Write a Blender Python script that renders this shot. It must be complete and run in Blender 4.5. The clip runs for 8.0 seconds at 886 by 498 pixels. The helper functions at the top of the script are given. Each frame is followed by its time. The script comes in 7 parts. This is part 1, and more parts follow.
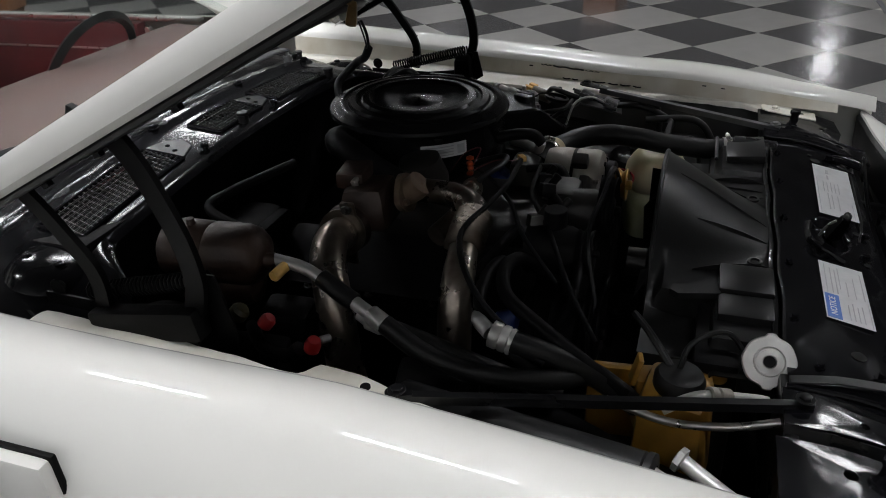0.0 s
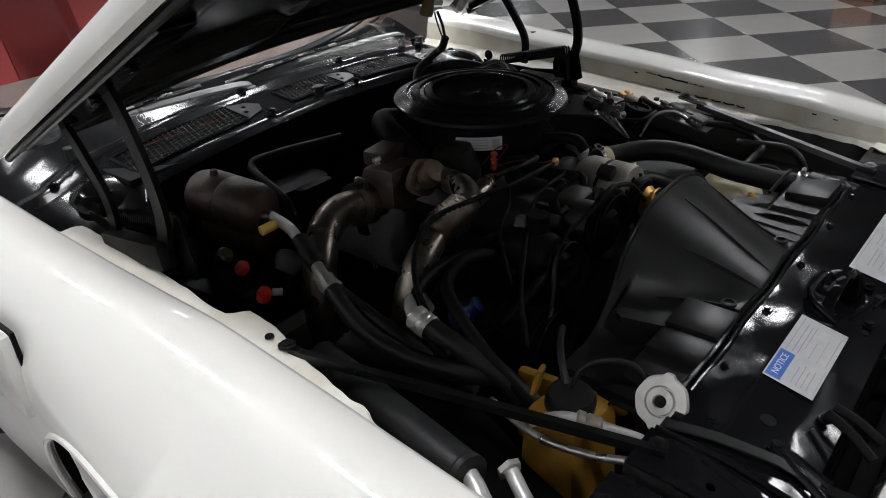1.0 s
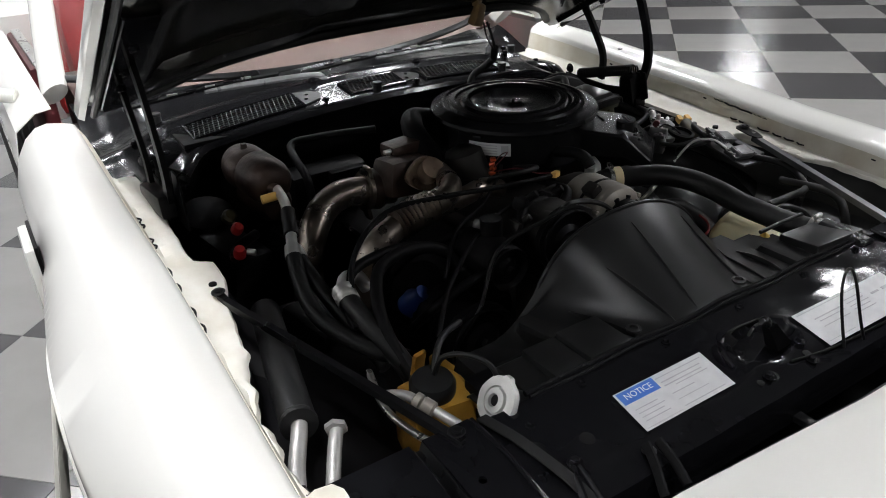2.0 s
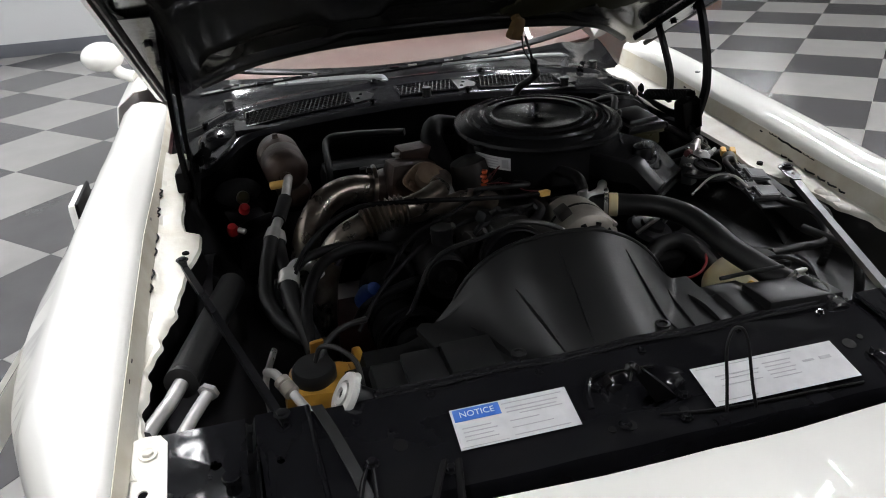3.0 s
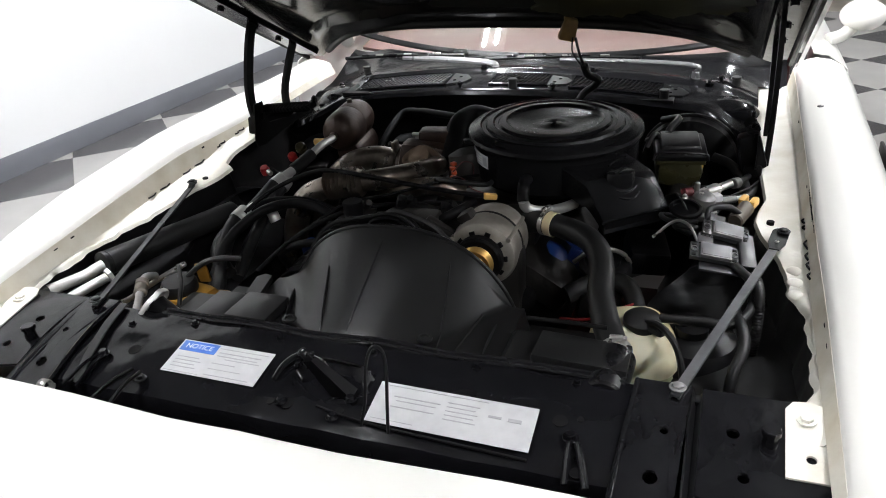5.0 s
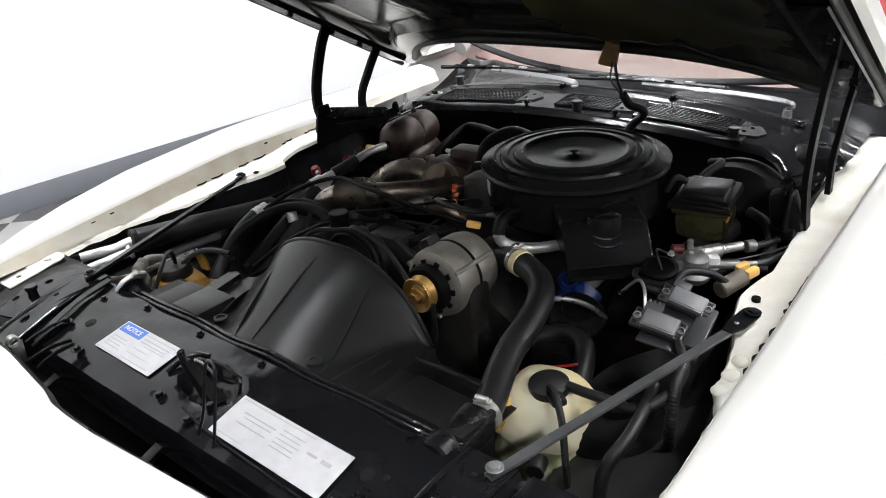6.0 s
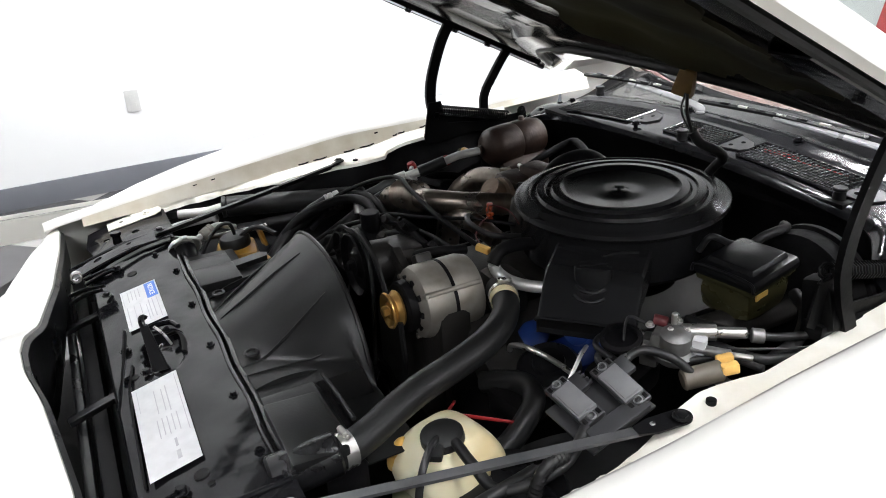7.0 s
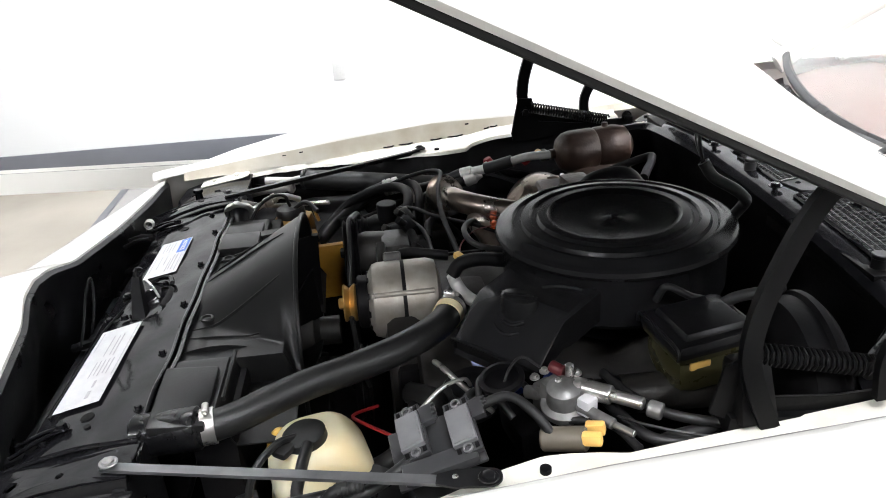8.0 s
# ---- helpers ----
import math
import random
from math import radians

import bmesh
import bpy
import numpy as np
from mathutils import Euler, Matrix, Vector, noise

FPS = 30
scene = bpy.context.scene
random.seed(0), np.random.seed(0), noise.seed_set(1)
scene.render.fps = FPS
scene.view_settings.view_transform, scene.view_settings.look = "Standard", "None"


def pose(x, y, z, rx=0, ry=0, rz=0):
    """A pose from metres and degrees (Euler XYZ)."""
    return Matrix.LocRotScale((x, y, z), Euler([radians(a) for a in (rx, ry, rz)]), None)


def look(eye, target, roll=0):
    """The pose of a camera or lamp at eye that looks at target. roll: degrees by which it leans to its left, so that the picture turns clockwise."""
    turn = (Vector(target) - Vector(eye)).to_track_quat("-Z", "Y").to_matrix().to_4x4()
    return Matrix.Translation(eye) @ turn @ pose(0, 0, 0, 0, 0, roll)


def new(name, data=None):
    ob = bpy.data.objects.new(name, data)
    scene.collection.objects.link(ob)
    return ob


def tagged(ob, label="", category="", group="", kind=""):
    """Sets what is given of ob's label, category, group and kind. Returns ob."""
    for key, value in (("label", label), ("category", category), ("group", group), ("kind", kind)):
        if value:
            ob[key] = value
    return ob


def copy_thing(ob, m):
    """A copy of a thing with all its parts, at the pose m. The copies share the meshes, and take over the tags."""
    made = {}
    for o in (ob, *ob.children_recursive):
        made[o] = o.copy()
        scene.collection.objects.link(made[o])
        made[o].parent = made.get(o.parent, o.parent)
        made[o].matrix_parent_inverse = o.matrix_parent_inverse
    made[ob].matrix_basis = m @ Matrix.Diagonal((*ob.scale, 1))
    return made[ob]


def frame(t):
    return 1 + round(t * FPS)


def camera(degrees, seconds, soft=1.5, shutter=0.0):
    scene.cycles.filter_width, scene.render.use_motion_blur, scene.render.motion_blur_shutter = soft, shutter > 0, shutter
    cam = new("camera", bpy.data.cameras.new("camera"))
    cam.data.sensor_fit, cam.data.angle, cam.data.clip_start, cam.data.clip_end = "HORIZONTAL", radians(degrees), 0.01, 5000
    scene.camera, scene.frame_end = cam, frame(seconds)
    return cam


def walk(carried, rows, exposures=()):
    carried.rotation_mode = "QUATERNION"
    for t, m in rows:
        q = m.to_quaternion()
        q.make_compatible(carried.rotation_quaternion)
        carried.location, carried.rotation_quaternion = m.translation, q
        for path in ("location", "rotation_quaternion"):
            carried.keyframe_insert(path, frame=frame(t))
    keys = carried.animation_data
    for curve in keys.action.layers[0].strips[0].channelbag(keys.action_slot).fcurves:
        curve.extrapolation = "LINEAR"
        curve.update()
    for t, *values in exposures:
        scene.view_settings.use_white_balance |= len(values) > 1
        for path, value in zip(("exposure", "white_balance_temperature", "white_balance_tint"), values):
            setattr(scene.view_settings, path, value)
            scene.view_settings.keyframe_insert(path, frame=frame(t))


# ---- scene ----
# Camera and its walk
cam = camera(61.1, 8.0, soft=1.0, shutter=0.0)
PATH = [
    (0, (-1.405, -0.088, 1.427), (0.227, 0.527, 0.447), -3.5),
    (0.5, (-1.339, -0.314, 1.423), (0.157, 0.586, 0.447), -3.0),
    (1, (-1.231, -0.524, 1.427), (0.096, 0.615, 0.457), -3.2),
    (1.2, (-1.183, -0.612, 1.434), (0.077, 0.605, 0.468), -3.3),
    (2.3, (-0.826, -1.027, 1.432), (-0.072, 0.579, 0.51), -3.1),
    (2.5, (-0.744, -1.078, 1.439), (-0.101, 0.577, 0.519), -3.2),
    (3, (-0.484, -1.184, 1.437), (-0.073, 0.556, 0.54), -3.5),
    (3.5, (-0.24, -1.246, 1.435), (-0.033, 0.533, 0.544), -3.6),
    (4, (0.025, -1.274, 1.429), (-0.043, 0.515, 0.538), -3.9),
    (4.5, (0.294, -1.258, 1.421), (-0.059, 0.498, 0.532), -3.9),
    (4.7, (0.407, -1.236, 1.419), (-0.057, 0.494, 0.53), -4.0),
    (5.8, (0.934, -0.966, 1.407), (-0.196, 0.451, 0.56), -4.2),
    (6, (1.015, -0.863, 1.407), (-0.18, 0.501, 0.564), -4.5),
    (6.5, (1.172, -0.635, 1.405), (-0.253, 0.492, 0.568), -4.1),
    (7, (1.295, -0.387, 1.405), (-0.342, 0.409, 0.576), -3.7),
    (7.5, (1.363, -0.125, 1.4), (-0.411, 0.285, 0.571), -3.8),
    (8, (1.398, 0.144, 1.398), (-0.413, 0.29, 0.562), -3.6),
]
walk(
    cam,
    [(t, look(eye, target, roll)) for t, eye, target, roll in PATH],
    exposures=[(0.0, -1.45), (1.0, -1.12), (2.5, -0.63), (3.0, -0.55), (4.0, -0.27), (4.5, -0.18), (6.0, 0.07), (7.5, 0.26), (8.0, 0.42)],
)

# World: the room is closed; a faint neutral world only
world = bpy.data.worlds.new("world")
scene.world = world
world.use_nodes = True
world.node_tree.nodes["Background"].inputs[0].default_value = (0.8, 0.85, 1.0, 1)
world.node_tree.nodes["Background"].inputs[1].default_value = 0.02
LAMP = 285.0  # strength of the ceiling tubes


# ---------------------------------------------------------------- materials
def mat(name, col, rough=0.5, metal=0.0, col2=None, vscale=6.0, vmix=0.5, bump=0.0, bscale=120.0, coat=0.0,
        rvar=0.12, speck=None, trans=0.0, sss=0.0, spec=0.5, stretch=(1, 1, 1), bdet=4, crough=0.15):
    m = bpy.data.materials.new(name)
    m.use_nodes = True
    nt = m.node_tree
    p = nt.nodes["Principled BSDF"]
    co = nt.nodes.new("ShaderNodeTexCoord")
    mp = nt.nodes.new("ShaderNodeMapping")
    mp.inputs["Scale"].default_value = stretch
    nt.links.new(co.outputs["Object"], mp.inputs["Vector"])
    if col2 is None:
        col2 = tuple(c * 0.72 for c in col)
    n1 = nt.nodes.new("ShaderNodeTexNoise")
    n1.inputs["Scale"].default_value = vscale
    n1.inputs["Detail"].default_value = 6
    nt.links.new(mp.outputs[0], n1.inputs["Vector"])
    r1 = nt.nodes.new("ShaderNodeMapRange")
    r1.inputs["From Min"].default_value, r1.inputs["From Max"].default_value = 0.35, 0.7
    r1.inputs["To Max"].default_value = vmix
    nt.links.new(n1.outputs["Fac"], r1.inputs["Value"])
    mix = nt.nodes.new("ShaderNodeMix")
    mix.data_type = "RGBA"
    mix.inputs[6].default_value, mix.inputs[7].default_value = (*col, 1), (*col2, 1)
    nt.links.new(r1.outputs[0], mix.inputs[0])
    out = mix.outputs[2]
    n2 = nt.nodes.new("ShaderNodeTexNoise")
    n2.inputs["Scale"].default_value = bscale
    n2.inputs["Detail"].default_value = bdet
    nt.links.new(mp.outputs[0], n2.inputs["Vector"])
    if speck:
        r2 = nt.nodes.new("ShaderNodeMapRange")
        r2.inputs["From Min"].default_value, r2.inputs["From Max"].default_value = 0.58, 0.72
        nt.links.new(n2.outputs["Fac"], r2.inputs["Value"])
        mix2 = nt.nodes.new("ShaderNodeMix")
        mix2.data_type = "RGBA"
        mix2.inputs[7].default_value = (*speck, 1)
        nt.links.new(r2.outputs[0], mix2.inputs[0])
        nt.links.new(out, mix2.inputs[6])
        out = mix2.outputs[2]
    nt.links.new(out, p.inputs["Base Color"])
    rr = nt.nodes.new("ShaderNodeMapRange")
    rr.inputs["To Min"].default_value, rr.inputs["To Max"].default_value = max(0.02, rough - rvar), min(1.0, rough + rvar)
    nt.links.new(n1.outputs["Fac"], rr.inputs["Value"])
    nt.links.new(rr.outputs[0], p.inputs["Roughness"])
    p.inputs["Metallic"].default_value = metal
    p.inputs["Coat Weight"].default_value = coat
    p.inputs["Coat Roughness"].default_value = crough
    p.inputs["Specular IOR Level"].default_value = spec
    p.inputs["Transmission Weight"].default_value = trans
    if sss:
        p.inputs["Subsurface Weight"].default_value = sss
        p.inputs["Subsurface Radius"].default_value = (0.02, 0.015, 0.008)
    if bump:
        b = nt.nodes.new("ShaderNodeBump")
        b.inputs["Strength"].default_value = bump
        b.inputs["Distance"].default_value = 0.002
        nt.links.new(n2.outputs["Fac"], b.inputs["Height"])
        nt.links.new(b.outputs[0], p.inputs["Normal"])
    return m


def glow(name, col, strength):
    m = bpy.data.materials.new(name)
    m.use_nodes = True
    p = m.node_tree.nodes["Principled BSDF"]
    p.inputs["Base Color"].default_value = (*col, 1)
    p.inputs["Emission Color"].default_value = (*col, 1)
    p.inputs["Emission Strength"].default_value = strength
    return m


PAINT = mat("white_paint", (0.84, 0.83, 0.79), 0.5, col2=(0.81, 0.795, 0.75), vscale=2.5, coat=0.9, rvar=0.05, bump=0.012, bscale=30, spec=0.3, crough=0.035)
JAMB = mat("aged_white_paint", (0.70, 0.67, 0.585), 0.45, col2=(0.47, 0.40, 0.28), vscale=12, vmix=0.6, bump=0.15, bscale=60)
SILL = mat("white_flange_paint", (0.80, 0.78, 0.715), 0.4, col2=(0.56, 0.50, 0.39), vscale=15, vmix=0.5, bump=0.25, bscale=60)
GLOSS = mat("gloss_black_paint", (0.005, 0.005, 0.006), 0.12, col2=(0.008, 0.008, 0.009), vscale=10, bump=0.4, bscale=26, rvar=0.06, spec=0.17, bdet=1.5)
DENTED = mat("dented_black_paint", (0.006, 0.006, 0.007), 0.11, col2=(0.010, 0.010, 0.011), vscale=14, bump=1.0, bscale=24, rvar=0.05, spec=0.22, bdet=1.5)
RUBBED = mat("rubbed_black_edge", (0.012, 0.012, 0.013), 0.13, col2=(0.006, 0.006, 0.007), vscale=22, bump=0.7, bscale=34, rvar=0.07, spec=0.38, bdet=1.5)
COWLM = mat("lumpy_black_enamel", (0.006, 0.006, 0.007), 0.14, col2=(0.010, 0.010, 0.011), vscale=16, bump=0.42, bscale=19, rvar=0.06, spec=0.13, bdet=1.5)
HINGEM = mat("dull_black_hinge_paint", (0.0028, 0.0028, 0.003), 0.42, col2=(0.006, 0.006, 0.006), vscale=14, bump=0.15, bscale=90, spec=0.08)
WIPERM = mat("satin_wiper_metal", (0.20, 0.20, 0.205), 0.30, metal=0.5, col2=(0.12, 0.12, 0.122), vscale=20, bump=0.05)
SATIN = mat("satin_black_paint", (0.005, 0.005, 0.0056), 0.3, col2=(0.009, 0.009, 0.010), vscale=9, bump=0.12, bscale=90, spec=0.26)
SHROUD = mat("black_moulded_plastic", (0.0075, 0.0075, 0.0078), 0.34, col2=(0.011, 0.011, 0.011), vscale=7, vmix=0.7, bump=0.08, bscale=260, spec=0.17)
RUBBER = mat("black_rubber", (0.010, 0.010, 0.0105), 0.44, col2=(0.017, 0.017, 0.0165), vscale=20, bump=0.1, bscale=200, spec=0.26)
# Worn black, lifted in tone to stand for fill light on the driver's side.
APRON = mat("worn_lit_apron_paint", (0.020, 0.020, 0.0205), 0.42, col2=(0.009, 0.009, 0.009), vscale=8, vmix=0.8, bump=0.3, bscale=40, spec=0.3)
# Blacker than real metal or rubber: the bay's deep shade is put into it.
DEEPBLACK = mat("shade_darkened_black", (0.003, 0.003, 0.0036), 0.55, col2=(0.007, 0.006, 0.0056), vscale=12, bump=0.25, bscale=80, spec=0.1)
GRIME = mat("oily_cast_iron", (0.023, 0.021, 0.0195), 0.48, metal=0.4, col2=(0.013, 0.012, 0.011), vscale=25, bump=0.3, bscale=90)
HOODIN = mat("hood_inner_paint", (0.016, 0.016, 0.0155), 0.20, col2=(0.024, 0.022, 0.018), vscale=4, bump=0.25, bscale=16, rvar=0.1, bdet=2, spec=0.42)
LINER = mat("stained_hood_liner", (0.006, 0.006, 0.0055), 0.7, col2=(0.050, 0.045, 0.018), vscale=3.2, vmix=0.8, bump=0.6, bscale=26, bdet=3, spec=0.12)
ALU = mat("cast_aluminium", (0.36, 0.335, 0.30), 0.45, metal=0.6, col2=(0.20, 0.175, 0.145), vscale=24, vmix=0.7, bump=0.2, bscale=160)
ZINC = mat("bright_zinc", (0.60, 0.59, 0.57), 0.3, metal=0.9, col2=(0.40, 0.385, 0.36), vscale=40, bump=0.08)
PIPEW = mat("pale_aluminium_tube", (0.60, 0.59, 0.575), 0.38, metal=0.6, col2=(0.38, 0.37, 0.355), vscale=30)
GOLD = mat("yellow_zinc_pulley", (0.62, 0.38, 0.12), 0.35, metal=0.8, col2=(0.4, 0.22, 0.07), vscale=40)
EXHAUST = mat("heat_tinted_steel", (0.27, 0.24, 0.21), 0.30, metal=0.9, col2=(0.11, 0.08, 0.058), vscale=22, vmix=0.85, bump=0.12, bscale=120)
RUST = mat("rusty_casting", (0.050, 0.029, 0.021), 0.45, metal=0.3, col2=(0.018, 0.010, 0.008), vscale=16, vmix=0.9, bump=0.5, bscale=90)
TURBOM = mat("baked_turbo_casting", (0.21, 0.155, 0.11), 0.55, metal=0.5, col2=(0.10, 0.064, 0.044), vscale=22, vmix=0.9, bump=0.4, bscale=120)
YELLOW = mat("yellowed_plastic", (0.40, 0.21, 0.03), 0.38, col2=(0.19, 0.095, 0.018), vscale=14, vmix=0.8, bump=0.1, bscale=40, sss=0.1)
CREAM = mat("milky_plastic", (0.70, 0.67, 0.50), 0.38, col2=(0.62, 0.42, 0.12), vscale=8, vmix=0.55, bump=0.1, bscale=30, sss=0.15)
CREAMG = mat("cloudy_greenish_plastic", (0.58, 0.58, 0.40), 0.36, col2=(0.22, 0.23, 0.10), vscale=13, vmix=0.75, bump=0.15, bscale=30, sss=0.15)
STAIN = mat("amber_stained_plastic", (0.60, 0.36, 0.07), 0.4, col2=(0.66, 0.52, 0.24), vscale=20, vmix=0.7, sss=0.1)
OLIVE = mat("aged_clear_plastic", (0.04, 0.037, 0.016), 0.3, col2=(0.02, 0.018, 0.009), vscale=20)
RED = mat("red_plastic", (0.32, 0.014, 0.016), 0.4, col2=(0.18, 0.008, 0.009), vscale=30)
ORANGE = mat("orange_plastic", (0.42, 0.06, 0.014), 0.45, col2=(0.25, 0.035, 0.009), vscale=40)
BLUE = mat("engine_blue_paint", (0.012, 0.04, 0.19), 0.35, col2=(0.008, 0.02, 0.09), vscale=20, bump=0.2, bscale=70)
AIRC = mat("air_cleaner_enamel", (0.0075, 0.0075, 0.008), 0.25, col2=(0.010, 0.010, 0.011), vscale=9, rvar=0.03, spec=0.11)
# Grey stands for the sheen on black sensor plastic.
GREYC = mat("sheen_sensor_cover", (0.14, 0.14, 0.145), 0.36, spec=0.5, col2=(0.08, 0.08, 0.083), vscale=30, bump=0.05)
CASTG = mat("grey_die_casting", (0.22, 0.22, 0.215), 0.42, metal=0.5, col2=(0.10, 0.095, 0.09), vscale=45, vmix=0.8, bump=0.25, bscale=140)
GREYP = mat("grey_sensor_plastic", (0.028, 0.028, 0.030), 0.36, col2=(0.018, 0.018, 0.019), vscale=30)
PLUG = mat("amber_connector_plastic", (0.75, 0.46, 0.13), 0.45, col2=(0.6, 0.34, 0.1), vscale=30)
TAN = mat("tan_can", (0.10, 0.085, 0.065), 0.5, col2=(0.06, 0.05, 0.04), vscale=30)
BROWNP = mat("brown_bakelite", (0.2, 0.115, 0.03), 0.5, col2=(0.09, 0.05, 0.015), vscale=60)
CAPMET = mat("stamped_cap_steel", (0.68, 0.67, 0.65), 0.42, metal=0.55, col2=(0.5, 0.49, 0.47), vscale=50, bump=0.1)
BRACE = mat("worn_brace_paint", (0.15, 0.15, 0.155), 0.36, metal=0.6, col2=(0.05, 0.055, 0.058), vscale=14, vmix=0.8, bump=0.1)
STEEL = mat("rubbed_steel", (0.32, 0.31, 0.31), 0.42, metal=0.6, col2=(0.12, 0.12, 0.12), vscale=16, vmix=0.9, bump=0.1)
PAPER = mat("sticker_paper", (0.60, 0.60, 0.61), 0.4, col2=(0.50, 0.50, 0.515), vscale=45, vmix=0.7)
PRINT = mat("grey_print", (0.36, 0.36, 0.38), 0.5, col2=(0.50, 0.50, 0.52), vscale=70)
BLUEINK = mat("blue_print", (0.03, 0.12, 0.50), 0.4, col2=(0.12, 0.28, 0.66), vscale=40, vmix=0.4)
WHITEINK = mat("white_print", (0.75, 0.77, 0.8), 0.4)
SEATRED = mat("bright_red_vinyl", (0.36, 0.02, 0.022), 0.45, col2=(0.24, 0.014, 0.015), vscale=8, bump=0.15, bscale=220)
REDTRIM = mat("red_vinyl", (0.09, 0.010, 0.013), 0.5, col2=(0.055, 0.007, 0.009), vscale=8, bump=0.15, bscale=220)
DASH = mat("dash_pad_vinyl", (0.080, 0.047, 0.041), 0.6, col2=(0.10, 0.028, 0.025), vscale=3, bump=0.1, bscale=200)
WALLM = mat("white_wall_paint", (0.60, 0.605, 0.605), 0.6, col2=(0.56, 0.565, 0.565), vscale=1.2, vmix=0.4, bump=0.06, bscale=60)
PLATE = mat("ivory_socket_plastic", (0.44, 0.44, 0.43), 0.4, col2=(0.38, 0.38, 0.37), vscale=20)
BASEM = mat("grey_vinyl_base", (0.12, 0.125, 0.14), 0.42, col2=(0.095, 0.10, 0.11), vscale=4)
# Ceiling colour set dark to weaken its reflection in the gloss blacks.
CEILM = mat("darkened_ceiling_paint", (0.10, 0.10, 0.10), 0.8, col2=(0.075, 0.075, 0.075), vscale=1)
CONCRETE = mat("sealed_concrete", (0.34, 0.31, 0.26), 0.35, col2=(0.25, 0.225, 0.185), vscale=1.8, vmix=0.8, bump=0.05, bscale=40)
TILE_L = mat("light_grey_tile", (0.32, 0.31, 0.30), 0.19, col2=(0.265, 0.257, 0.25), vscale=5, vmix=0.5, bump=0.10, bscale=14, rvar=0.06)
TILE_D = mat("dark_grey_tile", (0.080, 0.078, 0.080), 0.18, col2=(0.058, 0.056, 0.058), vscale=5, vmix=0.5, bump=0.10, bscale=14, rvar=0.06)
TUBE = glow("lit_tube", (0.965, 0.975, 1.0), LAMP)
TUBE_BRIGHT = glow("boosted_lit_tube", (0.965, 0.975, 1.0), LAMP * 1.2)
GLASS = bpy.data.materials.new("clear_glass")
GLASS.use_nodes = True
_g = GLASS.node_tree.nodes["Principled BSDF"]
_g.inputs["Base Color"].default_value = (0.9, 0.96, 0.93, 1)
_g.inputs["Roughness"].default_value = 0.02
_g.inputs["Transmission Weight"].default_value = 1.0
_g.inputs["IOR"].default_value = 1.42


# ---------------------------------------------------------------- mesh helpers
def finish(name, bm, material, angle=38.0):
    bmesh.ops.recalc_face_normals(bm, faces=bm.faces)
    me = bpy.data.meshes.new(name)
    bm.to_mesh(me)
    bm.free()
    me.polygons.foreach_set("use_smooth", [True] * len(me.polygons))
    me.set_sharp_from_angle(angle=radians(angle))
    me.materials.append(material)
    return me


def part(name, bm, material, parent=None, label="", angle=38.0):
    ob = new(name, finish(name, bm, material, angle))
    if parent is not None:
        ob.parent = parent
    if label:
        tagged(ob, label)
    return ob


def B():
    return bmesh.new()


def box(bm, c, size, rot=(0, 0, 0), bevel=0.003, taper=1.0):
    """A bevelled block round the point c; taper scales its top."""
    m = pose(*c, *rot)
    t = bmesh.new()
    bmesh.ops.create_cube(t, size=1.0)
    for v in t.verts:
        k = taper if v.co.z > 0 else 1.0
        v.co = Vector((v.co.x * size[0] * k, v.co.y * size[1] * k, v.co.z * size[2]))
    if bevel:
        bmesh.ops.bevel(t, geom=t.edges[:], offset=min(bevel, min(size) * 0.45), segments=2, affect="EDGES", profile=0.6)
    merge(bm, t, m)
    return bm


def merge(bm, t, m=None):
    made = {}
    for v in t.verts:
        made[v] = bm.verts.new(m @ v.co if m is not None else v.co)
    for f in t.faces:
        try:
            bm.faces.new([made[v] for v in f.verts])
        except ValueError:
            pass
    t.free()


def frame_of(axis):
    w = Vector(axis).normalized()
    u = w.orthogonal().normalized()
    return u, w.cross(u), w


def lathe(bm, o, axis, profile, n=28, a0=0.0, a1=360.0):
    """Turns a profile of (radius, height) round the axis through o."""
    u, v, w = frame_of(axis)
    o = Vector(o)
    full = a1 - a0 >= 359.9
    rings = []
    for r, h in profile:
        if r < 1e-5:
            rings.append([bm.verts.new(o + w * h)])
            continue
        count = n if full else n + 1
        ring = []
        for i in range(count):
            a = radians(a0 + (a1 - a0) * i / n)
            ring.append(bm.verts.new(o + w * h + (u * math.cos(a) + v * math.sin(a)) * r))
        rings.append(ring)
    for p, q in zip(rings, rings[1:]):
        m = max(len(p), len(q))
        steps = m if full else m - 1
        for i in range(steps):
            j = (i + 1) % m
            f = [p[i % len(p)], p[j % len(p)], q[j % len(q)], q[i % len(q)]]
            f = list(dict.fromkeys(f))
            if len(f) > 2:
                bm.faces.new(f)
    return bm


def cyl(bm, p0, p1, r, r1=None, n=20, bevel=0.0015):
    p0, p1 = Vector(p0), Vector(p1)
    d = (p1 - p0).length
    r1 = r if r1 is None else r1
    e = min(bevel, r * 0.4, r1 * 0.4, d * 0.4)
    return lathe(bm, p0, p1 - p0, [(0, 0), (r - e, 0), (r, e), (r1, d - e), (r1 - e, d), (0, d)], n)


def spline(pts, steps=7):
    pts = [Vector(p) for p in pts]
    if len(pts) < 3:
        return pts
    ext = [pts[0] * 2 - pts[1], *pts, pts[-1] * 2 - pts[-2]]
    out = []
    for a, b, c, d in zip(ext, ext[1:], ext[2:], ext[3:]):
        for i in range(steps):
            t = i / steps
            out.append(0.5 * (2 * b + (c - a) * t + (2 * a - 5 * b + 4 * c - d) * t * t + (3 * b - a - 3 * c + d) * t ** 3))
    out.append(pts[-1])
    return out


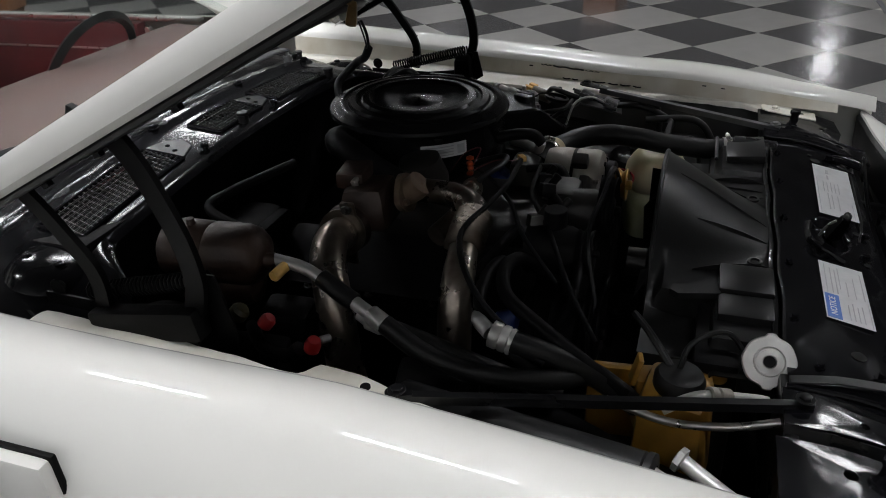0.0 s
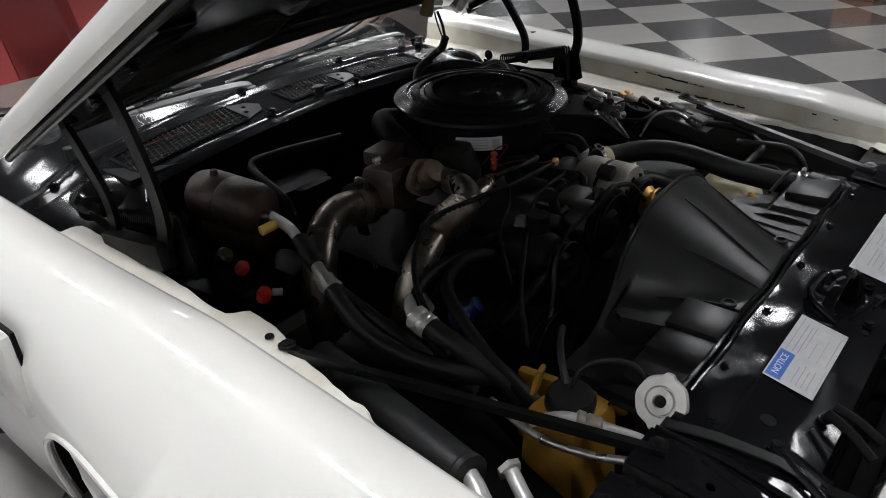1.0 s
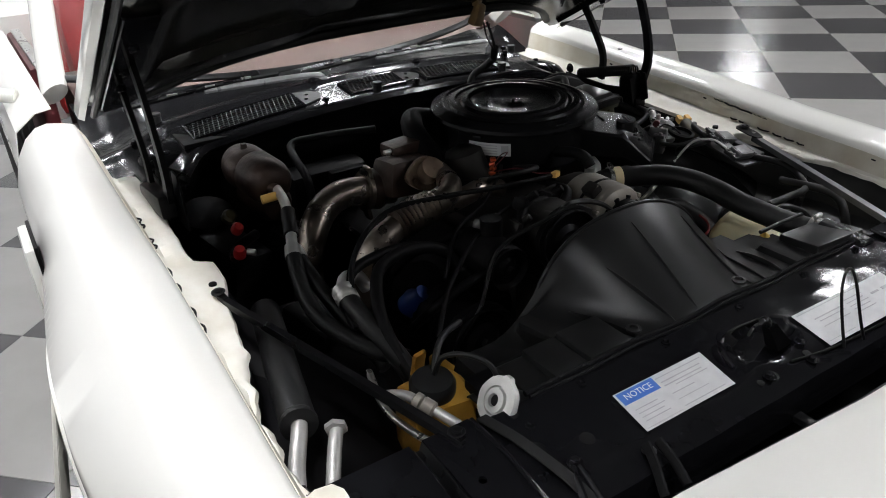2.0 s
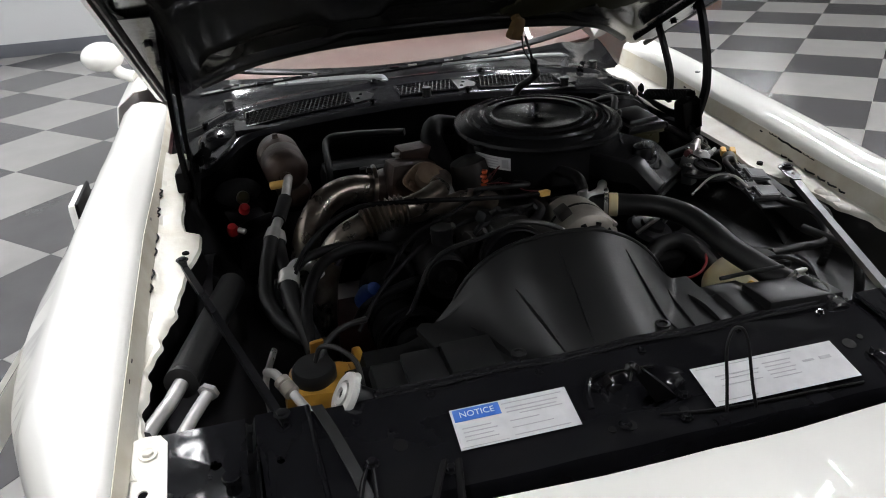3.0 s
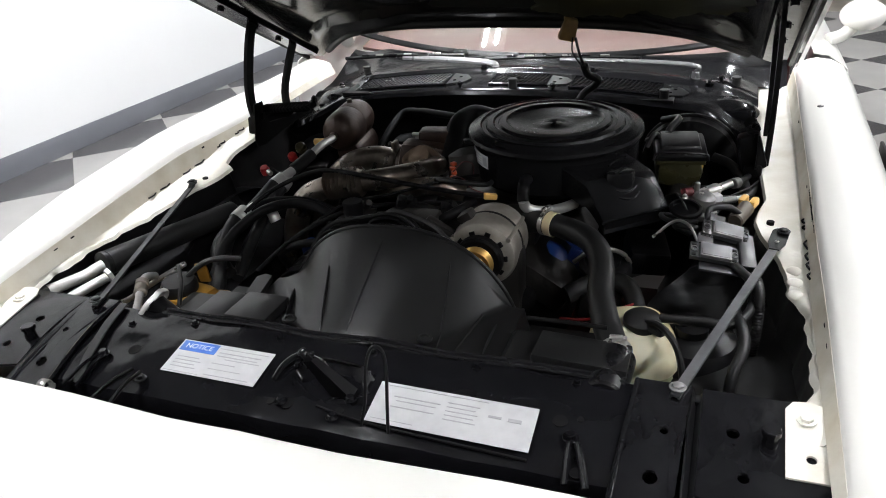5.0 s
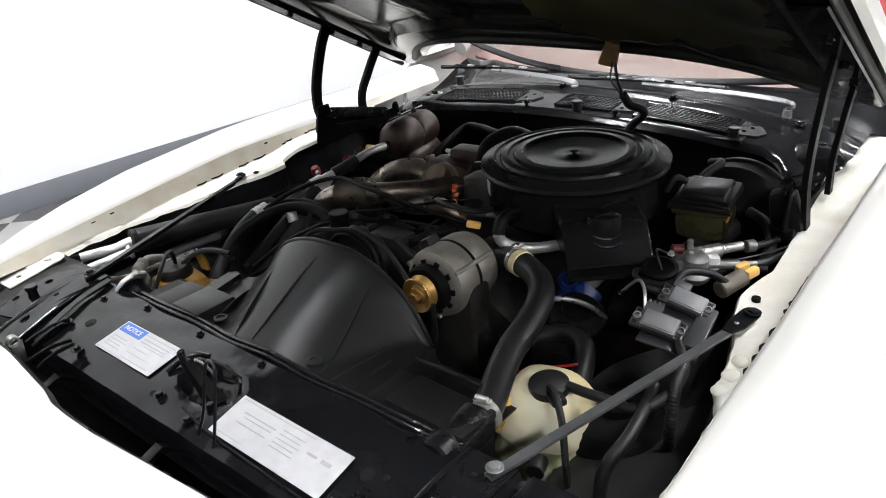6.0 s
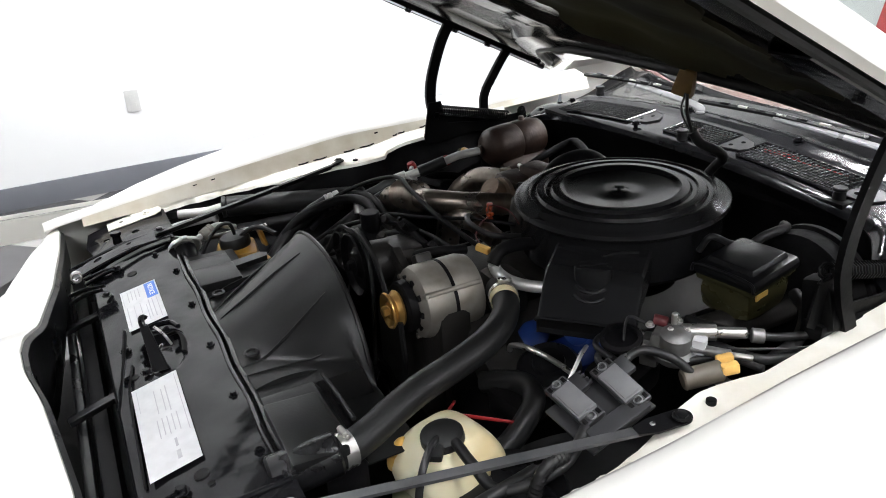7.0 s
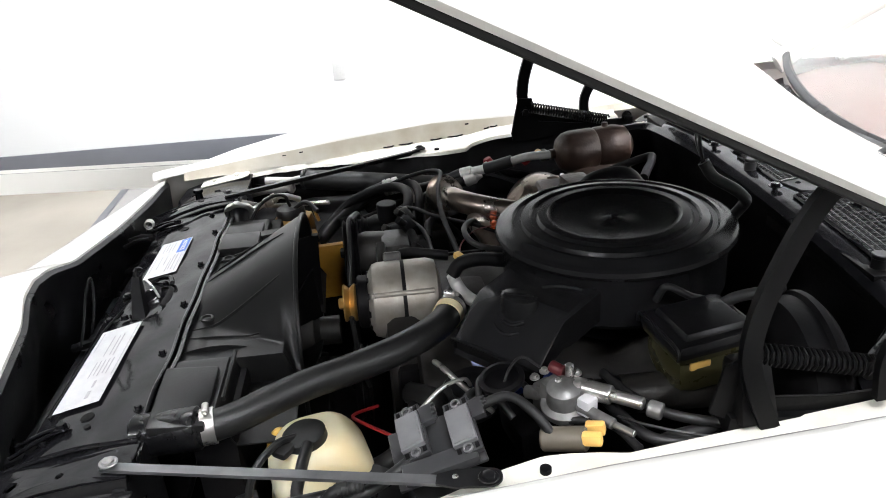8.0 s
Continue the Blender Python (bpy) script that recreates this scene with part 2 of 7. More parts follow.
def tube(bm, pts, r, n=12, steps=7, ribs=0.0, pitch=0.008, flat=1.0):
    """A round tube along a smooth line through pts. ribs: height of corrugation."""
    line = spline(pts, steps)
    if ribs:
        total = sum((b - a).length for a, b in zip(line, line[1:]))
        k = max(8, int(total / pitch * 2))
        dense, idx = [], 0
        cum = [0.0]
        for a, b in zip(line, line[1:]):
            cum.append(cum[-1] + (b - a).length)
        for i in range(k + 1):
            s = total * i / k
            while idx < len(cum) - 2 and cum[idx + 1] < s:
                idx += 1
            f = (s - cum[idx]) / max(1e-9, cum[idx + 1] - cum[idx])
            dense.append(line[idx].lerp(line[idx + 1], f))
        line = dense
    w0 = (line[1] - line[0]).normalized()
    u = w0.orthogonal().normalized()
    rings = []
    for i, p in enumerate(line):
        w = (line[min(i + 1, len(line) - 1)] - line[max(i - 1, 0)]).normalized()
        u = (u - w * u.dot(w)).normalized()
        v = w.cross(u)
        rad = (r(i / (len(line) - 1)) if callable(r) else r) + (ribs if i % 2 else 0.0)
        rings.append([bm.verts.new(p + (u * math.cos(2 * math.pi * j / n) + v * flat * math.sin(2 * math.pi * j / n)) * rad) for j in range(n)])
    for p, q in zip(rings, rings[1:]):
        for j in range(n):
            bm.faces.new((p[j], p[(j + 1) % n], q[(j + 1) % n], q[j]))
    bm.faces.new(rings[0][::-1])
    bm.faces.new(rings[-1])
    return bm


def sheet(bm, rows, thick=0.0015, keep=None):
    """A sheet of metal over a grid of points, given a thickness. keep(i, j): False leaves a face out."""
    t = bmesh.new()
    g = [[t.verts.new(p) for p in row] for row in rows]
    for i in range(len(g) - 1):
        for j in range(len(g[0]) - 1):
            if keep is None or keep(i, j):
                t.faces.new((g[i][j], g[i][j + 1], g[i + 1][j + 1], g[i + 1][j]))
    bmesh.ops.delete(t, geom=[v for v in t.verts if not v.link_faces], context="VERTS")
    bmesh.ops.recalc_face_normals(t, faces=t.faces)
    if thick:
        bmesh.ops.solidify(t, geom=t.faces[:], thickness=thick)
    merge(bm, t)
    return bm


def plate(bm, outline, m, thick, holes=()):
    """A flat plate from a 2D outline, extruded down by thick, laid by the pose m; holes: (x, y, r), cut as round openings."""
    t = bmesh.new()
    edges = []
    loops = [outline] + [[(x + r * math.cos(-a * math.pi / 6), y + r * math.sin(-a * math.pi / 6)) for a in range(12)] for x, y, r in holes]
    for loop in loops:
        vs = [t.verts.new((x, y, 0)) for x, y in loop]
        edges += [t.edges.new((a, b)) for a, b in zip(vs, vs[1:] + vs[:1])]
    bmesh.ops.triangle_fill(t, use_beauty=True, use_dissolve=False, edges=edges)
    ext = bmesh.ops.extrude_face_region(t, geom=t.faces[:])
    for v in ext["geom"]:
        if isinstance(v, bmesh.types.BMVert):
            v.co.z -= thick
    merge(bm, t, m)
    return bm


def curve_at(x, pts):
    """Piecewise-linear value at x, smoothed, from pairs (x, value)."""
    xs = [p[0] for p in pts]
    ys = [p[1] for p in pts]
    return float(np.interp(x, xs, ys))


def smooth_step(a, b, x):
    t = min(1.0, max(0.0, (x - a) / (b - a)))
    return t * t * (3 - 2 * t)


def bolt_head(bm, p, r=0.009, h=0.007, axis=(0, 0, 1), washer=True):
    p, w = Vector(p), Vector(axis).normalized()
    if washer:
        cyl(bm, p, p + w * 0.002, r * 1.5, n=16, bevel=0.0006)
        p = p + w * 0.002
    lathe(bm, p, w, [(0, 0), (r, 0), (r, h * 0.8), (r * 0.8, h), (0, h)], 6)


def clamp(name, p, axis, r, parent, width=0.014):
    """A worm-drive hose clamp round a hose at p."""
    w = Vector(axis).normalized()
    bm = B()
    p = Vector(p)
    lathe(bm, p - w * width / 2, w, [(r, 0), (r + 0.0016, 0), (r + 0.0016, width), (r, width), (r, 0)], 28)
    up = (Vector((0, 0, 1)) - w * w.z).normalized()
    side = w.cross(up)
    c = p + up * (r + 0.006)
    cyl(bm, c - side * 0.011, c + side * 0.011, 0.0055, n=12)
    cyl(bm, c + side * 0.011, c + side * 0.017, 0.004, n=6)
    return part(name, bm, ZINC, parent, "bright worm-drive hose clamp")


def structure(name, bm, material, label, category=""):
    return tagged(part(name, bm, material), label, category, kind="structure")


def solo(name, bm, material, label, category, group=""):
    """A thing of one main mesh, at top level."""
    return tagged(part(name, bm, material), label, category, group)


def thing(name, label, category, group=""):
    return tagged(new(name), label, category, group)


# ---------------------------------------------------------------- the room
X0, X1, Y0, Y1, ZC = -3.33, 24.0, -13.0, 7.35, 3.9
EDGE, Y2 = -1.31, 24.0
bm = B()
box(bm, ((X0 + X1) / 2, (Y0 + Y2) / 2, -0.054), (X1 - X0 + 0.4, Y2 - Y0 + 0.4, 0.1), bevel=0)
floor = structure("floor", bm, CONCRETE, "sealed beige concrete slab with a slight sheen", "floor")
for nm, c, size in (
    ("wall_west", (X0 - 0.06, (Y0 + Y2) / 2, ZC / 2), (0.12, Y2 - Y0 + 0.24, ZC)),
    ("wall_east", (X1 + 0.06, (Y0 + Y2) / 2, ZC / 2), (0.12, Y2 - Y0 + 0.24, ZC)),
    ("wall_partition", ((X0 + 1.2) / 2, Y1 + 0.06, ZC / 2), (1.2 - X0, 0.12, ZC)),
    ("wall_north", ((X0 + X1) / 2, Y2 + 0.06, ZC / 2), (X1 - X0, 0.12, ZC)),
    ("wall_south", ((X0 + X1) / 2, Y0 - 0.06, ZC / 2), (X1 - X0, 0.12, ZC)),
):
    bm = B()
    box(bm, c, size, bevel=0)
    structure(nm, bm, WALLM, "plain white painted showroom wall", "wall")
# unseen ceiling, its dark colour chosen for the reflections
bm = B()
box(bm, ((X0 + X1) / 2, (Y0 + Y2) / 2, ZC + 0.06), (X1 - X0 + 0.24, Y2 - Y0 + 0.24, 0.12), bevel=0)
structure("ceiling", bm, CEILM, "plain showroom ceiling, darkened to dim reflections", "ceiling")
for nm, c, size in (
    ("baseboard", (X0 + 0.008, (Y0 + Y1) / 2, 0.065), (0.016, Y1 - Y0, 0.13)),
    ("baseboard", ((X0 + 1.2) / 2 + 0.01, Y1 - 0.008, 0.065), (1.2 - X0 - 0.036, 0.016, 0.13)),
):
    bm = B()
    box(bm, c, size, bevel=0.004)
    structure(nm, bm, BASEM, "grey vinyl skirting along the white wall", "baseboard")


def ceiling_light(x, y, glowing):
    lamp = thing("ceiling_light", "long fluorescent ceiling fixture with two lit tubes", "ceiling light", "ceiling lights")
    bm = B()
    box(bm, (0, 0, -0.03), (0.26, 1.06, 0.06), bevel=0.008, taper=1.0)
    part("housing", bm, WALLM, lamp)
    for dx in (-0.065, 0.065):
        bm = B()
        cyl(bm, (dx, -0.48, -0.085), (dx, 0.48, -0.085), 0.02, n=12)
        part("tube", bm, glowing, lamp)
    lamp.matrix_basis = pose(x, y, ZC)
    return lamp


# the row along the white wall is boosted over the rest to brighten the fender
_wall_row = ceiling_light(-1.2, 0.5, TUBE_BRIGHT)
for ly in (-0.95, 2.65, 4.8):
    copy_thing(_wall_row, pose(-1.2, ly, ZC))
_first = ceiling_light(1.9, 0.6, TUBE)
for lx, ly in ((1.9, 2.9), (1.9, 5.2), (4.7, 0.9), (4.7, 4.6), (3.4, -2.2), (3.0, -4.4)):
    copy_thing(_first, pose(lx, ly, ZC))
for lx, ly in ((9.5, 2.5), (17.5, -2.55), (13.0, 5.0), (9.0, 11.5), (8.5, 7.0), (14.0, 10.0)):
    copy_thing(_first, pose(lx, ly, ZC, 0, 0, 90))

bm = B()
box(bm, (0, 0, 0), (0.012, 0.075, 0.12), bevel=0.003)
outlet = tagged(part("wall_outlet", bm, PLATE), "white wall socket plate set low on the wall", "wall outlet")
outlet.location = (X0 + 0.006, -0.05, 0.50)
for dz in (-0.025, 0.025):
    bm = B()
    box(bm, (0.007, 0, dz), (0.004, 0.034, 0.03), bevel=0.002)
    part("socket", bm, PLATE, outlet)


def storage_tub(x, y, turn, lid):
    """A low painted box far off on the showroom floor, with a lid of another colour."""
    bm = B()
    box(bm, (0, 0, 0.13), (0.40, 0.32, 0.26), bevel=0.02, taper=1.06)
    tub = tagged(part("storage_tub", bm, TUBM), "orange storage tub on the tiled showroom floor", "storage tub", "storage tubs")
    bm = B()
    box(bm, (0, 0, 0.29), (0.42, 0.33, 0.06), bevel=0.015)
    part("lid", bm, lid, tub, "tub lid")
    tub.matrix_basis = pose(x, y, 0, 0, 0, turn)


TUBM = mat("orange_tub_plastic", (0.30, 0.12, 0.05), 0.45)
storage_tub(4.75, 7.0, 20, BLUEINK)
storage_tub(6.3, 0.95, -10, WALLM)


# ---------------------------------------------------------------- the car: body shell
car = thing("car", "white coupe with a black engine bay and its hood open", "car")


def z_in(y, s=1):
    """Height of the fender's inner top edge; the passenger's one sags to the rear."""
    sag = 0.014 * smooth_step(-0.1, 0.2, y) if s > 0 else curve_at(y, [(0.3, 0.0), (0.45, 0.012), (0.6, 0.022), (0.8, 0.03), (1.0, 0.036)])
    return -sag + curve_at(y, [(-0.62, 0.70), (-0.5, 0.735), (-0.24, 0.77), (0.08, 0.808), (0.37, 0.838), (0.76, 0.866), (1.0, 0.886), (1.3, 0.90)])


def z_crown(y):
    return curve_at(y, [(-0.62, 0.675), (-0.5, 0.715), (-0.27, 0.772), (0.03, 0.826), (0.35, 0.856), (0.8, 0.874), (1.15, 0.888), (1.3, 0.892)])


def z_fl(y, s=1):
    """Height of the white flange along the bay."""
    return (0.012 * smooth_step(0.38, 0.5, y) if s < 0 else 0.0) + curve_at(y, [(-0.5, 0.695), (-0.25, 0.713), (0.1, 0.738), (0.35, 0.757), (0.7, 0.782), (1.1, 0.80)])


def x_fl(y, s):
    """Inner, wavy edge of that flange."""
    base = curve_at(y, [(-0.5, 0.70), (-0.24, 0.715), (-0.215, 0.725), (-0.18, 0.736), (-0.04, 0.737), (0.01, 0.731), (0.07, 0.711), (0.122, 0.705), (0.165, 0.699), (0.2, 0.688), (0.26, 0.666), (0.315, 0.655), (0.345, 0.658), (0.385, 0.666), (0.42, 0.676), (0.7, 0.66), (0.85, 0.648), (1.2, 0.652)])
    if s < 0:
        base = curve_at(y, [(-0.5, 0.715), (-0.27, 0.735), (-0.15, 0.736), (-0.04, 0.732), (0.04, 0.714), (0.1, 0.700), (0.15, 0.693), (0.25, 0.680), (0.30, 0.664), (0.34, 0.655), (0.395, 0.656), (0.412, 0.688), (0.46, 0.694), (0.6, 0.69), (0.7, 0.69), (0.85, 0.69), (0.95, 0.66), (1.1, 0.61)])
    amp = 0.003 * (1 - smooth_step(0.05, 0.2, y)) + (0.0008 if s < 0 else 0.0)
    return base + amp * math.sin(y * 61 + s) + 0.6 * amp * math.sin(y * 137 + 2 * s)


def x_side(y):
    """Widest half-width of the body side."""
    arch = math.exp(-((y - 0.18) / 0.40) ** 2)
    return 0.928 + 0.05 * arch - 0.40 * max(0.0, -0.02 - y) ** 1.5


NY = 56
YS = [-0.515 + (1.19 + 0.515) * i / NY for i in range(NY + 1)]
WHEEL_Y, WHEEL_R = 0.35, 0.372


def arch_z(y):
    d = abs(y - WHEEL_Y)
    return 0.31 + math.sqrt(WHEEL_R ** 2 - d * d) if d < WHEEL_R - 0.01 else 0.2


def fender(s):
    rows = []
    for y in YS:
        zi, zc, xs = z_in(y, s), z_crown(y), x_side(y)
        za = arch_z(y)
        g = min(1.0, max(0.2, (xs - 0.766) / 0.17))
        if s < 0:
            zc -= 0.6 * curve_at(y, [(0.45, 0.0), (0.8, 0.02), (1.1, 0.03)])
            top = [(0.022, zi + 0.45 * (zc - zi)), (0.058, zc), (0.088, zc - 0.006), (0.118, zc - 0.030), (0.148, zc - 0.074)]
        else:
            zc = zi + 0.010
            top = [(0.020, zi + 0.008), (0.045, zi + 0.013), (0.085, zi + 0.008), (0.118, zi - 0.008), (0.148, zi - 0.048)]
        sec = [(0.752, zi - 0.02), (0.757, zi - 0.006), (0.766, zi)] + [(0.766 + dx * g, z) for dx, z in top] + [(xs, top[4][1] - 0.07), (xs + 0.004, top[4][1] - 0.125)]
        low = sec[-1][1]
        for k in range(1, 7):
            f = k / 6
            zz = low + (max(za, 0.2) - low) * f
            sec.append((xs + 0.004 - 0.06 * max(0.0, (0.6 - zz) / 0.4) ** 1.5, zz))
        rows.append([(s * x, y, z) for x, z in sec])
    bm = B()
    sheet(bm, rows, 0.0016)
    f = part("fender", bm, PAINT, car, "glossy white front fender")
    # rolled lip of the wheel opening and the dark liner behind it
    lip, liner = [], []
    for k in range(41):
        a = math.pi * (0.02 + 0.96 * k / 40)
        y, z = WHEEL_Y + WHEEL_R * math.cos(a), 0.31 + WHEEL_R * math.sin(a)
        xl = x_side(y) + 0.004 - 0.06 * max(0.0, (0.6 - z) / 0.4) ** 1.5
        lip.append((s * (xl - 0.002), y, z))
        liner.append([(s * (xl - 0.012), y, z + 0.004), (s * 0.80, y, z + 0.012), (s * 0.64, y, z + 0.008)])
    bm = B()
    tube(bm, lip, 0.007, n=8, steps=2)
    part("wheel_lip", bm, PAINT, f)
    bm = B()
    sheet(bm, liner, 0.003)
    part("wheel_liner", bm, DEEPBLACK, f, "dull black wheel housing liner")
    # gutter wall with punched holes, under the hood's edge
    rows = []
    for y in YS[3:]:
        zi, zf = z_in(y, s), z_fl(y, s)
        rows.append([(s * (0.753 - 0.012 * k / 5), y, zi - 0.018 + (zf + 0.006 - zi + 0.018) * k / 5) for k in range(6)])
    bm = B()
    sheet(bm, rows, 0.0015)
    part("gutter_wall", bm, JAMB, f, "yellowed white wall of the hood gutter")
    rows = []
    back = 0.85 if s < 0 else 1.19
    for i in range(161):
        y = -0.31 + (back + 0.31) * i / 160
        zf, xe = z_fl(y, s), x_fl(y, s)
        lump = 0.004 * math.sin(y * 33 + s)
        w = 0.744 - xe
        rows.append([(s * 0.744, y, zf + 0.012), (s * (0.744 - 0.22 * w), y, zf + 0.003), (s * (0.744 - 0.55 * w), y, zf + lump), (s * (0.744 - 0.8 * w), y, zf + 0.5 * lump), (s * xe, y, zf - 0.002), (s * (xe - 0.004), y, zf - 0.010)])
    bm = B()
    sheet(bm, rows, 0.002)
    part("flange", bm, SILL, f, "white inner flange with a wavy edge and old sealer")
    # dark punched holes in wall and flange
    for y in (-0.339, -0.13, -0.08, 0.41, 0.44, 0.78):
        bm = B()
        zi = z_in(y, s)
        zz = zi - 0.03 if y != 0.44 else zi - 0.05
        box(bm, (s * 0.7495, y, zz), (0.003, 0.012 if y != -0.339 else 0.02, 0.008), rot=(5, 0, 0), bevel=0.002)
        part("punched_hole", bm, DEEPBLACK, f)
    bm = B()
    cyl(bm, (s * 0.682, 0.312, z_fl(0.312, s) - 0.004), (s * 0.682, 0.312, z_fl(0.312, s) + 0.004), 0.0075, n=16, bevel=0.0005)
    part("punched_hole", bm, DEEPBLACK, f)
    # seam sealer crack along the flange root
    for y0, y1 in ((0.16, 0.25), (0.30, 0.40), (0.46, 0.50), (0.55, 0.60)) if s < 0 else ((0.09, 0.15), (0.155, 0.23), (0.27, 0.315)):
        bm = B()
        tube(bm, [(s * (0.741 - 0.004 * math.sin(k * 2.1)), y0 + (y1 - y0) * k / 5, z_fl(y0 + (y1 - y0) * k / 5, s) + 0.0135) for k in range(6)], 0.0022, n=6, steps=3)
        part("sealer_crack", bm, DEEPBLACK, f)
    # long slit where the driver's gutter seam has opened
    if s > 0:
        for y0, y1, r in ((0.21, 0.25, 0.0016), (0.255, 0.345, 0.0026), (0.35, 0.38, 0.0018)):
            bm = B()
            tube(bm, [(0.7512, y0 + (y1 - y0) * k / 5, z_in(y0 + (y1 - y0) * k / 5) - 0.022 + 0.0012 * math.sin(9 * k)) for k in range(6)], r, n=6, steps=3)
            part("seam_slit", bm, DEEPBLACK, f)
        bm = B()
        lathe(bm, (0.795, 0.79, z_in(0.79) + 0.006), (0, 0, 1), [(0.010, 0), (0.009, 0.004), (0.004, 0.005), (0, 0.003)], 16)
        part("top_plug", bm, GREYP, f, "small dark plug in the fender top")
        for y in (0.06, 0.10, 0.14):
            bm = B()
            lathe(bm, (0.722, y, z_fl(y) - 0.004), (0.1, 0, 1), [(0.017, 0), (0.015, 0.003), (0.008, 0.006), (0, 0.007)], 16)
            part("sealer_lump", bm, SILL, f)
    # front tab where the fender bolts to the support
    bm = B()
    plate(bm, [(0.690, -0.37), (0.748, -0.37), (0.748, -0.24), (0.725, -0.232), (0.702, -0.235), (0.692, -0.25)], pose(0, 0, 0), 0.003, holes=[(0.722, -0.335, 0.007)])
    for v in bm.verts:
        v.co.z += 0.716 + 0.16 * (v.co.y + 0.27)
        v.co.x *= s
    part("tab", bm, SILL, f, "white bolted tab at the front of the fender")
    bm = B()
    bolt_head(bm, (s * 0.718, -0.268, 0.7165), 0.009, 0.006)
    part("bolt", bm, SILL, f)
    return f


fender(-1)
fender(1)


def z_nose(x):
    return curve_at(abs(x), [(0, 0.772), (0.06, 0.766), (0.14, 0.745), (0.35, 0.728), (0.55, 0.716), (0.70, 0.712), (0.78, 0.705), (0.92, 0.66)])


def y_nose(x):
    return curve_at(abs(x), [(0, -0.556), (0.06, -0.552), (0.14, -0.532), (0.35, -0.505), (0.6, -0.487), (0.74, -0.482), (0.92, -0.50)])


def nose():
    rows = []
    HWN = 0.80
    for i in range(97):
        x = -HWN + 2 * HWN * i / 96
        z0, y0 = z_nose(x), y_nose(x)
        a = abs(x) / HWN
        beak = math.exp(-(x / 0.10) ** 2)
        reach = 0.30 + 0.10 * beak - 0.20 * a ** 3
        sec = [(x, y0 + 0.004, z0 - 0.03), (x, y0 + 0.002, z0 - 0.006)]
        for k in range(17):
            f = k / 16
            y = y0 - reach * (1 - (1 - f) ** 1.7)
            z = z0 - 0.02 * f - (0.34 - 0.04 * beak) * f ** 2.2 - 0.03 * a ** 4 * f
            sec.append((x, y, z))
        for k in range(1, 4):
            sec.append((x, y0 - reach + 0.04 * (k / 3) ** 2, sec[18][2] - 0.08 * k))
        rows.append(sec)

    def keep(i, j):
        x = -HWN + 2 * HWN * (i + 0.5) / 96
        return not (0.44 < abs(x) < 0.72 and 6 <= j <= 16)

    bm = B()
    sheet(bm, rows, 0.004, keep)
    n = part("front_fascia", bm, PAINT, car, "glossy white moulded nose with a pointed centre")
    for s in (-1, 1):
        bm = B()
        box(bm, (s * 0.58, -0.60, 0.55), (0.28, 0.08, 0.14), rot=(24, 0, 0), bevel=0.01)
        part("headlight_recess", bm, DEEPBLACK, n, "dark recessed headlight opening")
    rows = []
    for i in range(61):
        x = -0.76 + 1.52 * i / 60
        rows.append([(x, y_nose(x) + 0.003, z_nose(x) - 0.004), (x, y_nose(x) + 0.010, z_nose(x) - 0.012), (x, y_nose(x) + 0.006, z_nose(x) - 0.09), (x, y_nose(x) - 0.06, z_nose(x) - 0.30)])
    bm = B()
    sheet(bm, rows, 0.003)
    part("nose_backing", bm, SATIN, n, "black inner side of the nose")
    return n


nose()


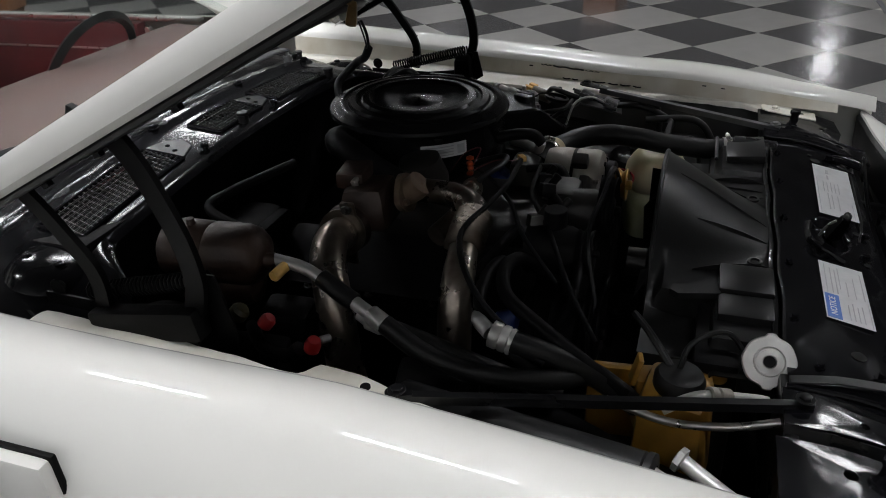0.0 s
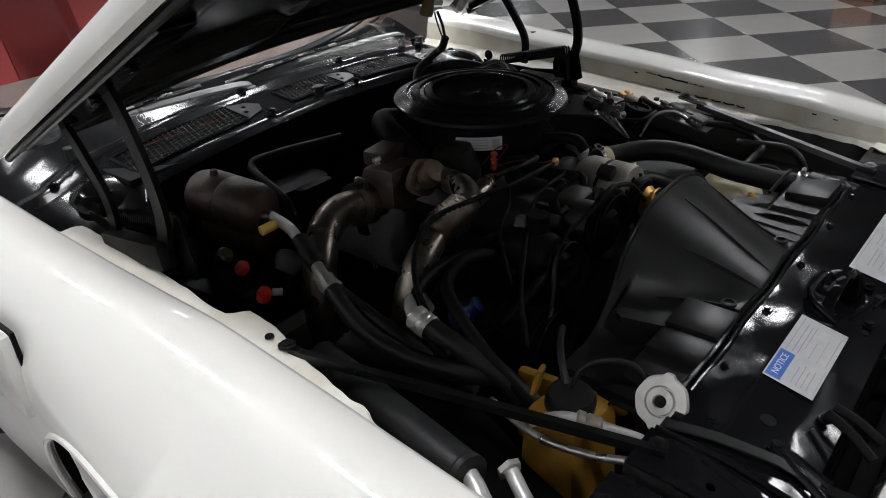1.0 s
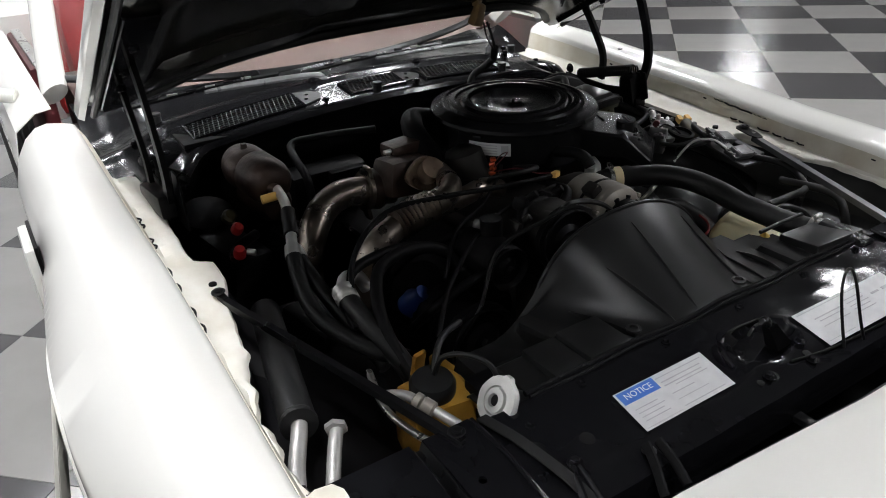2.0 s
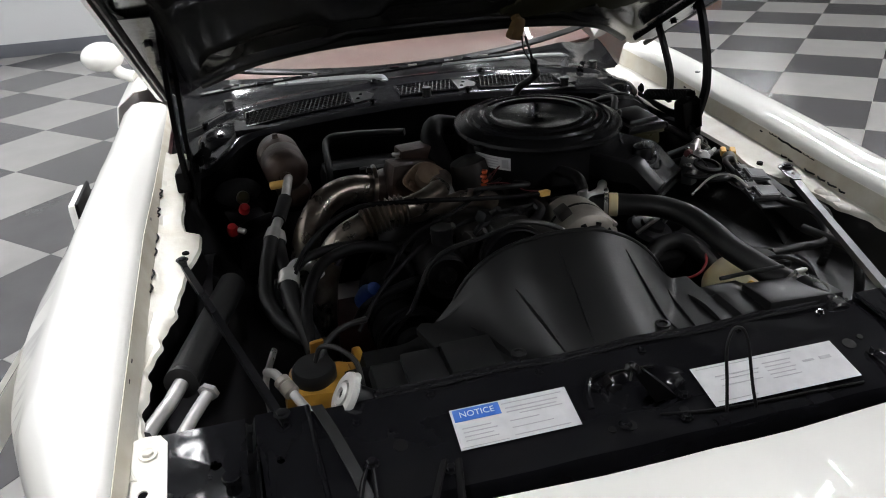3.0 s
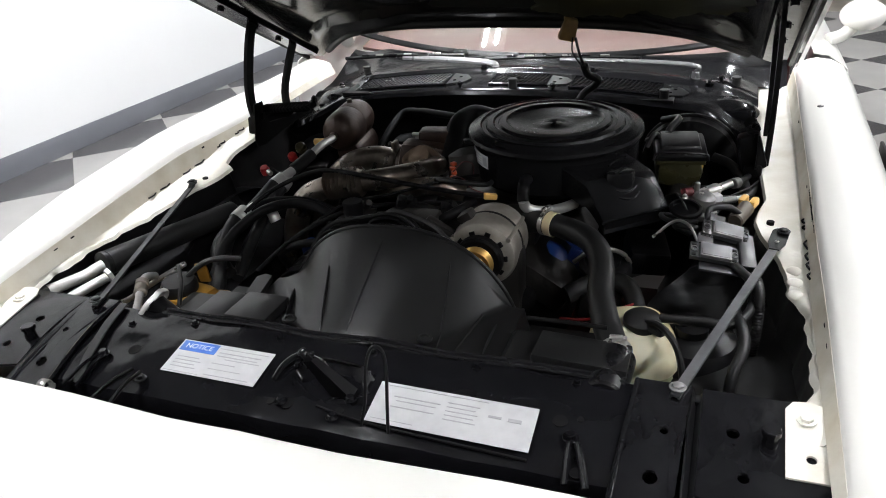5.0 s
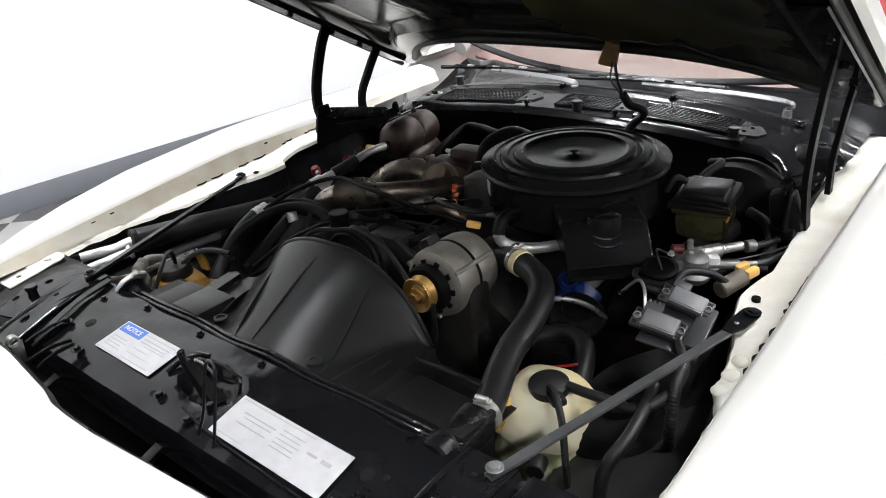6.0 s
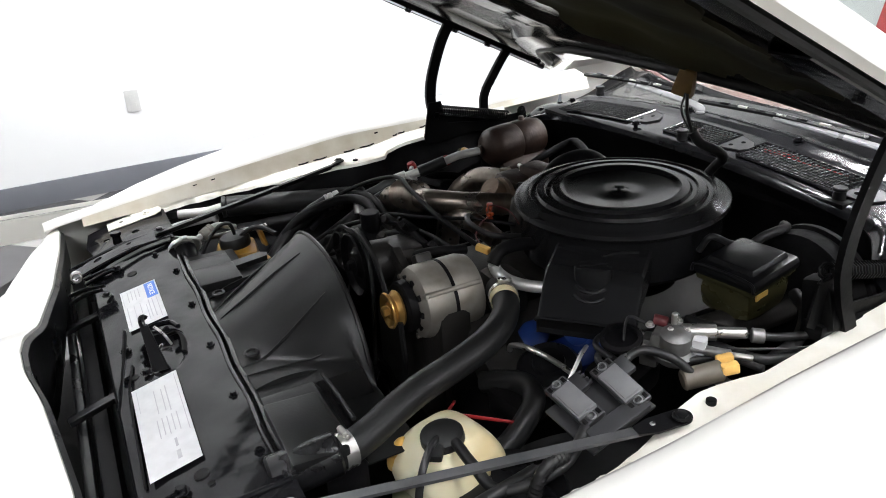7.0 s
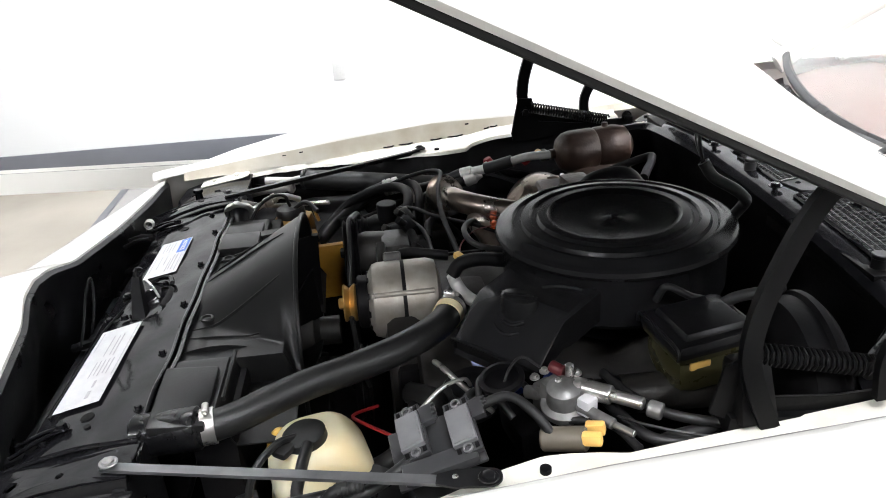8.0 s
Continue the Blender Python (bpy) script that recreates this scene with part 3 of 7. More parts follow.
def hood():
    """The raised hood: outer skin with folded edges, inner panel with ribs and rims."""
    ang = -26.6
    m = pose(0, 1.06, 0.94, ang, 0, 0)
    LEN, HW = 1.56, 0.758

    def top(x, v):
        bulge = 0.045 * math.exp(-((x - 0.06) / 0.30) ** 4) * smooth_step(0.20, 0.42, v) * smooth_step(1.5, 1.0, v)
        crown = -0.012 * (x / HW) ** 2
        return 0.008 + crown + bulge

    def rear(x):
        return 0.31 * max(0.0, 1 - (abs(x) / 0.67) ** 4.0)

    rows = []
    for i in range(41):
        v = LEN * i / 40
        sec = []
        for j in range(33):
            x = -HW + 2 * HW * j / 32
            start = 0.70 * rear(x)
            vv = start + (LEN - start) * i / 40
            sec.append(m @ Vector((x, -vv - 0.06 * (1 - (x / HW) ** 2) * (i / 40), top(x, vv))))
        z = top(HW, v)
        sec = [m @ Vector((-HW + 0.012, -v, z - 0.042)), m @ Vector((-HW - 0.001, -v, z - 0.034)), m @ Vector((-HW - 0.004, -v, z - 0.012))] + sec + [
            m @ Vector((HW + 0.004, -v, z - 0.012)), m @ Vector((HW + 0.001, -v, z - 0.034)), m @ Vector((HW - 0.012, -v, z - 0.042))]
        rows.append(sec)
    bm = B()
    sheet(bm, rows, 0.0016)
    h = part("hood", bm, PAINT, car, "white hood standing open")
    # black inner panel: raised rim, centre web and pocketed fields
    rows = []
    for i in range(61):
        v = 0.02 + (LEN - 0.06) * i / 60
        sec = []
        for j in range(61):
            x = -HW + 0.03 + (2 * HW - 0.06) * j / 60
            v = rear(x) + 0.02 + (LEN - 0.06 - rear(x)) * i / 60
            d = min(HW - 0.03 - abs(x), v - rear(x) - 0.02 + 0.001, LEN - 0.04 - v)
            rim = 1 - smooth_step(0.10, 0.14, d)
            web = max(1 - smooth_step(0.05, 0.09, abs(abs(x) - 0.10 - 0.28 * v)), 1 - smooth_step(0.03, 0.06, abs(v - 0.75)))
            drop = 0.010 + 0.030 * max(rim * smooth_step(0.0, 0.02, d), 0.6 * web)
            # deep recess of the off-centre bulge, left unlined at its edges
            r = smooth_step(0.10, 0.16, x) * smooth_step(0.64, 0.57, x) * smooth_step(rear(x) + 0.09, rear(x) + 0.16, v) * smooth_step(1.36, 1.26, v)
            sec.append(m @ Vector((x, -v, min(top(x, v), 0.02) - drop * (1 - r) - 0.006 * r)))
        rows.append(sec)
    bm = B()
    sheet(bm, rows, 0.0012)
    part("inner_panel", bm, HOODIN, h, "black painted inner hood panel with pressed ribs")
    # felt pad in the recess, torn along its edges
    rows = []
    for i in range(49):
        sec = []
        for j in range(33):
            fx, fv = j / 32 * 2 - 1, i / 48 * 2 - 1
            x = 0.37 + 0.235 * fx + 0.012 * math.sin(17 * fv + 2) * abs(fx) ** 3 + 0.007 * math.sin(43 * fv) * abs(fx) ** 5
            v = 0.87 + 0.43 * fv + 0.014 * math.sin(13 * fx + 1) * abs(fv) ** 3 + 0.008 * math.sin(37 * fx) * abs(fv) ** 5
            sag = 0.012 * math.sin(9 * x + 3 * v) * math.sin(7 * v) + 0.006 * math.sin(31 * x) * math.sin(23 * v)
            sec.append(m @ Vector((x, -v, -0.030 + sag)))
        rows.append(sec)
    bm = B()
    sheet(bm, rows, 0.006)
    part("liner", bm, LINER, h, "stained olive and black hood liner with torn edges")
    # rubber bumper strip along the rear lip
    bm = B()
    tube(bm, [m @ Vector((x, -0.03 - rear(x), -0.024 - 0.02 * (x / HW) ** 2)) for x in (-0.62, -0.5, -0.4, -0.3, -0.2, 0, 0.2, 0.3, 0.4, 0.5, 0.62)], 0.012, n=10)
    part("rear_seal", bm, RUBBER, h, "black rear edge seal")
    for s in (-1, 1):
        bm = B()
        tube(bm, [m @ Vector((s * (HW - 0.03), -v, top(HW, v) - 0.044)) for v in (0.05, 0.4, 0.8, 1.2, 1.5)], 0.008, n=8)
        part("side_seal", bm, RUBBER, h)
        bm = B()
        rr = []
        for k in range(25):
            v = 0.12 + 0.62 * k / 24
            rr.append([m @ Vector((s * (HW - 0.035), -v, -0.040)), m @ Vector((s * (HW - 0.045), -v, -0.052)), m @ Vector((s * (HW - 0.10), -v, -0.052)), m @ Vector((s * (HW - 0.11), -v, -0.032))])
        sheet(bm, rr, 0.003)
        part("hinge_strap", bm, GLOSS, h, "gloss black hinge strap bolted under the hood")
        for v in (0.30, 0.42, 0.58):
            bm = B()
            bolt_head(bm, m @ Vector((s * (HW - 0.072), -v, -0.054)), 0.009, 0.007, axis=m.to_3x3() @ Vector((0, 0, -1)))
            part("bolt", bm, GLOSS, h)
    return h


hood()


def hinge(s):
    bm = B()
    out = [(0.525, 0.79), (0.545, 0.888), (0.585, 0.888), (0.605, 0.82), (0.72, 0.805), (0.88, 0.81), (0.88, 0.79), (0.66, 0.777), (0.57, 0.765), (0.53, 0.77)]
    if s > 0:
        out = [(0.53, 0.79), (0.545, 0.86), (0.575, 0.86), (0.60, 0.805), (0.70, 0.795), (0.88, 0.80), (0.88, 0.785), (0.66, 0.772), (0.57, 0.768)]
    plate(bm, out, Matrix(((0, 0, 1, s * 0.655), (1, 0, 0, 0), (0, 1, 0, 0), (0, 0, 0, 1))), 0.004)
    if s > 0:
        # folded foot of the hinge, bulkier towards the engine
        box(bm, (0.640, 0.585, 0.812), (0.060, 0.055, 0.085), rot=(0, -14, 6), bevel=0.012, taper=0.8)
        box(bm, (0.648, 0.620, 0.766), (0.040, 0.14, 0.03), rot=(-6, 0, 0), bevel=0.008)
    if s < 0:
        box(bm, (s * 0.684, 0.66, 0.805), (0.034, 0.20, 0.05), rot=(-9, 0, 0), bevel=0.008)
    h = part("hood_hinge", bm, HINGEM, car, "black spring-loaded hood hinge")
    for pts, w in (([(0.60, 0.775), (0.572, 0.845), (0.562, 0.90), (0.578, 0.98), (0.628, 1.088), (0.70, 1.125)], 0.0155), ([(0.745, 0.80), (0.742, 0.87), (0.775, 0.93), (0.835, 1.005), (0.90, 1.03)], 0.013)):
        bm = B()
        line = spline([(s * 0.676, y, z) for y, z in pts], 6)
        rows = []
        for k, p in enumerate(line):
            d = (line[min(k + 1, len(line) - 1)] - line[max(k - 1, 0)]).normalized()
            nrm = Vector((0, -d.z, d.y)) * (w if s < 0 else 0.78 * w)
            ex = Vector((0.0055, 0, 0))
            rows.append([p - nrm - ex, p - nrm + ex, p + nrm + ex, p + nrm - ex, p - nrm - ex])
        sheet(bm, rows, 0.0012)
        part("arm", bm, HINGEM, h, "curved black flat hinge arm")
    # coil spring
    bm = B()
    a, b = Vector((s * 0.640, 0.575, 0.866)), Vector((s * 0.640, 0.80, 0.812))
    u, v, w = frame_of(b - a)
    pts = []
    turns = 30
    for i in range(turns * 8 + 1):
        t = i / (turns * 8)
        an = 2 * math.pi * turns * t
        pts.append(a.lerp(b, t) + (u * math.cos(an) + v * math.sin(an)) * 0.0135)
    tube(bm, pts, 0.0026, n=6, steps=1)
    part("spring", bm, HINGEM, h, "black coil spring")
    for y, z in ((0.565, 0.85), (0.745, 0.825), (0.86, 0.815)):
        bm = B()
        bolt_head(bm, (s * 0.652, y, z), 0.010, 0.008, axis=(-s, 0, 0))
        part("pivot", bm, HINGEM, h)
    return h


hinge(-1)
hinge(1)


def z_cowl(x, y):
    return 0.862 - 0.034 * (x / 0.53) ** 2 + 0.11 * (y - 0.9) - 0.03 * smooth_step(0.55, 0.70, abs(x))


def y_ws(x):
    """Foot of the windshield."""
    return 1.20 + 0.18 * (abs(x) / 0.75) ** 2.2


def y_cowl(x):
    return 0.868 - 0.11 * smooth_step(0.50, 0.62, abs(x))


GRILLES = [(-0.375, 0.965, 0.30, 0.10), (0.0, 0.958, 0.17, 0.085), (0.282, 0.955, 0.255, 0.09)]


def cowl():
    rows = []
    NX, NV = 112, 34
    for i in range(NX + 1):
        x = -0.742 + 1.484 * i / NX
        y0 = y_cowl(x)
        sec = []
        for j in range(NV + 1):
            y = y0 + (max(1.195, y_ws(x) - 0.006) - y0) * j / NV
            z = z_cowl(x, y) + 0.05 * smooth_step(1.14, 1.38, y) * (abs(x) / 0.75) ** 2
            lip = -0.012 * (1 - smooth_step(0, 0.02, y - y0))
            bead = 0.006 * (smooth_step(1.03, 1.04, y) - smooth_step(1.07, 1.08, y))
            sec.append((x, y, z + lip + bead))
        rows.append(sec)

    def keep(i, j):
        x = -0.742 + 1.484 * (i + 0.5) / NX
        y = y_cowl(x) + (max(1.195, y_ws(x) - 0.006) - y_cowl(x)) * (j + 0.5) / NV
        if x > 0.668 and y < 1.17:
            return False
        return not any(abs(x - gx) < w / 2 - 0.008 and abs(y - gy) < d / 2 - 0.006 for gx, gy, w, d in GRILLES)

    bm = B()
    sheet(bm, rows, 0.0016, keep)
    c = part("cowl_panel", bm, COWLM, car, "lumpy gloss black cowl panel below the windshield")
    for gx, gy, w, d in GRILLES:
        bm = B()
        z = lambda x, y: z_cowl(x, y) + 0.003
        for y in (gy - d / 2, gy + d / 2):
            tube(bm, [(gx - w / 2 + w * k / 6, y, z(gx - w / 2 + w * k / 6, y)) for k in range(7)], 0.0038, n=8, steps=2)
        for x in (gx - w / 2, gx + w / 2):
            tube(bm, [(x, gy - d / 2 + d * k / 3, z(x, gy - d / 2 + d * k / 3)) for k in range(4)], 0.0038, n=8, steps=2)
        g = part("cowl_grille", bm, GLOSS, car, "black air intake grille with a fine grid")
        bm = B()
        nx = int(w / 0.0125)
        for k in range(1, nx):
            x = gx - w / 2 + w * k / nx
            lean = 0.012
            tube(bm, [(x - lean, gy - d / 2, z(x, gy - d / 2) + 0.001), (x + lean, gy + d / 2, z(x, gy + d / 2) + 0.001)], 0.0016, n=5, steps=1)
        for k in range(1, 8):
            y = gy - d / 2 + d * k / 8
            tube(bm, [(gx - w / 2 + w * q / 4, y, z(gx - w / 2 + w * q / 4, y) + 0.001) for q in range(5)], 0.0017, n=5, steps=1)
        tagged(part("grid", bm, SATIN, g), kind="stuff")
        bm = B()
        box(bm, (gx, gy, z_cowl(gx, gy) - 0.042), (w + 0.07, d + 0.06, 0.05), bevel=0.004)
        part("duct", bm, DEEPBLACK, g)
        bm = B()
        plate(bm, [(gx + w / 2, gy - d * 0.48), (gx + w / 2 + 0.055, gy - d * 0.30), (gx + w / 2 + 0.07, gy + 0.0), (gx + w / 2 + 0.05, gy + d * 0.3), (gx + w / 2, gy + d * 0.48)], pose(0, 0, 0), 0.003,
              holes=[(gx + w / 2 + 0.02, gy - 0.015, 0.006), (gx + w / 2 + 0.032, gy + 0.012, 0.006)])
        for v in bm.verts:
            v.co.z += z_cowl(v.co.x, v.co.y) + 0.004
        part("mounting_tab", bm, SATIN, g)
    # rubber posts and bolts on the cowl
    for x, y in ((-0.01, 0.905), (0.417, 0.905), (-0.57, 1.10), (0.60, 1.10)):
        bm = B()
        z = z_cowl(x, y)
        cyl(bm, (x, y, z - 0.004), (x, y, z + 0.018), 0.013, 0.012, n=16)
        cyl(bm, (x, y, z + 0.016), (x, y, z + 0.024), 0.014, n=16)
        part("rubber_post", bm, RUBBER, c, "short black rubber bump stop")
    for x, y in ((-0.645, 1.05), (-0.60, 0.97), (0.53, 1.04), (0.60, 0.97), (0.56, 1.09), (0.20, 1.05), (-0.14, 1.05), (-0.17, 0.90), (0.11, 0.895), (-0.60, 0.90)):
        bm = B()
        z = z_cowl(x, y)
        cyl(bm, (x, y, z - 0.003), (x, y, z + 0.010), 0.005, n=10)
        bolt_head(bm, (x, y, z + 0.008), 0.009, 0.006)
        part("bolt", bm, GLOSS, c)
    # raised corner swages with glossy dents
    for s in (-1, 1):
        bm = B()
        lathe(bm, (s * 0.58, 0.93, z_cowl(0.58, 0.93) - 0.02), (0, -0.15, 1), [(0.085, 0), (0.07, 0.016), (0.05, 0.024), (0.02, 0.027), (0, 0.027)], 28)
        part("corner_swage", bm, COWLM, c)
    # black firewall below the front edge
    rows = []
    for i in range(57):
        x = -0.742 + 1.484 * i / 56
        y0 = y_cowl(x)
        rows.append([(x, y0 + 0.002, z_cowl(x, y0) - 0.012), (x, y0 + 0.012, z_cowl(x, y0) - 0.03), (x, y0 + 0.03, 0.72), (x, y0 + 0.02, 0.5), (x, y0 + 0.04, 0.3)])
    bm = B()
    sheet(bm, rows, 0.002)
    part("firewall", bm, DEEPBLACK, car, "dull black firewall behind the engine")
    # cowl ends: black boxed sides and white ledges under the hood's rear corners
    for s in (-1, 1):
        bm = B()
        box(bm, (s * 0.727, 1.28, 0.60), (0.03, 0.40, 0.36), bevel=0.006)
        part("cowl_side", bm, SATIN, car, "black boxed side of the cowl")
    return c


cowl()


def wiper(p0, elbow, blade0, blade1):
    bm = B()
    tube(bm, [Vector(p0), Vector(elbow), (Vector(blade0) + Vector(blade1)) / 2], 0.011, n=8, steps=8, flat=0.5)
    cyl(bm, Vector(p0) - Vector((0, 0, 0.03)), Vector(p0) + Vector((0, 0, 0.008)), 0.014, 0.011, n=16)
    w = part("wiper_arm", bm, WIPERM, car, "satin grey wiper arm parked at the windshield base")
    bm = B()
    tube(bm, [Vector(blade0), (Vector(blade0) + Vector(blade1)) / 2 + Vector((0, 0, 0.006)), Vector(blade1)], 0.007, n=6)
    part("wiper_blade", bm, SATIN, w)
    for k in range(6):
        q = Vector(blade0).lerp(Vector(blade1), 0.18 + 0.12 * k)
        bm = B()
        box(bm, q + Vector((0, -0.002, 0.009)), (0.028, 0.008, 0.006), bevel=0.002)
        part("blade_clip", bm, ZINC if k % 2 else GLOSS, w)
    return w


wiper((-0.104, 1.054, 0.879), (-0.14, 1.066, 0.896), (-0.645, 1.10, 0.892), (-0.22, 1.10, 0.909))
wiper((0.488, 1.070, 0.868), (0.462, 1.076, 0.895), (-0.151, 1.098, 0.898), (0.33, 1.10, 0.906))


def cabin():
    """Windshield, pillars, roof, doors, dash and red seats."""
    rows = []
    for i in range(25):
        x = -0.75 + 1.5 * i / 24
        sec = []
        for j in range(9):
            f = j / 8
            xx = x * (1 - 0.17 * f)
            sec.append((xx, y_ws(x) + 0.70 * f, 0.885 + 0.05 * (abs(x) / 0.75) ** 2 + (0.345 - 0.04 * (abs(x) / 0.75) ** 2) * f + 0.025 * math.sin(math.pi * f)))
        rows.append(sec)
    bm = B()
    sheet(bm, rows, 0.004)
    ws = part("windshield", bm, GLASS, car, "raked clear windshield")
    ws.visible_shadow = False
    bm = B()
    tube(bm, [(x, y_ws(x) - 0.008, 0.888 + 0.05 * (abs(x) / 0.75) ** 2) for x in (-0.75, -0.6, -0.4, -0.2, 0, 0.2, 0.4, 0.6, 0.75)], 0.012, n=8, flat=0.6)
    part("windshield_trim", bm, SATIN, car, "black reveal moulding under the glass")
    for s in (-1, 1):
        bm = B()
        tube(bm, [(s * 0.77, 1.36, 0.90), (s * 0.745, 1.50, 1.005), (s * 0.70, 1.75, 1.14), (s * 0.645, 2.08, 1.25)], 0.048, n=16, flat=0.55)
        part("pillar", bm, PAINT, car, "white windshield pillar")
        # door: outer skin with window opening above, red inner panel
        rows = []
        for i in range(25):
            y = 1.20 + 1.35 * i / 24
            sec = [(s * 0.80, y, 0.905), (s * 0.84, y, 0.90), (s * 0.895, y, 0.86), (s * 0.915, y, 0.76), (s * 0.91, y, 0.6), (s * 0.88, y, 0.4), (s * 0.85, y, 0.28)]
            rows.append(sec)
        bm = B()
        sheet(bm, rows, 0.003)
        d = part("door", bm, PAINT, car, "white door")
        bm = B()
        box(bm, (s * 0.765, 2.19, 0.66), (0.05, 0.78, 0.46), bevel=0.015)
        part("door_panel", bm, REDTRIM, d, "dark red door panel")
        bm = B()
        box(bm, (s * 0.737, 2.18, 0.80), (0.006, 0.74, 0.007), bevel=0.002)
        part("trim_strip", bm, ZINC, d, "thin bright trim strip")
        bm = B()
        box(bm, (s * 0.76, 2.02, 0.905), (0.03, 0.95, 0.012), bevel=0.003)
        part("belt_strip", bm, ZINC, d, "bright belt moulding")
        bm = B()
        cyl(bm, (s * 0.745, 1.75, 0.87), (s * 0.725, 1.75, 0.87), 0.012, n=12)
        part("lock_knob", bm, ZINC, d)
    # mirror on the passenger door
    for s in (-1, 1):
        bm = B()
        t = bmesh.new()
        bmesh.ops.create_uvsphere(t, u_segments=24, v_segments=14, radius=1.0)
        for v in t.verts:
            c = v.co.copy()
            v.co = Vector((c.x * 0.068, c.y * (0.085 if c.y < 0 else 0.02), c.z * 0.048))
        merge(bm, t, pose(s * 0.955, 1.52, 0.955))
        tube(bm, [(s * 0.93, 1.50, 0.925), (s * 0.90, 1.48, 0.90), (s * 0.86, 1.46, 0.89)], 0.02, n=10)
        part("side_mirror", bm, PAINT, car, "white bullet-shaped door mirror")
    # roof with open side windows; two openings are added to let light in
    rows = []
    for i in range(17):
        x = -0.66 + 1.32 * i / 16
        rows.append([(x * (1 - 0.01 * j), 1.93 + 1.5 * j / 16, 1.235 + 0.03 * math.sin(math.pi * j / 16) - 0.05 * (x / 0.66) ** 2) for j in range(17)])
    bm = B()
    sheet(bm, rows, 0.02, lambda i, j: not (1 <= j <= 7 and not 6 <= i <= 9))
    part("roof", bm, PAINT, car, "white roof with two openings added to light the cabin")
    bm = B()
    rows = []
    for i in range(21):
        x = -0.72 + 1.44 * i / 20
        rows.append([(x, y_ws(x) + 0.02, 0.872), (x, y_ws(x) + 0.10, 0.888), (x, 1.62, 0.898), (x, 1.68, 0.885), (x, 1.70, 0.80), (x, 1.68, 0.6)])
    sheet(bm, rows, 0.01)
    part("dashboard", bm, DASH, car, "faded red dash pad")
    bm = B()
    lathe(bm, (0.37, 1.68, 0.84), (0, 0.88, 0.47), [(0.178, -0.016), (0.194, 0.0), (0.178, 0.016), (0.162, 0), (0.178, -0.016)], 40)
    for a in (200, 340):
        cyl(bm, (0.37, 1.68, 0.84), (0.37 + 0.17 * math.cos(radians(a)), 1.68 - 0.08 * math.sin(radians(a)), 0.84 + 0.15 * math.sin(radians(a))), 0.012, n=8)
    part("steering_wheel", bm, SATIN, car, "black steering wheel")
    for x in (-0.37, 0.37):
        bm = B()
        box(bm, (x, 2.15, 0.50), (0.50, 0.5, 0.18), bevel=0.06)
        seat = part("seat", bm, SEATRED, car, "red vinyl bucket seat")
        bm = B()
        box(bm, (x, 2.48, 0.80), (0.48, 0.15, 0.62), rot=(-18, 0, 0), bevel=0.06)
        part("backrest", bm, SEATRED, seat)
        for k in range(4):
            bm = B()
            box(bm, (x, 2.39 + 0.022 * k, 0.70 + 0.07 * k), (0.30, 0.03, 0.055), rot=(-18, 0, 0), bevel=0.014)
            part("pleat", bm, SEATRED, seat)
    for x in (-0.34, 0.34):
        bm = B()
        box(bm, (x, 3.0, 0.70), (0.60, 0.16, 0.56), rot=(-16, 0, 0), bevel=0.05)
        part("rear_seat_back", bm, SEATRED, car, "red vinyl rear seat back")
    # cabin tub, rear body and wheels
    bm = B()
    box(bm, (0, 2.2, 0.27), (1.6, 2.0, 0.1), bevel=0.02)
    part("cabin_floor", bm, REDTRIM, car, "dark red carpeted cabin floor")
    bm = B()
    box(bm, (0, 3.55, 0.62), (1.78, 0.9, 0.56), bevel=0.12)
    part("rear_body", bm, PAINT, car, "white rear bodywork")


cabin()


def wheel(x, y):
    bm = B()
    s = 1 if x > 0 else -1
    lathe(bm, (x, y, 0.315), (s, 0, 0), [(0.19, -0.10), (0.27, -0.105), (0.305, -0.09), (0.315, -0.06), (0.315, 0.06), (0.305, 0.09), (0.27, 0.105), (0.2, 0.10), (0.19, 0.06)], 48)
    for k in range(4):
        lathe(bm, (x, y, 0.315), (s, 0, 0), [(0.3155, -0.05 + k * 0.028), (0.319, -0.046 + k * 0.028), (0.319, -0.034 + k * 0.028), (0.3155, -0.03 + k * 0.028)], 48)
    w = part("wheel", bm, RUBBER, car, "black road tyre with a dark alloy rim")
    bm = B()
    lathe(bm, (x, y, 0.315), (s, 0, 0), [(0.19, -0.06), (0.19, 0.10), (0.18, 0.105), (0.165, 0.07), (0.06, 0.05), (0.03, 0.07), (0, 0.07)], 40)
    part("rim", bm, SATIN, w)


for wx in (-0.81, 0.81):
    for wy in (WHEEL_Y, WHEEL_Y + 2.75):
        wheel(wx, wy)


def inner_fender(s):
    """Black wheel housing and apron inside the bay."""
    rows = []
    for i in range(65):
        y = -0.28 + (0.9 + 0.28) * i / 64
        xe, zf = x_fl(y, s) + 0.012, z_fl(y, s) - 0.012
        hump = math.exp(-((y - 0.16) / 0.26) ** 2)
        wav = 0.006 * math.sin(y * 90) + 0.004 * math.sin(y * 47 + 1)
        rows.append([(s * xe, y, zf - 0.004), (s * (xe - 0.01), y, zf - 0.03 + wav), (s * (xe - 0.02), y, zf - 0.09), (s * (0.62 - 0.03 * hump), y, 0.60 + 0.0 * hump), (s * (0.56 - 0.10 * hump), y, 0.54 + 0.05 * hump),
                     (s * (0.50 - 0.06 * hump), y, 0.40), (s * 0.44, y, 0.25)])
    bm = B()
    sheet(bm, rows, 0.003)
    # driver's apron painted lighter, passenger's darker: uneven light put into the colours
    p = part("inner_fender", bm, APRON if s > 0 else DEEPBLACK, car, "dull black inner fender apron")
    return p


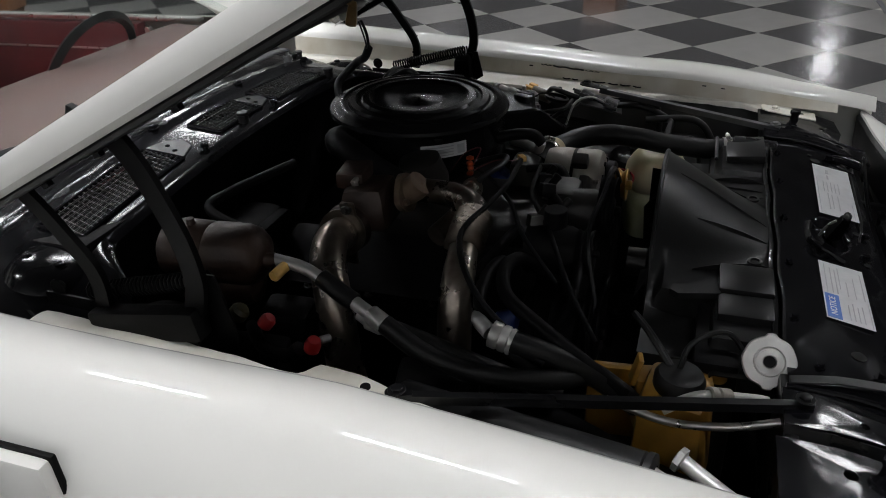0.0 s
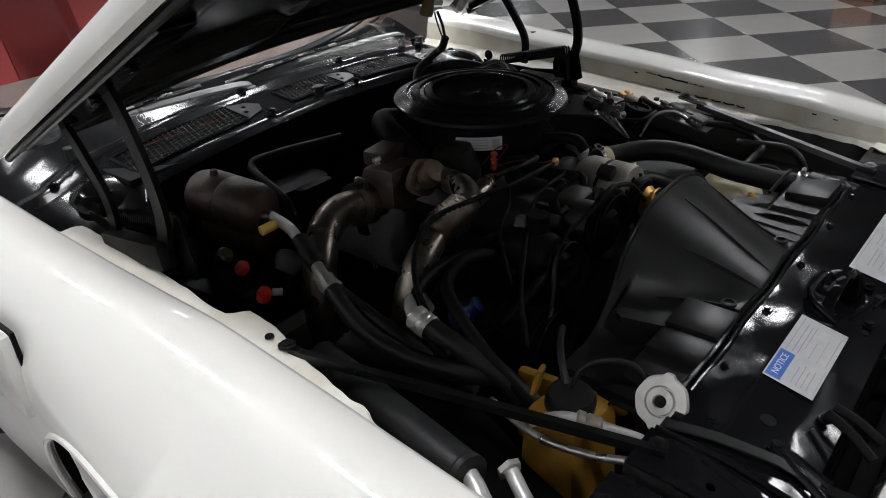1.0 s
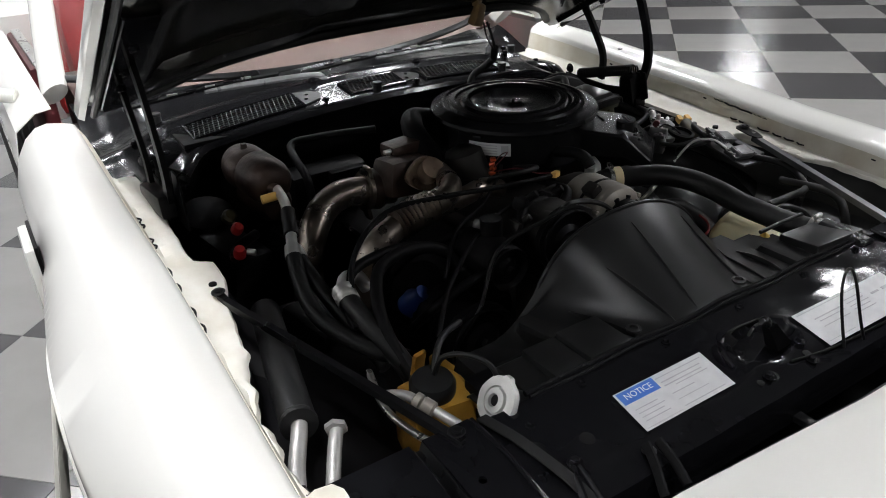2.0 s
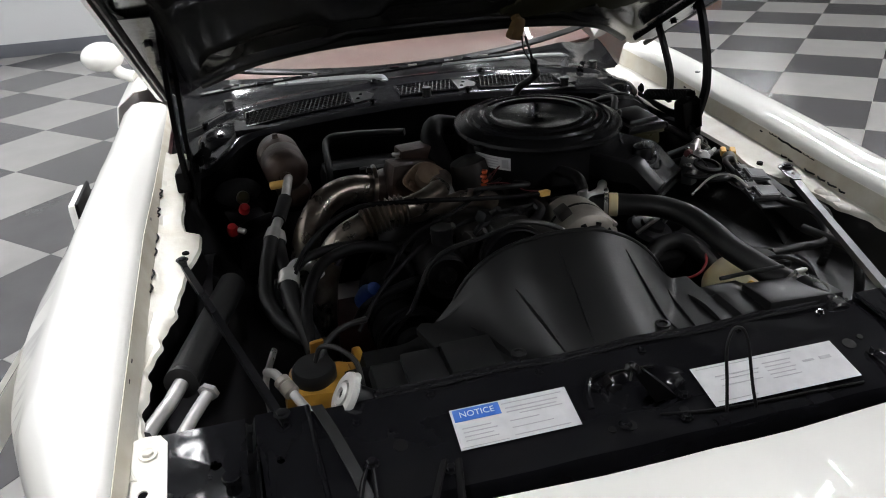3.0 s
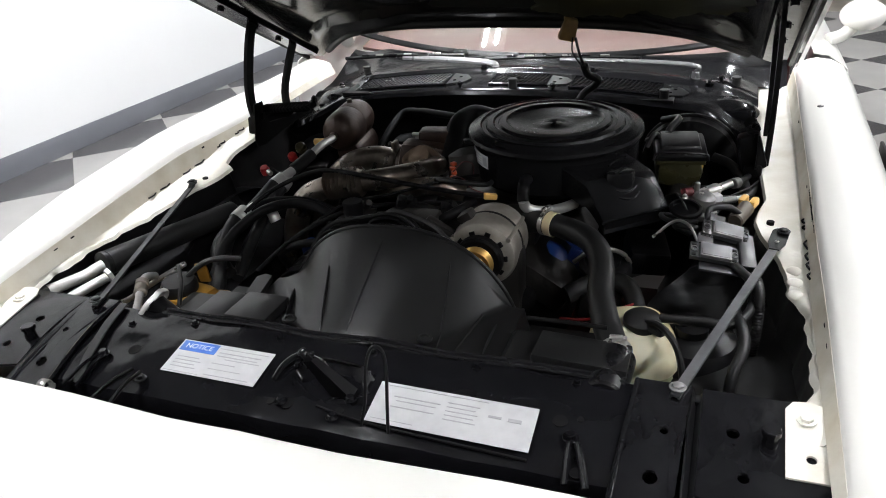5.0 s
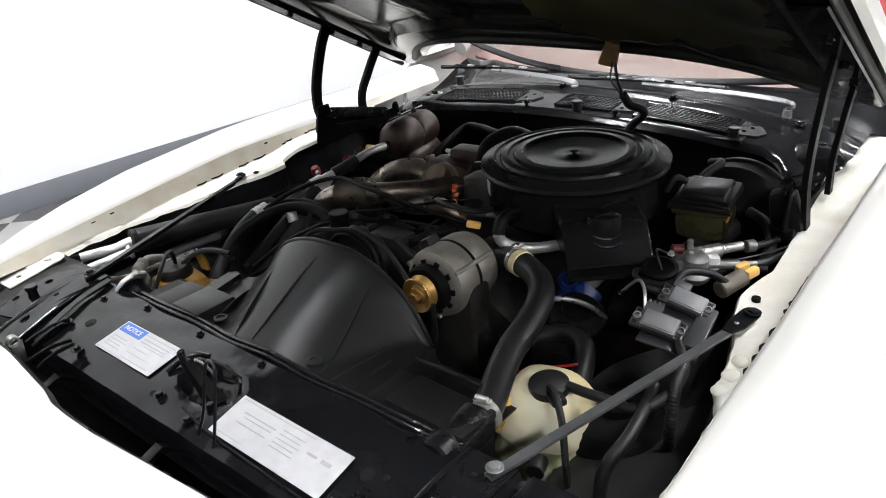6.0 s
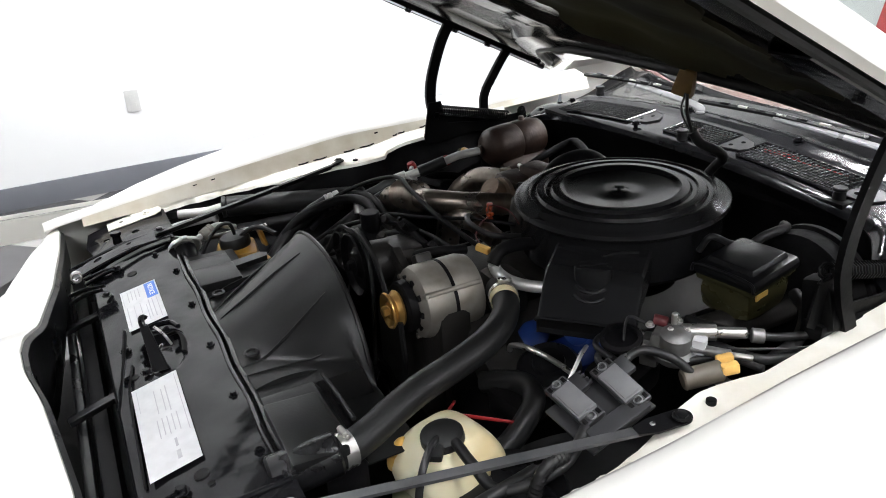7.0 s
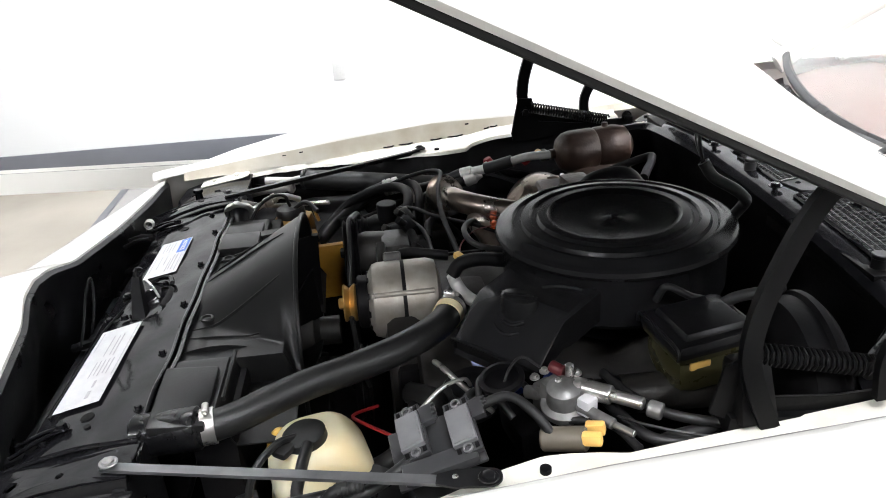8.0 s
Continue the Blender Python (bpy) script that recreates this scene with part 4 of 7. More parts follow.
inner_fender(-1)
inner_fender(1)
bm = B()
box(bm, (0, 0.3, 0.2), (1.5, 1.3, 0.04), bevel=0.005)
part("under_shield", bm, DEEPBLACK, car, "dull black shield under the engine")
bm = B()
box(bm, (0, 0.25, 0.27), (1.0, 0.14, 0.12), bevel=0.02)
part("crossmember", bm, DEEPBLACK, car, "dull black crossmember under the engine")


# ---------------------------------------------------------------- front of the bay: radiator support, shroud, braces
def z_sup(y):
    return curve_at(y, [(-0.46, 0.668), (-0.42, 0.684), (-0.385, 0.697), (-0.31, 0.712), (-0.25, 0.717), (-0.2, 0.717)])


def sup_plate(name, outline, dz, material, parent, label="", thick=0.004, holes=()):
    """A plate that follows the sloping top of the support."""
    bm = B()
    plate(bm, outline, pose(0, 0, 0), thick, holes)
    bmesh.ops.subdivide_edges(bm, edges=[e for e in bm.edges if abs(e.verts[0].co.y - e.verts[1].co.y) > 0.05], cuts=3)
    for v in bm.verts:
        v.co.z += z_sup(v.co.y) + dz
    return part(name, bm, material, parent, label)


def radiator_support():
    rows = []
    NX, NV = 100, 26
    for i in range(NX + 1):
        x = -0.50 + 1.0 * i / NX
        sec = []
        for j in range(NV + 1):
            y = -0.245 - 0.185 * j / NV
            z = z_sup(y)
            pit = smooth_step(0.05, 0.04, math.hypot((x - 0.02) * 0.7, (y + 0.338) * 1.3)) * 0.018
            ang = 0.004 * math.sin(x * 40) * math.sin(y * 55) * 0.25
            sec.append((x, y, z - pit + ang))
        sec.append((x, -0.435, z_sup(-0.43) - 0.012))
        sec.append((x, -0.438, z_sup(-0.43) - 0.06))
        rows.append(sec)
    bm = B()
    sheet(bm, rows, 0.0025)
    sup = part("radiator_support", bm, GLOSS, car, "gloss black radiator support panel with stamped holes")
    for x, y, r in ((-0.367, -0.349, 0.011), (0.392, -0.344, 0.011), (-0.03, -0.40, 0.009), (0.06, -0.395, 0.007), (-0.06, -0.40, 0.006), (0.42, -0.335, 0.005), (0.43, -0.42, 0.009)):
        bm = B()
        lathe(bm, (x, y, z_sup(y) + 0.0012), (0, -0.2, 1), [(0, 0.0), (r, 0.0004), (r, -0.004), (0, -0.005)], 18)
        part("punched_hole", bm, DEEPBLACK, sup)
    for x, y in ((-0.30, -0.262), (-0.12, -0.262), (0.06, -0.262), (0.24, -0.262), (0.40, -0.262), (-0.42, -0.29), (0.43, -0.40), (-0.05, -0.322)):
        bm = B()
        bolt_head(bm, (x, y, z_sup(y)), 0.0052, 0.005)
        part("bolt", bm, GLOSS, sup)
    for s in (-1, 1):
        sup_plate("end_plate", [(s * 0.490, -0.235), (s * 0.566, -0.235), (s * 0.556, -0.475), (s * 0.478, -0.475)], 0.006, DENTED if s > 0 else GLOSS, sup, "black end bracket carrying the brace",
                  holes=[(s * 0.525, -0.41, 0.010), (s * 0.535, -0.335, 0.006)])
        bm = B()
        tube(bm, [(s * 0.488, -0.24, 0.724), (s * 0.484, -0.33, z_sup(-0.33) + 0.008), (s * 0.478, -0.43, z_sup(-0.43) + 0.008), (s * 0.476, -0.475, 0.668)], 0.004, n=8)
        part("folded_seam", bm, DENTED if s > 0 else GLOSS, sup)
        sup_plate("outer_plate", [(s * 0.582, -0.225), (s * 0.735, -0.225), (s * 0.745, -0.42), (s * 0.66, -0.43), (s * 0.582, -0.415)], -0.004, DENTED if s > 0 else GLOSS, sup, "black outer support plate",
                  holes=[(s * 0.625, -0.31, 0.009), (s * 0.64, -0.38, 0.008)])
        bm = B()
        sheet(bm, [[(s * 0.564, y, z_sup(y) + 0.003), (s * 0.573, y, z_sup(y) - 0.02), (s * 0.583, y, z_sup(y) - 0.006)] for y in (-0.235, -0.30, -0.36, -0.42, -0.47)], 0.003)
        part("step", bm, SATIN, sup)
        bm = B()
        bx, by, hi = (0.672, -0.315, 0.019) if s > 0 else (-0.602, -0.357, 0.022)
        cyl(bm, (bx, by, z_sup(by) - 0.01), (bx, by, z_sup(by) + hi - 0.005), 0.011, 0.009, n=16)
        cyl(bm, (bx, by, z_sup(by) + hi - 0.009), (bx, by, z_sup(by) + hi), 0.013, n=16)
        part("rubber_bumper", bm, GLOSS, sup, "threaded black rubber hood bumper")
        # vertical side of the support below
        bm = B()
        box(bm, (s * 0.60, -0.245, 0.50), (0.32, 0.02, 0.42), bevel=0.006)
        part("side_panel", bm, SATIN, sup)
        # channel brackets with slotted holes near the nose
        for dx in (0, 0.028):
            bm = B()
            tube(bm, [(s * (0.412 + dx * 0.2), -0.372, z_sup(-0.372) + 0.006), (s * (0.414 + dx * 0.6), -0.40, z_sup(-0.40) + 0.010), (s * (0.418 + dx), -0.445, z_sup(-0.43) + 0.004)], 0.0065, n=8, flat=0.5)
            part("fork_strap", bm, GLOSS, sup, "black forked strap")
        bm = B()
        bolt_head(bm, (s * 0.413, -0.375, z_sup(-0.375) + 0.006), 0.008, 0.007)
        part("bolt", bm, GLOSS, sup)
    # seal strips between support and shroud
    for y, z, r in ((-0.246, 0.719, 0.0035), (-0.233, 0.717, 0.005)):
        bm = B()
        tube(bm, [(x, y + 0.002 * math.sin(x * 30), z + 0.002 * math.sin(x * 22)) for x in [-0.385 + 0.855 * k / 16 for k in range(17)]], r, n=8, steps=3)
        part("seal_strip", bm, RUBBED, sup, "glossy black folded edge along the shroud")
    # flat strap laid over the support from the line coupling to the nose
    rows = []
    for k in range(13):
        f = k / 12
        y = -0.245 - 0.19 * f
        x = -0.474 + 0.05 * f
        z = z_sup(y) + 0.006 + 0.003 * math.sin(3.1 * f)
        w = 0.0085
        rows.append([(x - w, y, z), (x - w, y, z + 0.003), (x + w, y, z + 0.003), (x + w, y, z), (x - w, y, z)])
    bm = B()
    sheet(bm, rows, 0.001)
    part("flat_strap", bm, RUBBER, sup, "dark grey flat strap")
    # lower grille cavity: cross bars seen down the gap behind the nose
    bm = B()
    box(bm, (0, -0.50, 0.585), (1.36, 0.016, 0.03), rot=(0, 0, 0), bevel=0.004)
    part("lower_rail", bm, SATIN, sup)
    for x in (-0.36, 0.0, 0.36):
        bm = B()
        box(bm, (x, -0.475, 0.62), (0.02, 0.09, 0.012), rot=(10, 0, 12), bevel=0.003)
        part("stay", bm, SATIN, sup)
    bm = B()
    box(bm, (0, -0.47, 0.42), (1.4, 0.03, 0.34), bevel=0.01)
    part("air_dam", bm, DEEPBLACK, sup)
    bm = B()
    box(bm, (0, -0.62, 0.33), (1.5, 0.5, 0.03), bevel=0.01)
    part("under_tray", bm, DEEPBLACK, sup)
    # added black sheet that blocks the bright gap, standing for the dark void
    bm = B()
    box(bm, (0, -0.35, 0.50), (1.42, 0.23, 0.02), bevel=0.004)
    part("dark_gap_filler", bm, DEEPBLACK, sup)
    # forked strap and a small bright spring near the passenger's headlamp
    for p, q in (((-0.352, -0.478, 0.694), (-0.317, -0.409, 0.714)), ((-0.312, -0.48, 0.694), (-0.299, -0.414, 0.714))):
        bm = B()
        tube(bm, [p, ((p[0] + q[0]) / 2, (p[1] + q[1]) / 2, 0.709), q], 0.007, n=8, flat=0.5)
        part("fork_strap", bm, DEEPBLACK, sup)
    bm = B()
    bolt_head(bm, (-0.308, -0.408, z_sup(-0.408) + 0.006), 0.007, 0.006)
    part("bolt", bm, SATIN, sup)
    bm = B()
    tube(bm, [(-0.474 + 0.0045 * k / 8, -0.462 + 0.011 * math.cos(k * math.pi / 4), 0.688 + 0.011 * math.sin(k * math.pi / 4)) for k in range(33)], 0.0016, n=6, steps=2)
    part("spring", bm, ZINC, sup, "small bright coil spring")
    return sup


radiator_support()


def latch():
    z = z_sup(-0.35)
    # slim tapered lever leaning over the recess
    rows = []
    for k in range(9):
        f = k / 8
        c = Vector((0.048 - 0.05 * f, -0.352 - 0.008 * f, z - 0.012 + 0.062 * f))
        w, d = 0.017 - 0.009 * f, 0.013 - 0.006 * f
        rows.append([c + Vector((-w, -d, 0)), c + Vector((w, -d, 0.004)), c + Vector((w, d, 0.004)), c + Vector((-w, d, 0)), c + Vector((-w, -d, 0))])
    bm = B()
    sheet(bm, rows, 0.002)
    bm.faces.new([bm.verts.new(p) for p in rows[0][:4]])
    lt = part("hood_latch", bm, DEEPBLACK, car, "slim black hood latch lever over a stamped recess")
    bm = B()
    tube(bm, [(0.0, -0.360, z + 0.045), (-0.006, -0.362, z + 0.058), (-0.013, -0.360, z + 0.064), (-0.019, -0.355, z + 0.058)], 0.007, n=8, flat=0.6)
    part("hook", bm, SATIN, lt)
    bm = B()
    tube(bm, [(-0.002, -0.344, z + 0.045), (0.004, -0.332, z + 0.03), (0.008, -0.322, z + 0.006)], 0.0025, n=6)
    part("return_spring", bm, ZINC, lt)
    # curved slot behind the lever and the tray in front of it
    bm = B()
    tube(bm, [(-0.03, -0.325, z_sup(-0.32) + 0.0005), (-0.026, -0.306, z_sup(-0.306) + 0.0005), (0.0, -0.300, z_sup(-0.30) + 0.0005), (0.055, -0.304, z_sup(-0.304) + 0.0005)], 0.0075, n=8, flat=0.35)
    part("slot", bm, DEEPBLACK, lt)
    bm = B()
    tube(bm, [(0.112, -0.425, 0.70), (0.117, -0.41, 0.74), (0.118, -0.398, 0.79), (0.126, -0.393, 0.817), (0.136, -0.392, 0.822), (0.146, -0.394, 0.815), (0.152, -0.402, 0.79), (0.155, -0.418, 0.735), (0.158, -0.43, 0.70)], 0.0026, n=8)
    part("hairpin_rod", bm, SATIN, lt, "bent wire hairpin catch")
    bm = B()
    tube(bm, [(-0.075, -0.36, z_sup(-0.36) + 0.002), (-0.07, -0.335, z_sup(-0.33) + 0.008), (-0.055, -0.312, z_sup(-0.31) + 0.010), (-0.03, -0.302, z_sup(-0.31) + 0.010)], 0.005, n=8)
    part("edge_rim", bm, GLOSS, lt)
    bm = B()
    tube(bm, [(0.02, -0.395, z_sup(-0.4) + 0.004), (0.11, -0.41, z_sup(-0.41) + 0.006), (0.25, -0.415, z_sup(-0.415) + 0.005), (0.36, -0.418, z_sup(-0.418) + 0.004)], 0.0022, n=8)
    part("release_cable", bm, DEEPBLACK, lt)
    for x, y in ((0.07, -0.375), (-0.04, -0.40), (0.055, -0.41)):
        bm = B()
        bolt_head(bm, (x, y, z_sup(y) + 0.004), 0.007, 0.005)
        part("bolt", bm, GLOSS, lt)


latch()


def lettering(text, m, height, material, parent):
    cu = bpy.data.curves.new("lettering", "FONT")
    cu.body, cu.size, cu.align_x, cu.align_y = text, height * 1.38, "CENTER", "CENTER"
    cu.extrude = 0.0002
    tmp = bpy.data.objects.new("lettering_tmp", cu)
    scene.collection.objects.link(tmp)
    bpy.context.view_layer.update()
    me = bpy.data.meshes.new_from_object(tmp.evaluated_get(bpy.context.evaluated_depsgraph_get()))
    bpy.data.objects.remove(tmp)
    me.materials.clear()
    me.materials.append(material)
    me.transform(m)
    ob = new("lettering", me)
    ob.parent = parent
    return ob


def sticker(name, tl, tr, bl, label, bars, notice=False):
    """A paper sticker on the support; bars: (u0, v0, u1, v1) fractions of its width and height from the top left."""
    tl, tr, bl = Vector(tl), Vector(tr), Vector(bl)
    u, v = tr - tl, bl - tl
    w, h = u.length, v.length
    n = v.cross(u).normalized()
    if n.z < 0:
        n = -n
    m = Matrix((( *u.normalized(), 0), (*(-v).normalized(), 0), (*n, 0), (0, 0, 0, 1))).transposed()
    m.translation = tl + n * 0.0022

    def put(nm, u0, v0, u1, v1, lift, material, par):
        bm = B()
        box(bm, ((u0 + u1) / 2 * w, -(v0 + v1) / 2 * h, lift), (abs(u1 - u0) * w, abs(v1 - v0) * h, 0.0006), bevel=0)
        bm.transform(m)
        return part(nm, bm, material, par)

    st = put(name, 0, 0, 1, 1, 0, PAPER, None)
    tagged(st, label, "sticker")
    for a in bars:
        put("print_line", *a, 0.0005, PRINT, st)
    if notice:
        put("blue_header", 0.02, 0.03, 0.41, 0.33, 0.0006, BLUEINK, st)
        lettering("NOTICE", m @ Matrix.Translation((0.215 * w, -0.18 * h, 0.0012)), 0.145 * h, WHITEINK, st)
    return st


lines_a = [(0.43, 0.10, 0.95, 0.118), (0.45, 0.22, 0.90, 0.245), (0.45, 0.32, 0.88, 0.345), (0.55, 0.40, 0.92, 0.42), (0.06, 0.50, 0.30, 0.52), (0.06, 0.60, 0.34, 0.62), (0.06, 0.70, 0.30, 0.72),
           (0.06, 0.80, 0.33, 0.82), (0.45, 0.55, 0.70, 0.57), (0.45, 0.72, 0.80, 0.735), (0.45, 0.90, 0.92, 0.92), (0.02, 0.95, 0.40, 0.96)]
sticker("notice_sticker", (-0.284, -0.310, 0.7135), (-0.099, -0.311, 0.7135), (-0.286, -0.383, 0.6985), "white notice sticker with a blue header", lines_a, True)
lines_b = [(0.03, 0.06, 0.70, 0.075), (0.12, 0.30, 0.42, 0.325), (0.14, 0.40, 0.40, 0.42), (0.12, 0.55, 0.40, 0.57), (0.46, 0.22, 0.66, 0.24), (0.46, 0.32, 0.64, 0.34), (0.46, 0.42, 0.66, 0.44), (0.46, 0.52, 0.64, 0.54),
           (0.46, 0.62, 0.66, 0.64), (0.72, 0.35, 0.80, 0.40), (0.84, 0.34, 0.92, 0.42), (0.03, 0.90, 0.30, 0.91)]
sticker("data_sticker", (0.106, -0.330, 0.7105), (0.360, -0.334, 0.7105), (0.107, -0.406, 0.6935), "large white printed data sticker on the support panel", lines_b)


def brace(s):
    b = Vector((s * 0.543 if s > 0 else s * 0.522, -0.272, 0.728))
    a = Vector((0.688, 0.195, 0.7615)) if s > 0 else Vector((-0.685, 0.262, 0.758))
    d = (a - b).normalized()
    side = d.cross(Vector((0, 0, 1))).normalized()
    up = side.cross(d)
    rows = []
    for k in range(13):
        p = b.lerp(a, k / 12)
        w = 0.0078 if s > 0 else 0.006
        rows.append([p - side * w - up * 0.014, p - side * w, p + side * w, p + side * w - up * 0.005])
    bm = B()
    sheet(bm, rows, 0.003)
    br = part("brace", bm, BRACE if s > 0 else SATIN, car, "long steel bay brace bolted to fender and support" if s > 0 else "long black bay brace bolted to fender and support")
    # flattened end with a rounded tip
    bm = B()
    n, wt = (0.062, 0.0155) if s > 0 else (0.018, 0.009)
    pts = [(-wt * 0.55, -0.02), (wt * 0.55, -0.02), (wt, 0.004)] + [(wt * math.cos(k * math.pi / 10), n - wt + wt * math.sin(k * math.pi / 10)) for k in range(11)] + [(-wt, 0.004)]
    plate(bm, pts, Matrix.Translation(a + Vector((0, 0, 0.0025))) @ Matrix.Rotation(math.radians(5), 4, 'X') @ Matrix.Rotation(-math.atan2(d.x, d.y) + (0.1 if s > 0 else 0.0), 4, 'Z'), 0.003)
    part("end_tab", bm, SATIN, br, "black flattened end")
    for p, m_ in ((a + d * (n - 0.017), SATIN), (b + d * 0.012, STEEL if s > 0 else SATIN)):
        bm = B()
        bolt_head(bm, p + Vector((0, 0, 0.006)), 0.0085, 0.004)
        part("bolt", bm, m_, br)
    if s > 0:
        bm = B()
        cyl(bm, a + d * 0.004 + Vector((0, 0, 0.004)), a + d * 0.004 + Vector((0, 0, 0.0068)), 0.004, n=12)
        part("rivet", bm, ZINC, br)


brace(-1)
brace(1)

RC, RY, RZ, RR = 0.018, -0.028, 0.600, 0.235


def rim_power(dx):
    """The shroud's opening is squarer on the passenger's side."""
    return 2.6 if dx < 0 else 2.1


def rim_point(a, r):
    """Point of the opening's outline at the angle a, in the plane of the rim."""
    c, q = math.cos(radians(a)), math.sin(radians(a))
    n = rim_power(c)
    k = (abs(c) ** n + abs(q) ** n) ** (-1.0 / n)
    return RC + r * k * c, RZ + r * k * q



def shroud_z(x, y):
    """Top of the shroud: a flat deck with the fan's cone rising out of it."""
    f = (y + 0.235) / (RY + 0.235)
    R = 0.095 + (RR - 0.095) * min(1.0, max(0.0, f) * 1.01) ** 0.75
    dx = x - RC
    n = rim_power(dx)
    cone = RZ + R * (1 - (abs(dx) / R) ** n) ** (1.0 / n) if abs(dx) < R else RZ - 2.0 * (abs(dx) - R)
    yend = -0.135 if x > 0.27 else (-0.145 if x < -0.25 else -0.055)
    deck = 0.708 - 0.05 * smooth_step(yend, yend + 0.02, y)
    deck += 0.010 * smooth_step(0.27, 0.275, x) * smooth_step(-0.135, -0.14, y)
    deck -= 0.03 * smooth_step(-0.375, -0.385, x)
    w = 0.07
    u = abs(dx) / R
    if dx < 0 and u > 0.85:
        # the passenger's flank flares out into the deck
        cone = RZ + R * (1 - 0.85 ** n) ** (1.0 / n) - 1.3 * (u - 0.85) * R
    h = max(0.0, 1 - abs(deck - cone) / w)
    return max(deck, cone) + h * h * w * 0.25


def fan_shroud():
    rows = []
    NX, NV = 110, 40
    for i in range(NX + 1):
        x = -0.43 + 0.87 * i / NX
        rows.append([(x, -0.235 + (RY + 0.235) * j / NV, shroud_z(x, -0.235 + (RY + 0.235) * j / NV)) for j in range(NV + 1)])
    bm = B()
    sheet(bm, rows, 0.0025)
    sh = solo("fan_shroud", bm, SHROUD, "black plastic fan shroud with moulded ribs", "fan shroud")
    bm = B()
    pts = [(rim_point(a, RR)[0], RY, rim_point(a, RR)[1]) for a in range(-30, 211, 8)]
    tube(bm, pts, 0.0045, n=8, steps=2)
    rows = []
    for a in range(-40, 221, 6):
        rows.append([(rim_point(a, RR - d)[0], y, rim_point(a, RR - d)[1]) for d, y in ((0, RY - 0.002), (0, RY + 0.004), (0.006, RY + 0.003), (0.055, -0.10))])
    sheet(bm, rows, 0.002)
    part("ring", bm, SHROUD, sh)
    # low ribs on the cone and taller gussets beside it
    for x0, x1, y1, up in ((0.155, 0.13, -0.06, 0.004), (-0.008, -0.003, -0.06, 0.004), (-0.06, -0.10, -0.10, 0.006), (-0.135, -0.185, -0.10, 0.012), (0.235, 0.232, -0.12, 0.008), (0.185, 0.20, -0.10, 0.003)):
        bm = B()
        rr = []
        for k in range(15):
            f = k / 14
            x, y = x0 + (x1 - x0) * f, -0.228 + (y1 + 0.228) * f
            zs = shroud_z(x, y)
            zt = zs + 0.0012 + up * math.sin(math.pi * min(1.0, f * 1.02)) ** 0.8
            rr.append([(x - 0.0022, y, zs - 0.003), (x - 0.0009, y, zt), (x + 0.0009, y, zt), (x + 0.0022, y, zs - 0.003)])
        sheet(bm, rr, 0.0006)
        part("rib", bm, SHROUD, sh)
    # two-level boxes on the deck beside the cone
    for x, sx, z in ((-0.212, 0.088, 0.727), (-0.292, 0.066, 0.721)):
        bm = B()
        box(bm, (x, -0.19, z - 0.013), (sx, 0.088, 0.026), bevel=0.004)
        part("deck_box", bm, SHROUD, sh)
    bm = B()
    plate(bm, [(0, 0), (0.075, 0.004), (0.082, 0.02), (0.07, 0.034), (0, 0.03)], pose(-0.235, -0.145, 0.722, 0, 0, 100), 0.012)
    part("hook_tab", bm, SHROUD, sh, "moulded black hook tab")
    for x, y in ((-0.135, -0.205), (0.13, -0.205), (0.33, -0.20), (-0.30, -0.20)):
        bm = B()
        lathe(bm, (x, y, 0.715), (0, 0, 1), [(0.013, 0), (0.013, 0.004), (0.008, 0.005), (0.008, 0.001), (0, 0.001)], 18)
        part("clip", bm, RUBBER, sh)
    bm = B()
    box(bm, (0.395, -0.192, 0.716), (0.15, 0.085, 0.028), rot=(-4, 3, 0), bevel=0.005)
    part("tank_cover", bm, SHROUD, sh, "raised black box over the radiator tank")
    bm = B()
    box(bm, (0.01, -0.15, 0.45), (0.86, 0.07, 0.48), bevel=0.01)
    solo("radiator", bm, DEEPBLACK, "black radiator core behind the support panel", "radiator")
    bm = B()
    tube(bm, [(0.29, -0.127, 0.735), (0.36, -0.126, 0.736), (0.425, -0.126, 0.735)], 0.004, n=8)
    part("bead", bm, SHROUD, sh)


fan_shroud()


def fan():
    bm = B()
    lathe(bm, (RC, -0.06, RZ), (0, 1, 0), [(0, 0), (0.055, 0), (0.06, 0.01), (0.06, 0.04), (0.03, 0.05), (0.03, 0.09), (0, 0.09)], 28)
    fn = solo("fan", bm, GRIME, "black engine cooling fan inside its shroud", "fan")
    for k in range(7):
        a0 = 2 * math.pi * k / 7
        rows = []
        for j in range(6):
            r = 0.055 + 0.145 * j / 5
            ww = 0.22 + 0.05 * j / 5
            rows.append([(RC + r * math.cos(a0 + ww * q), -0.03 + 0.028 * q, RZ + r * math.sin(a0 + ww * q)) for q in (-1, -0.5, 0, 0.5, 1)])
        bm = B()
        sheet(bm, rows, 0.002)
        part("blade", bm, DEEPBLACK, fn)


fan()


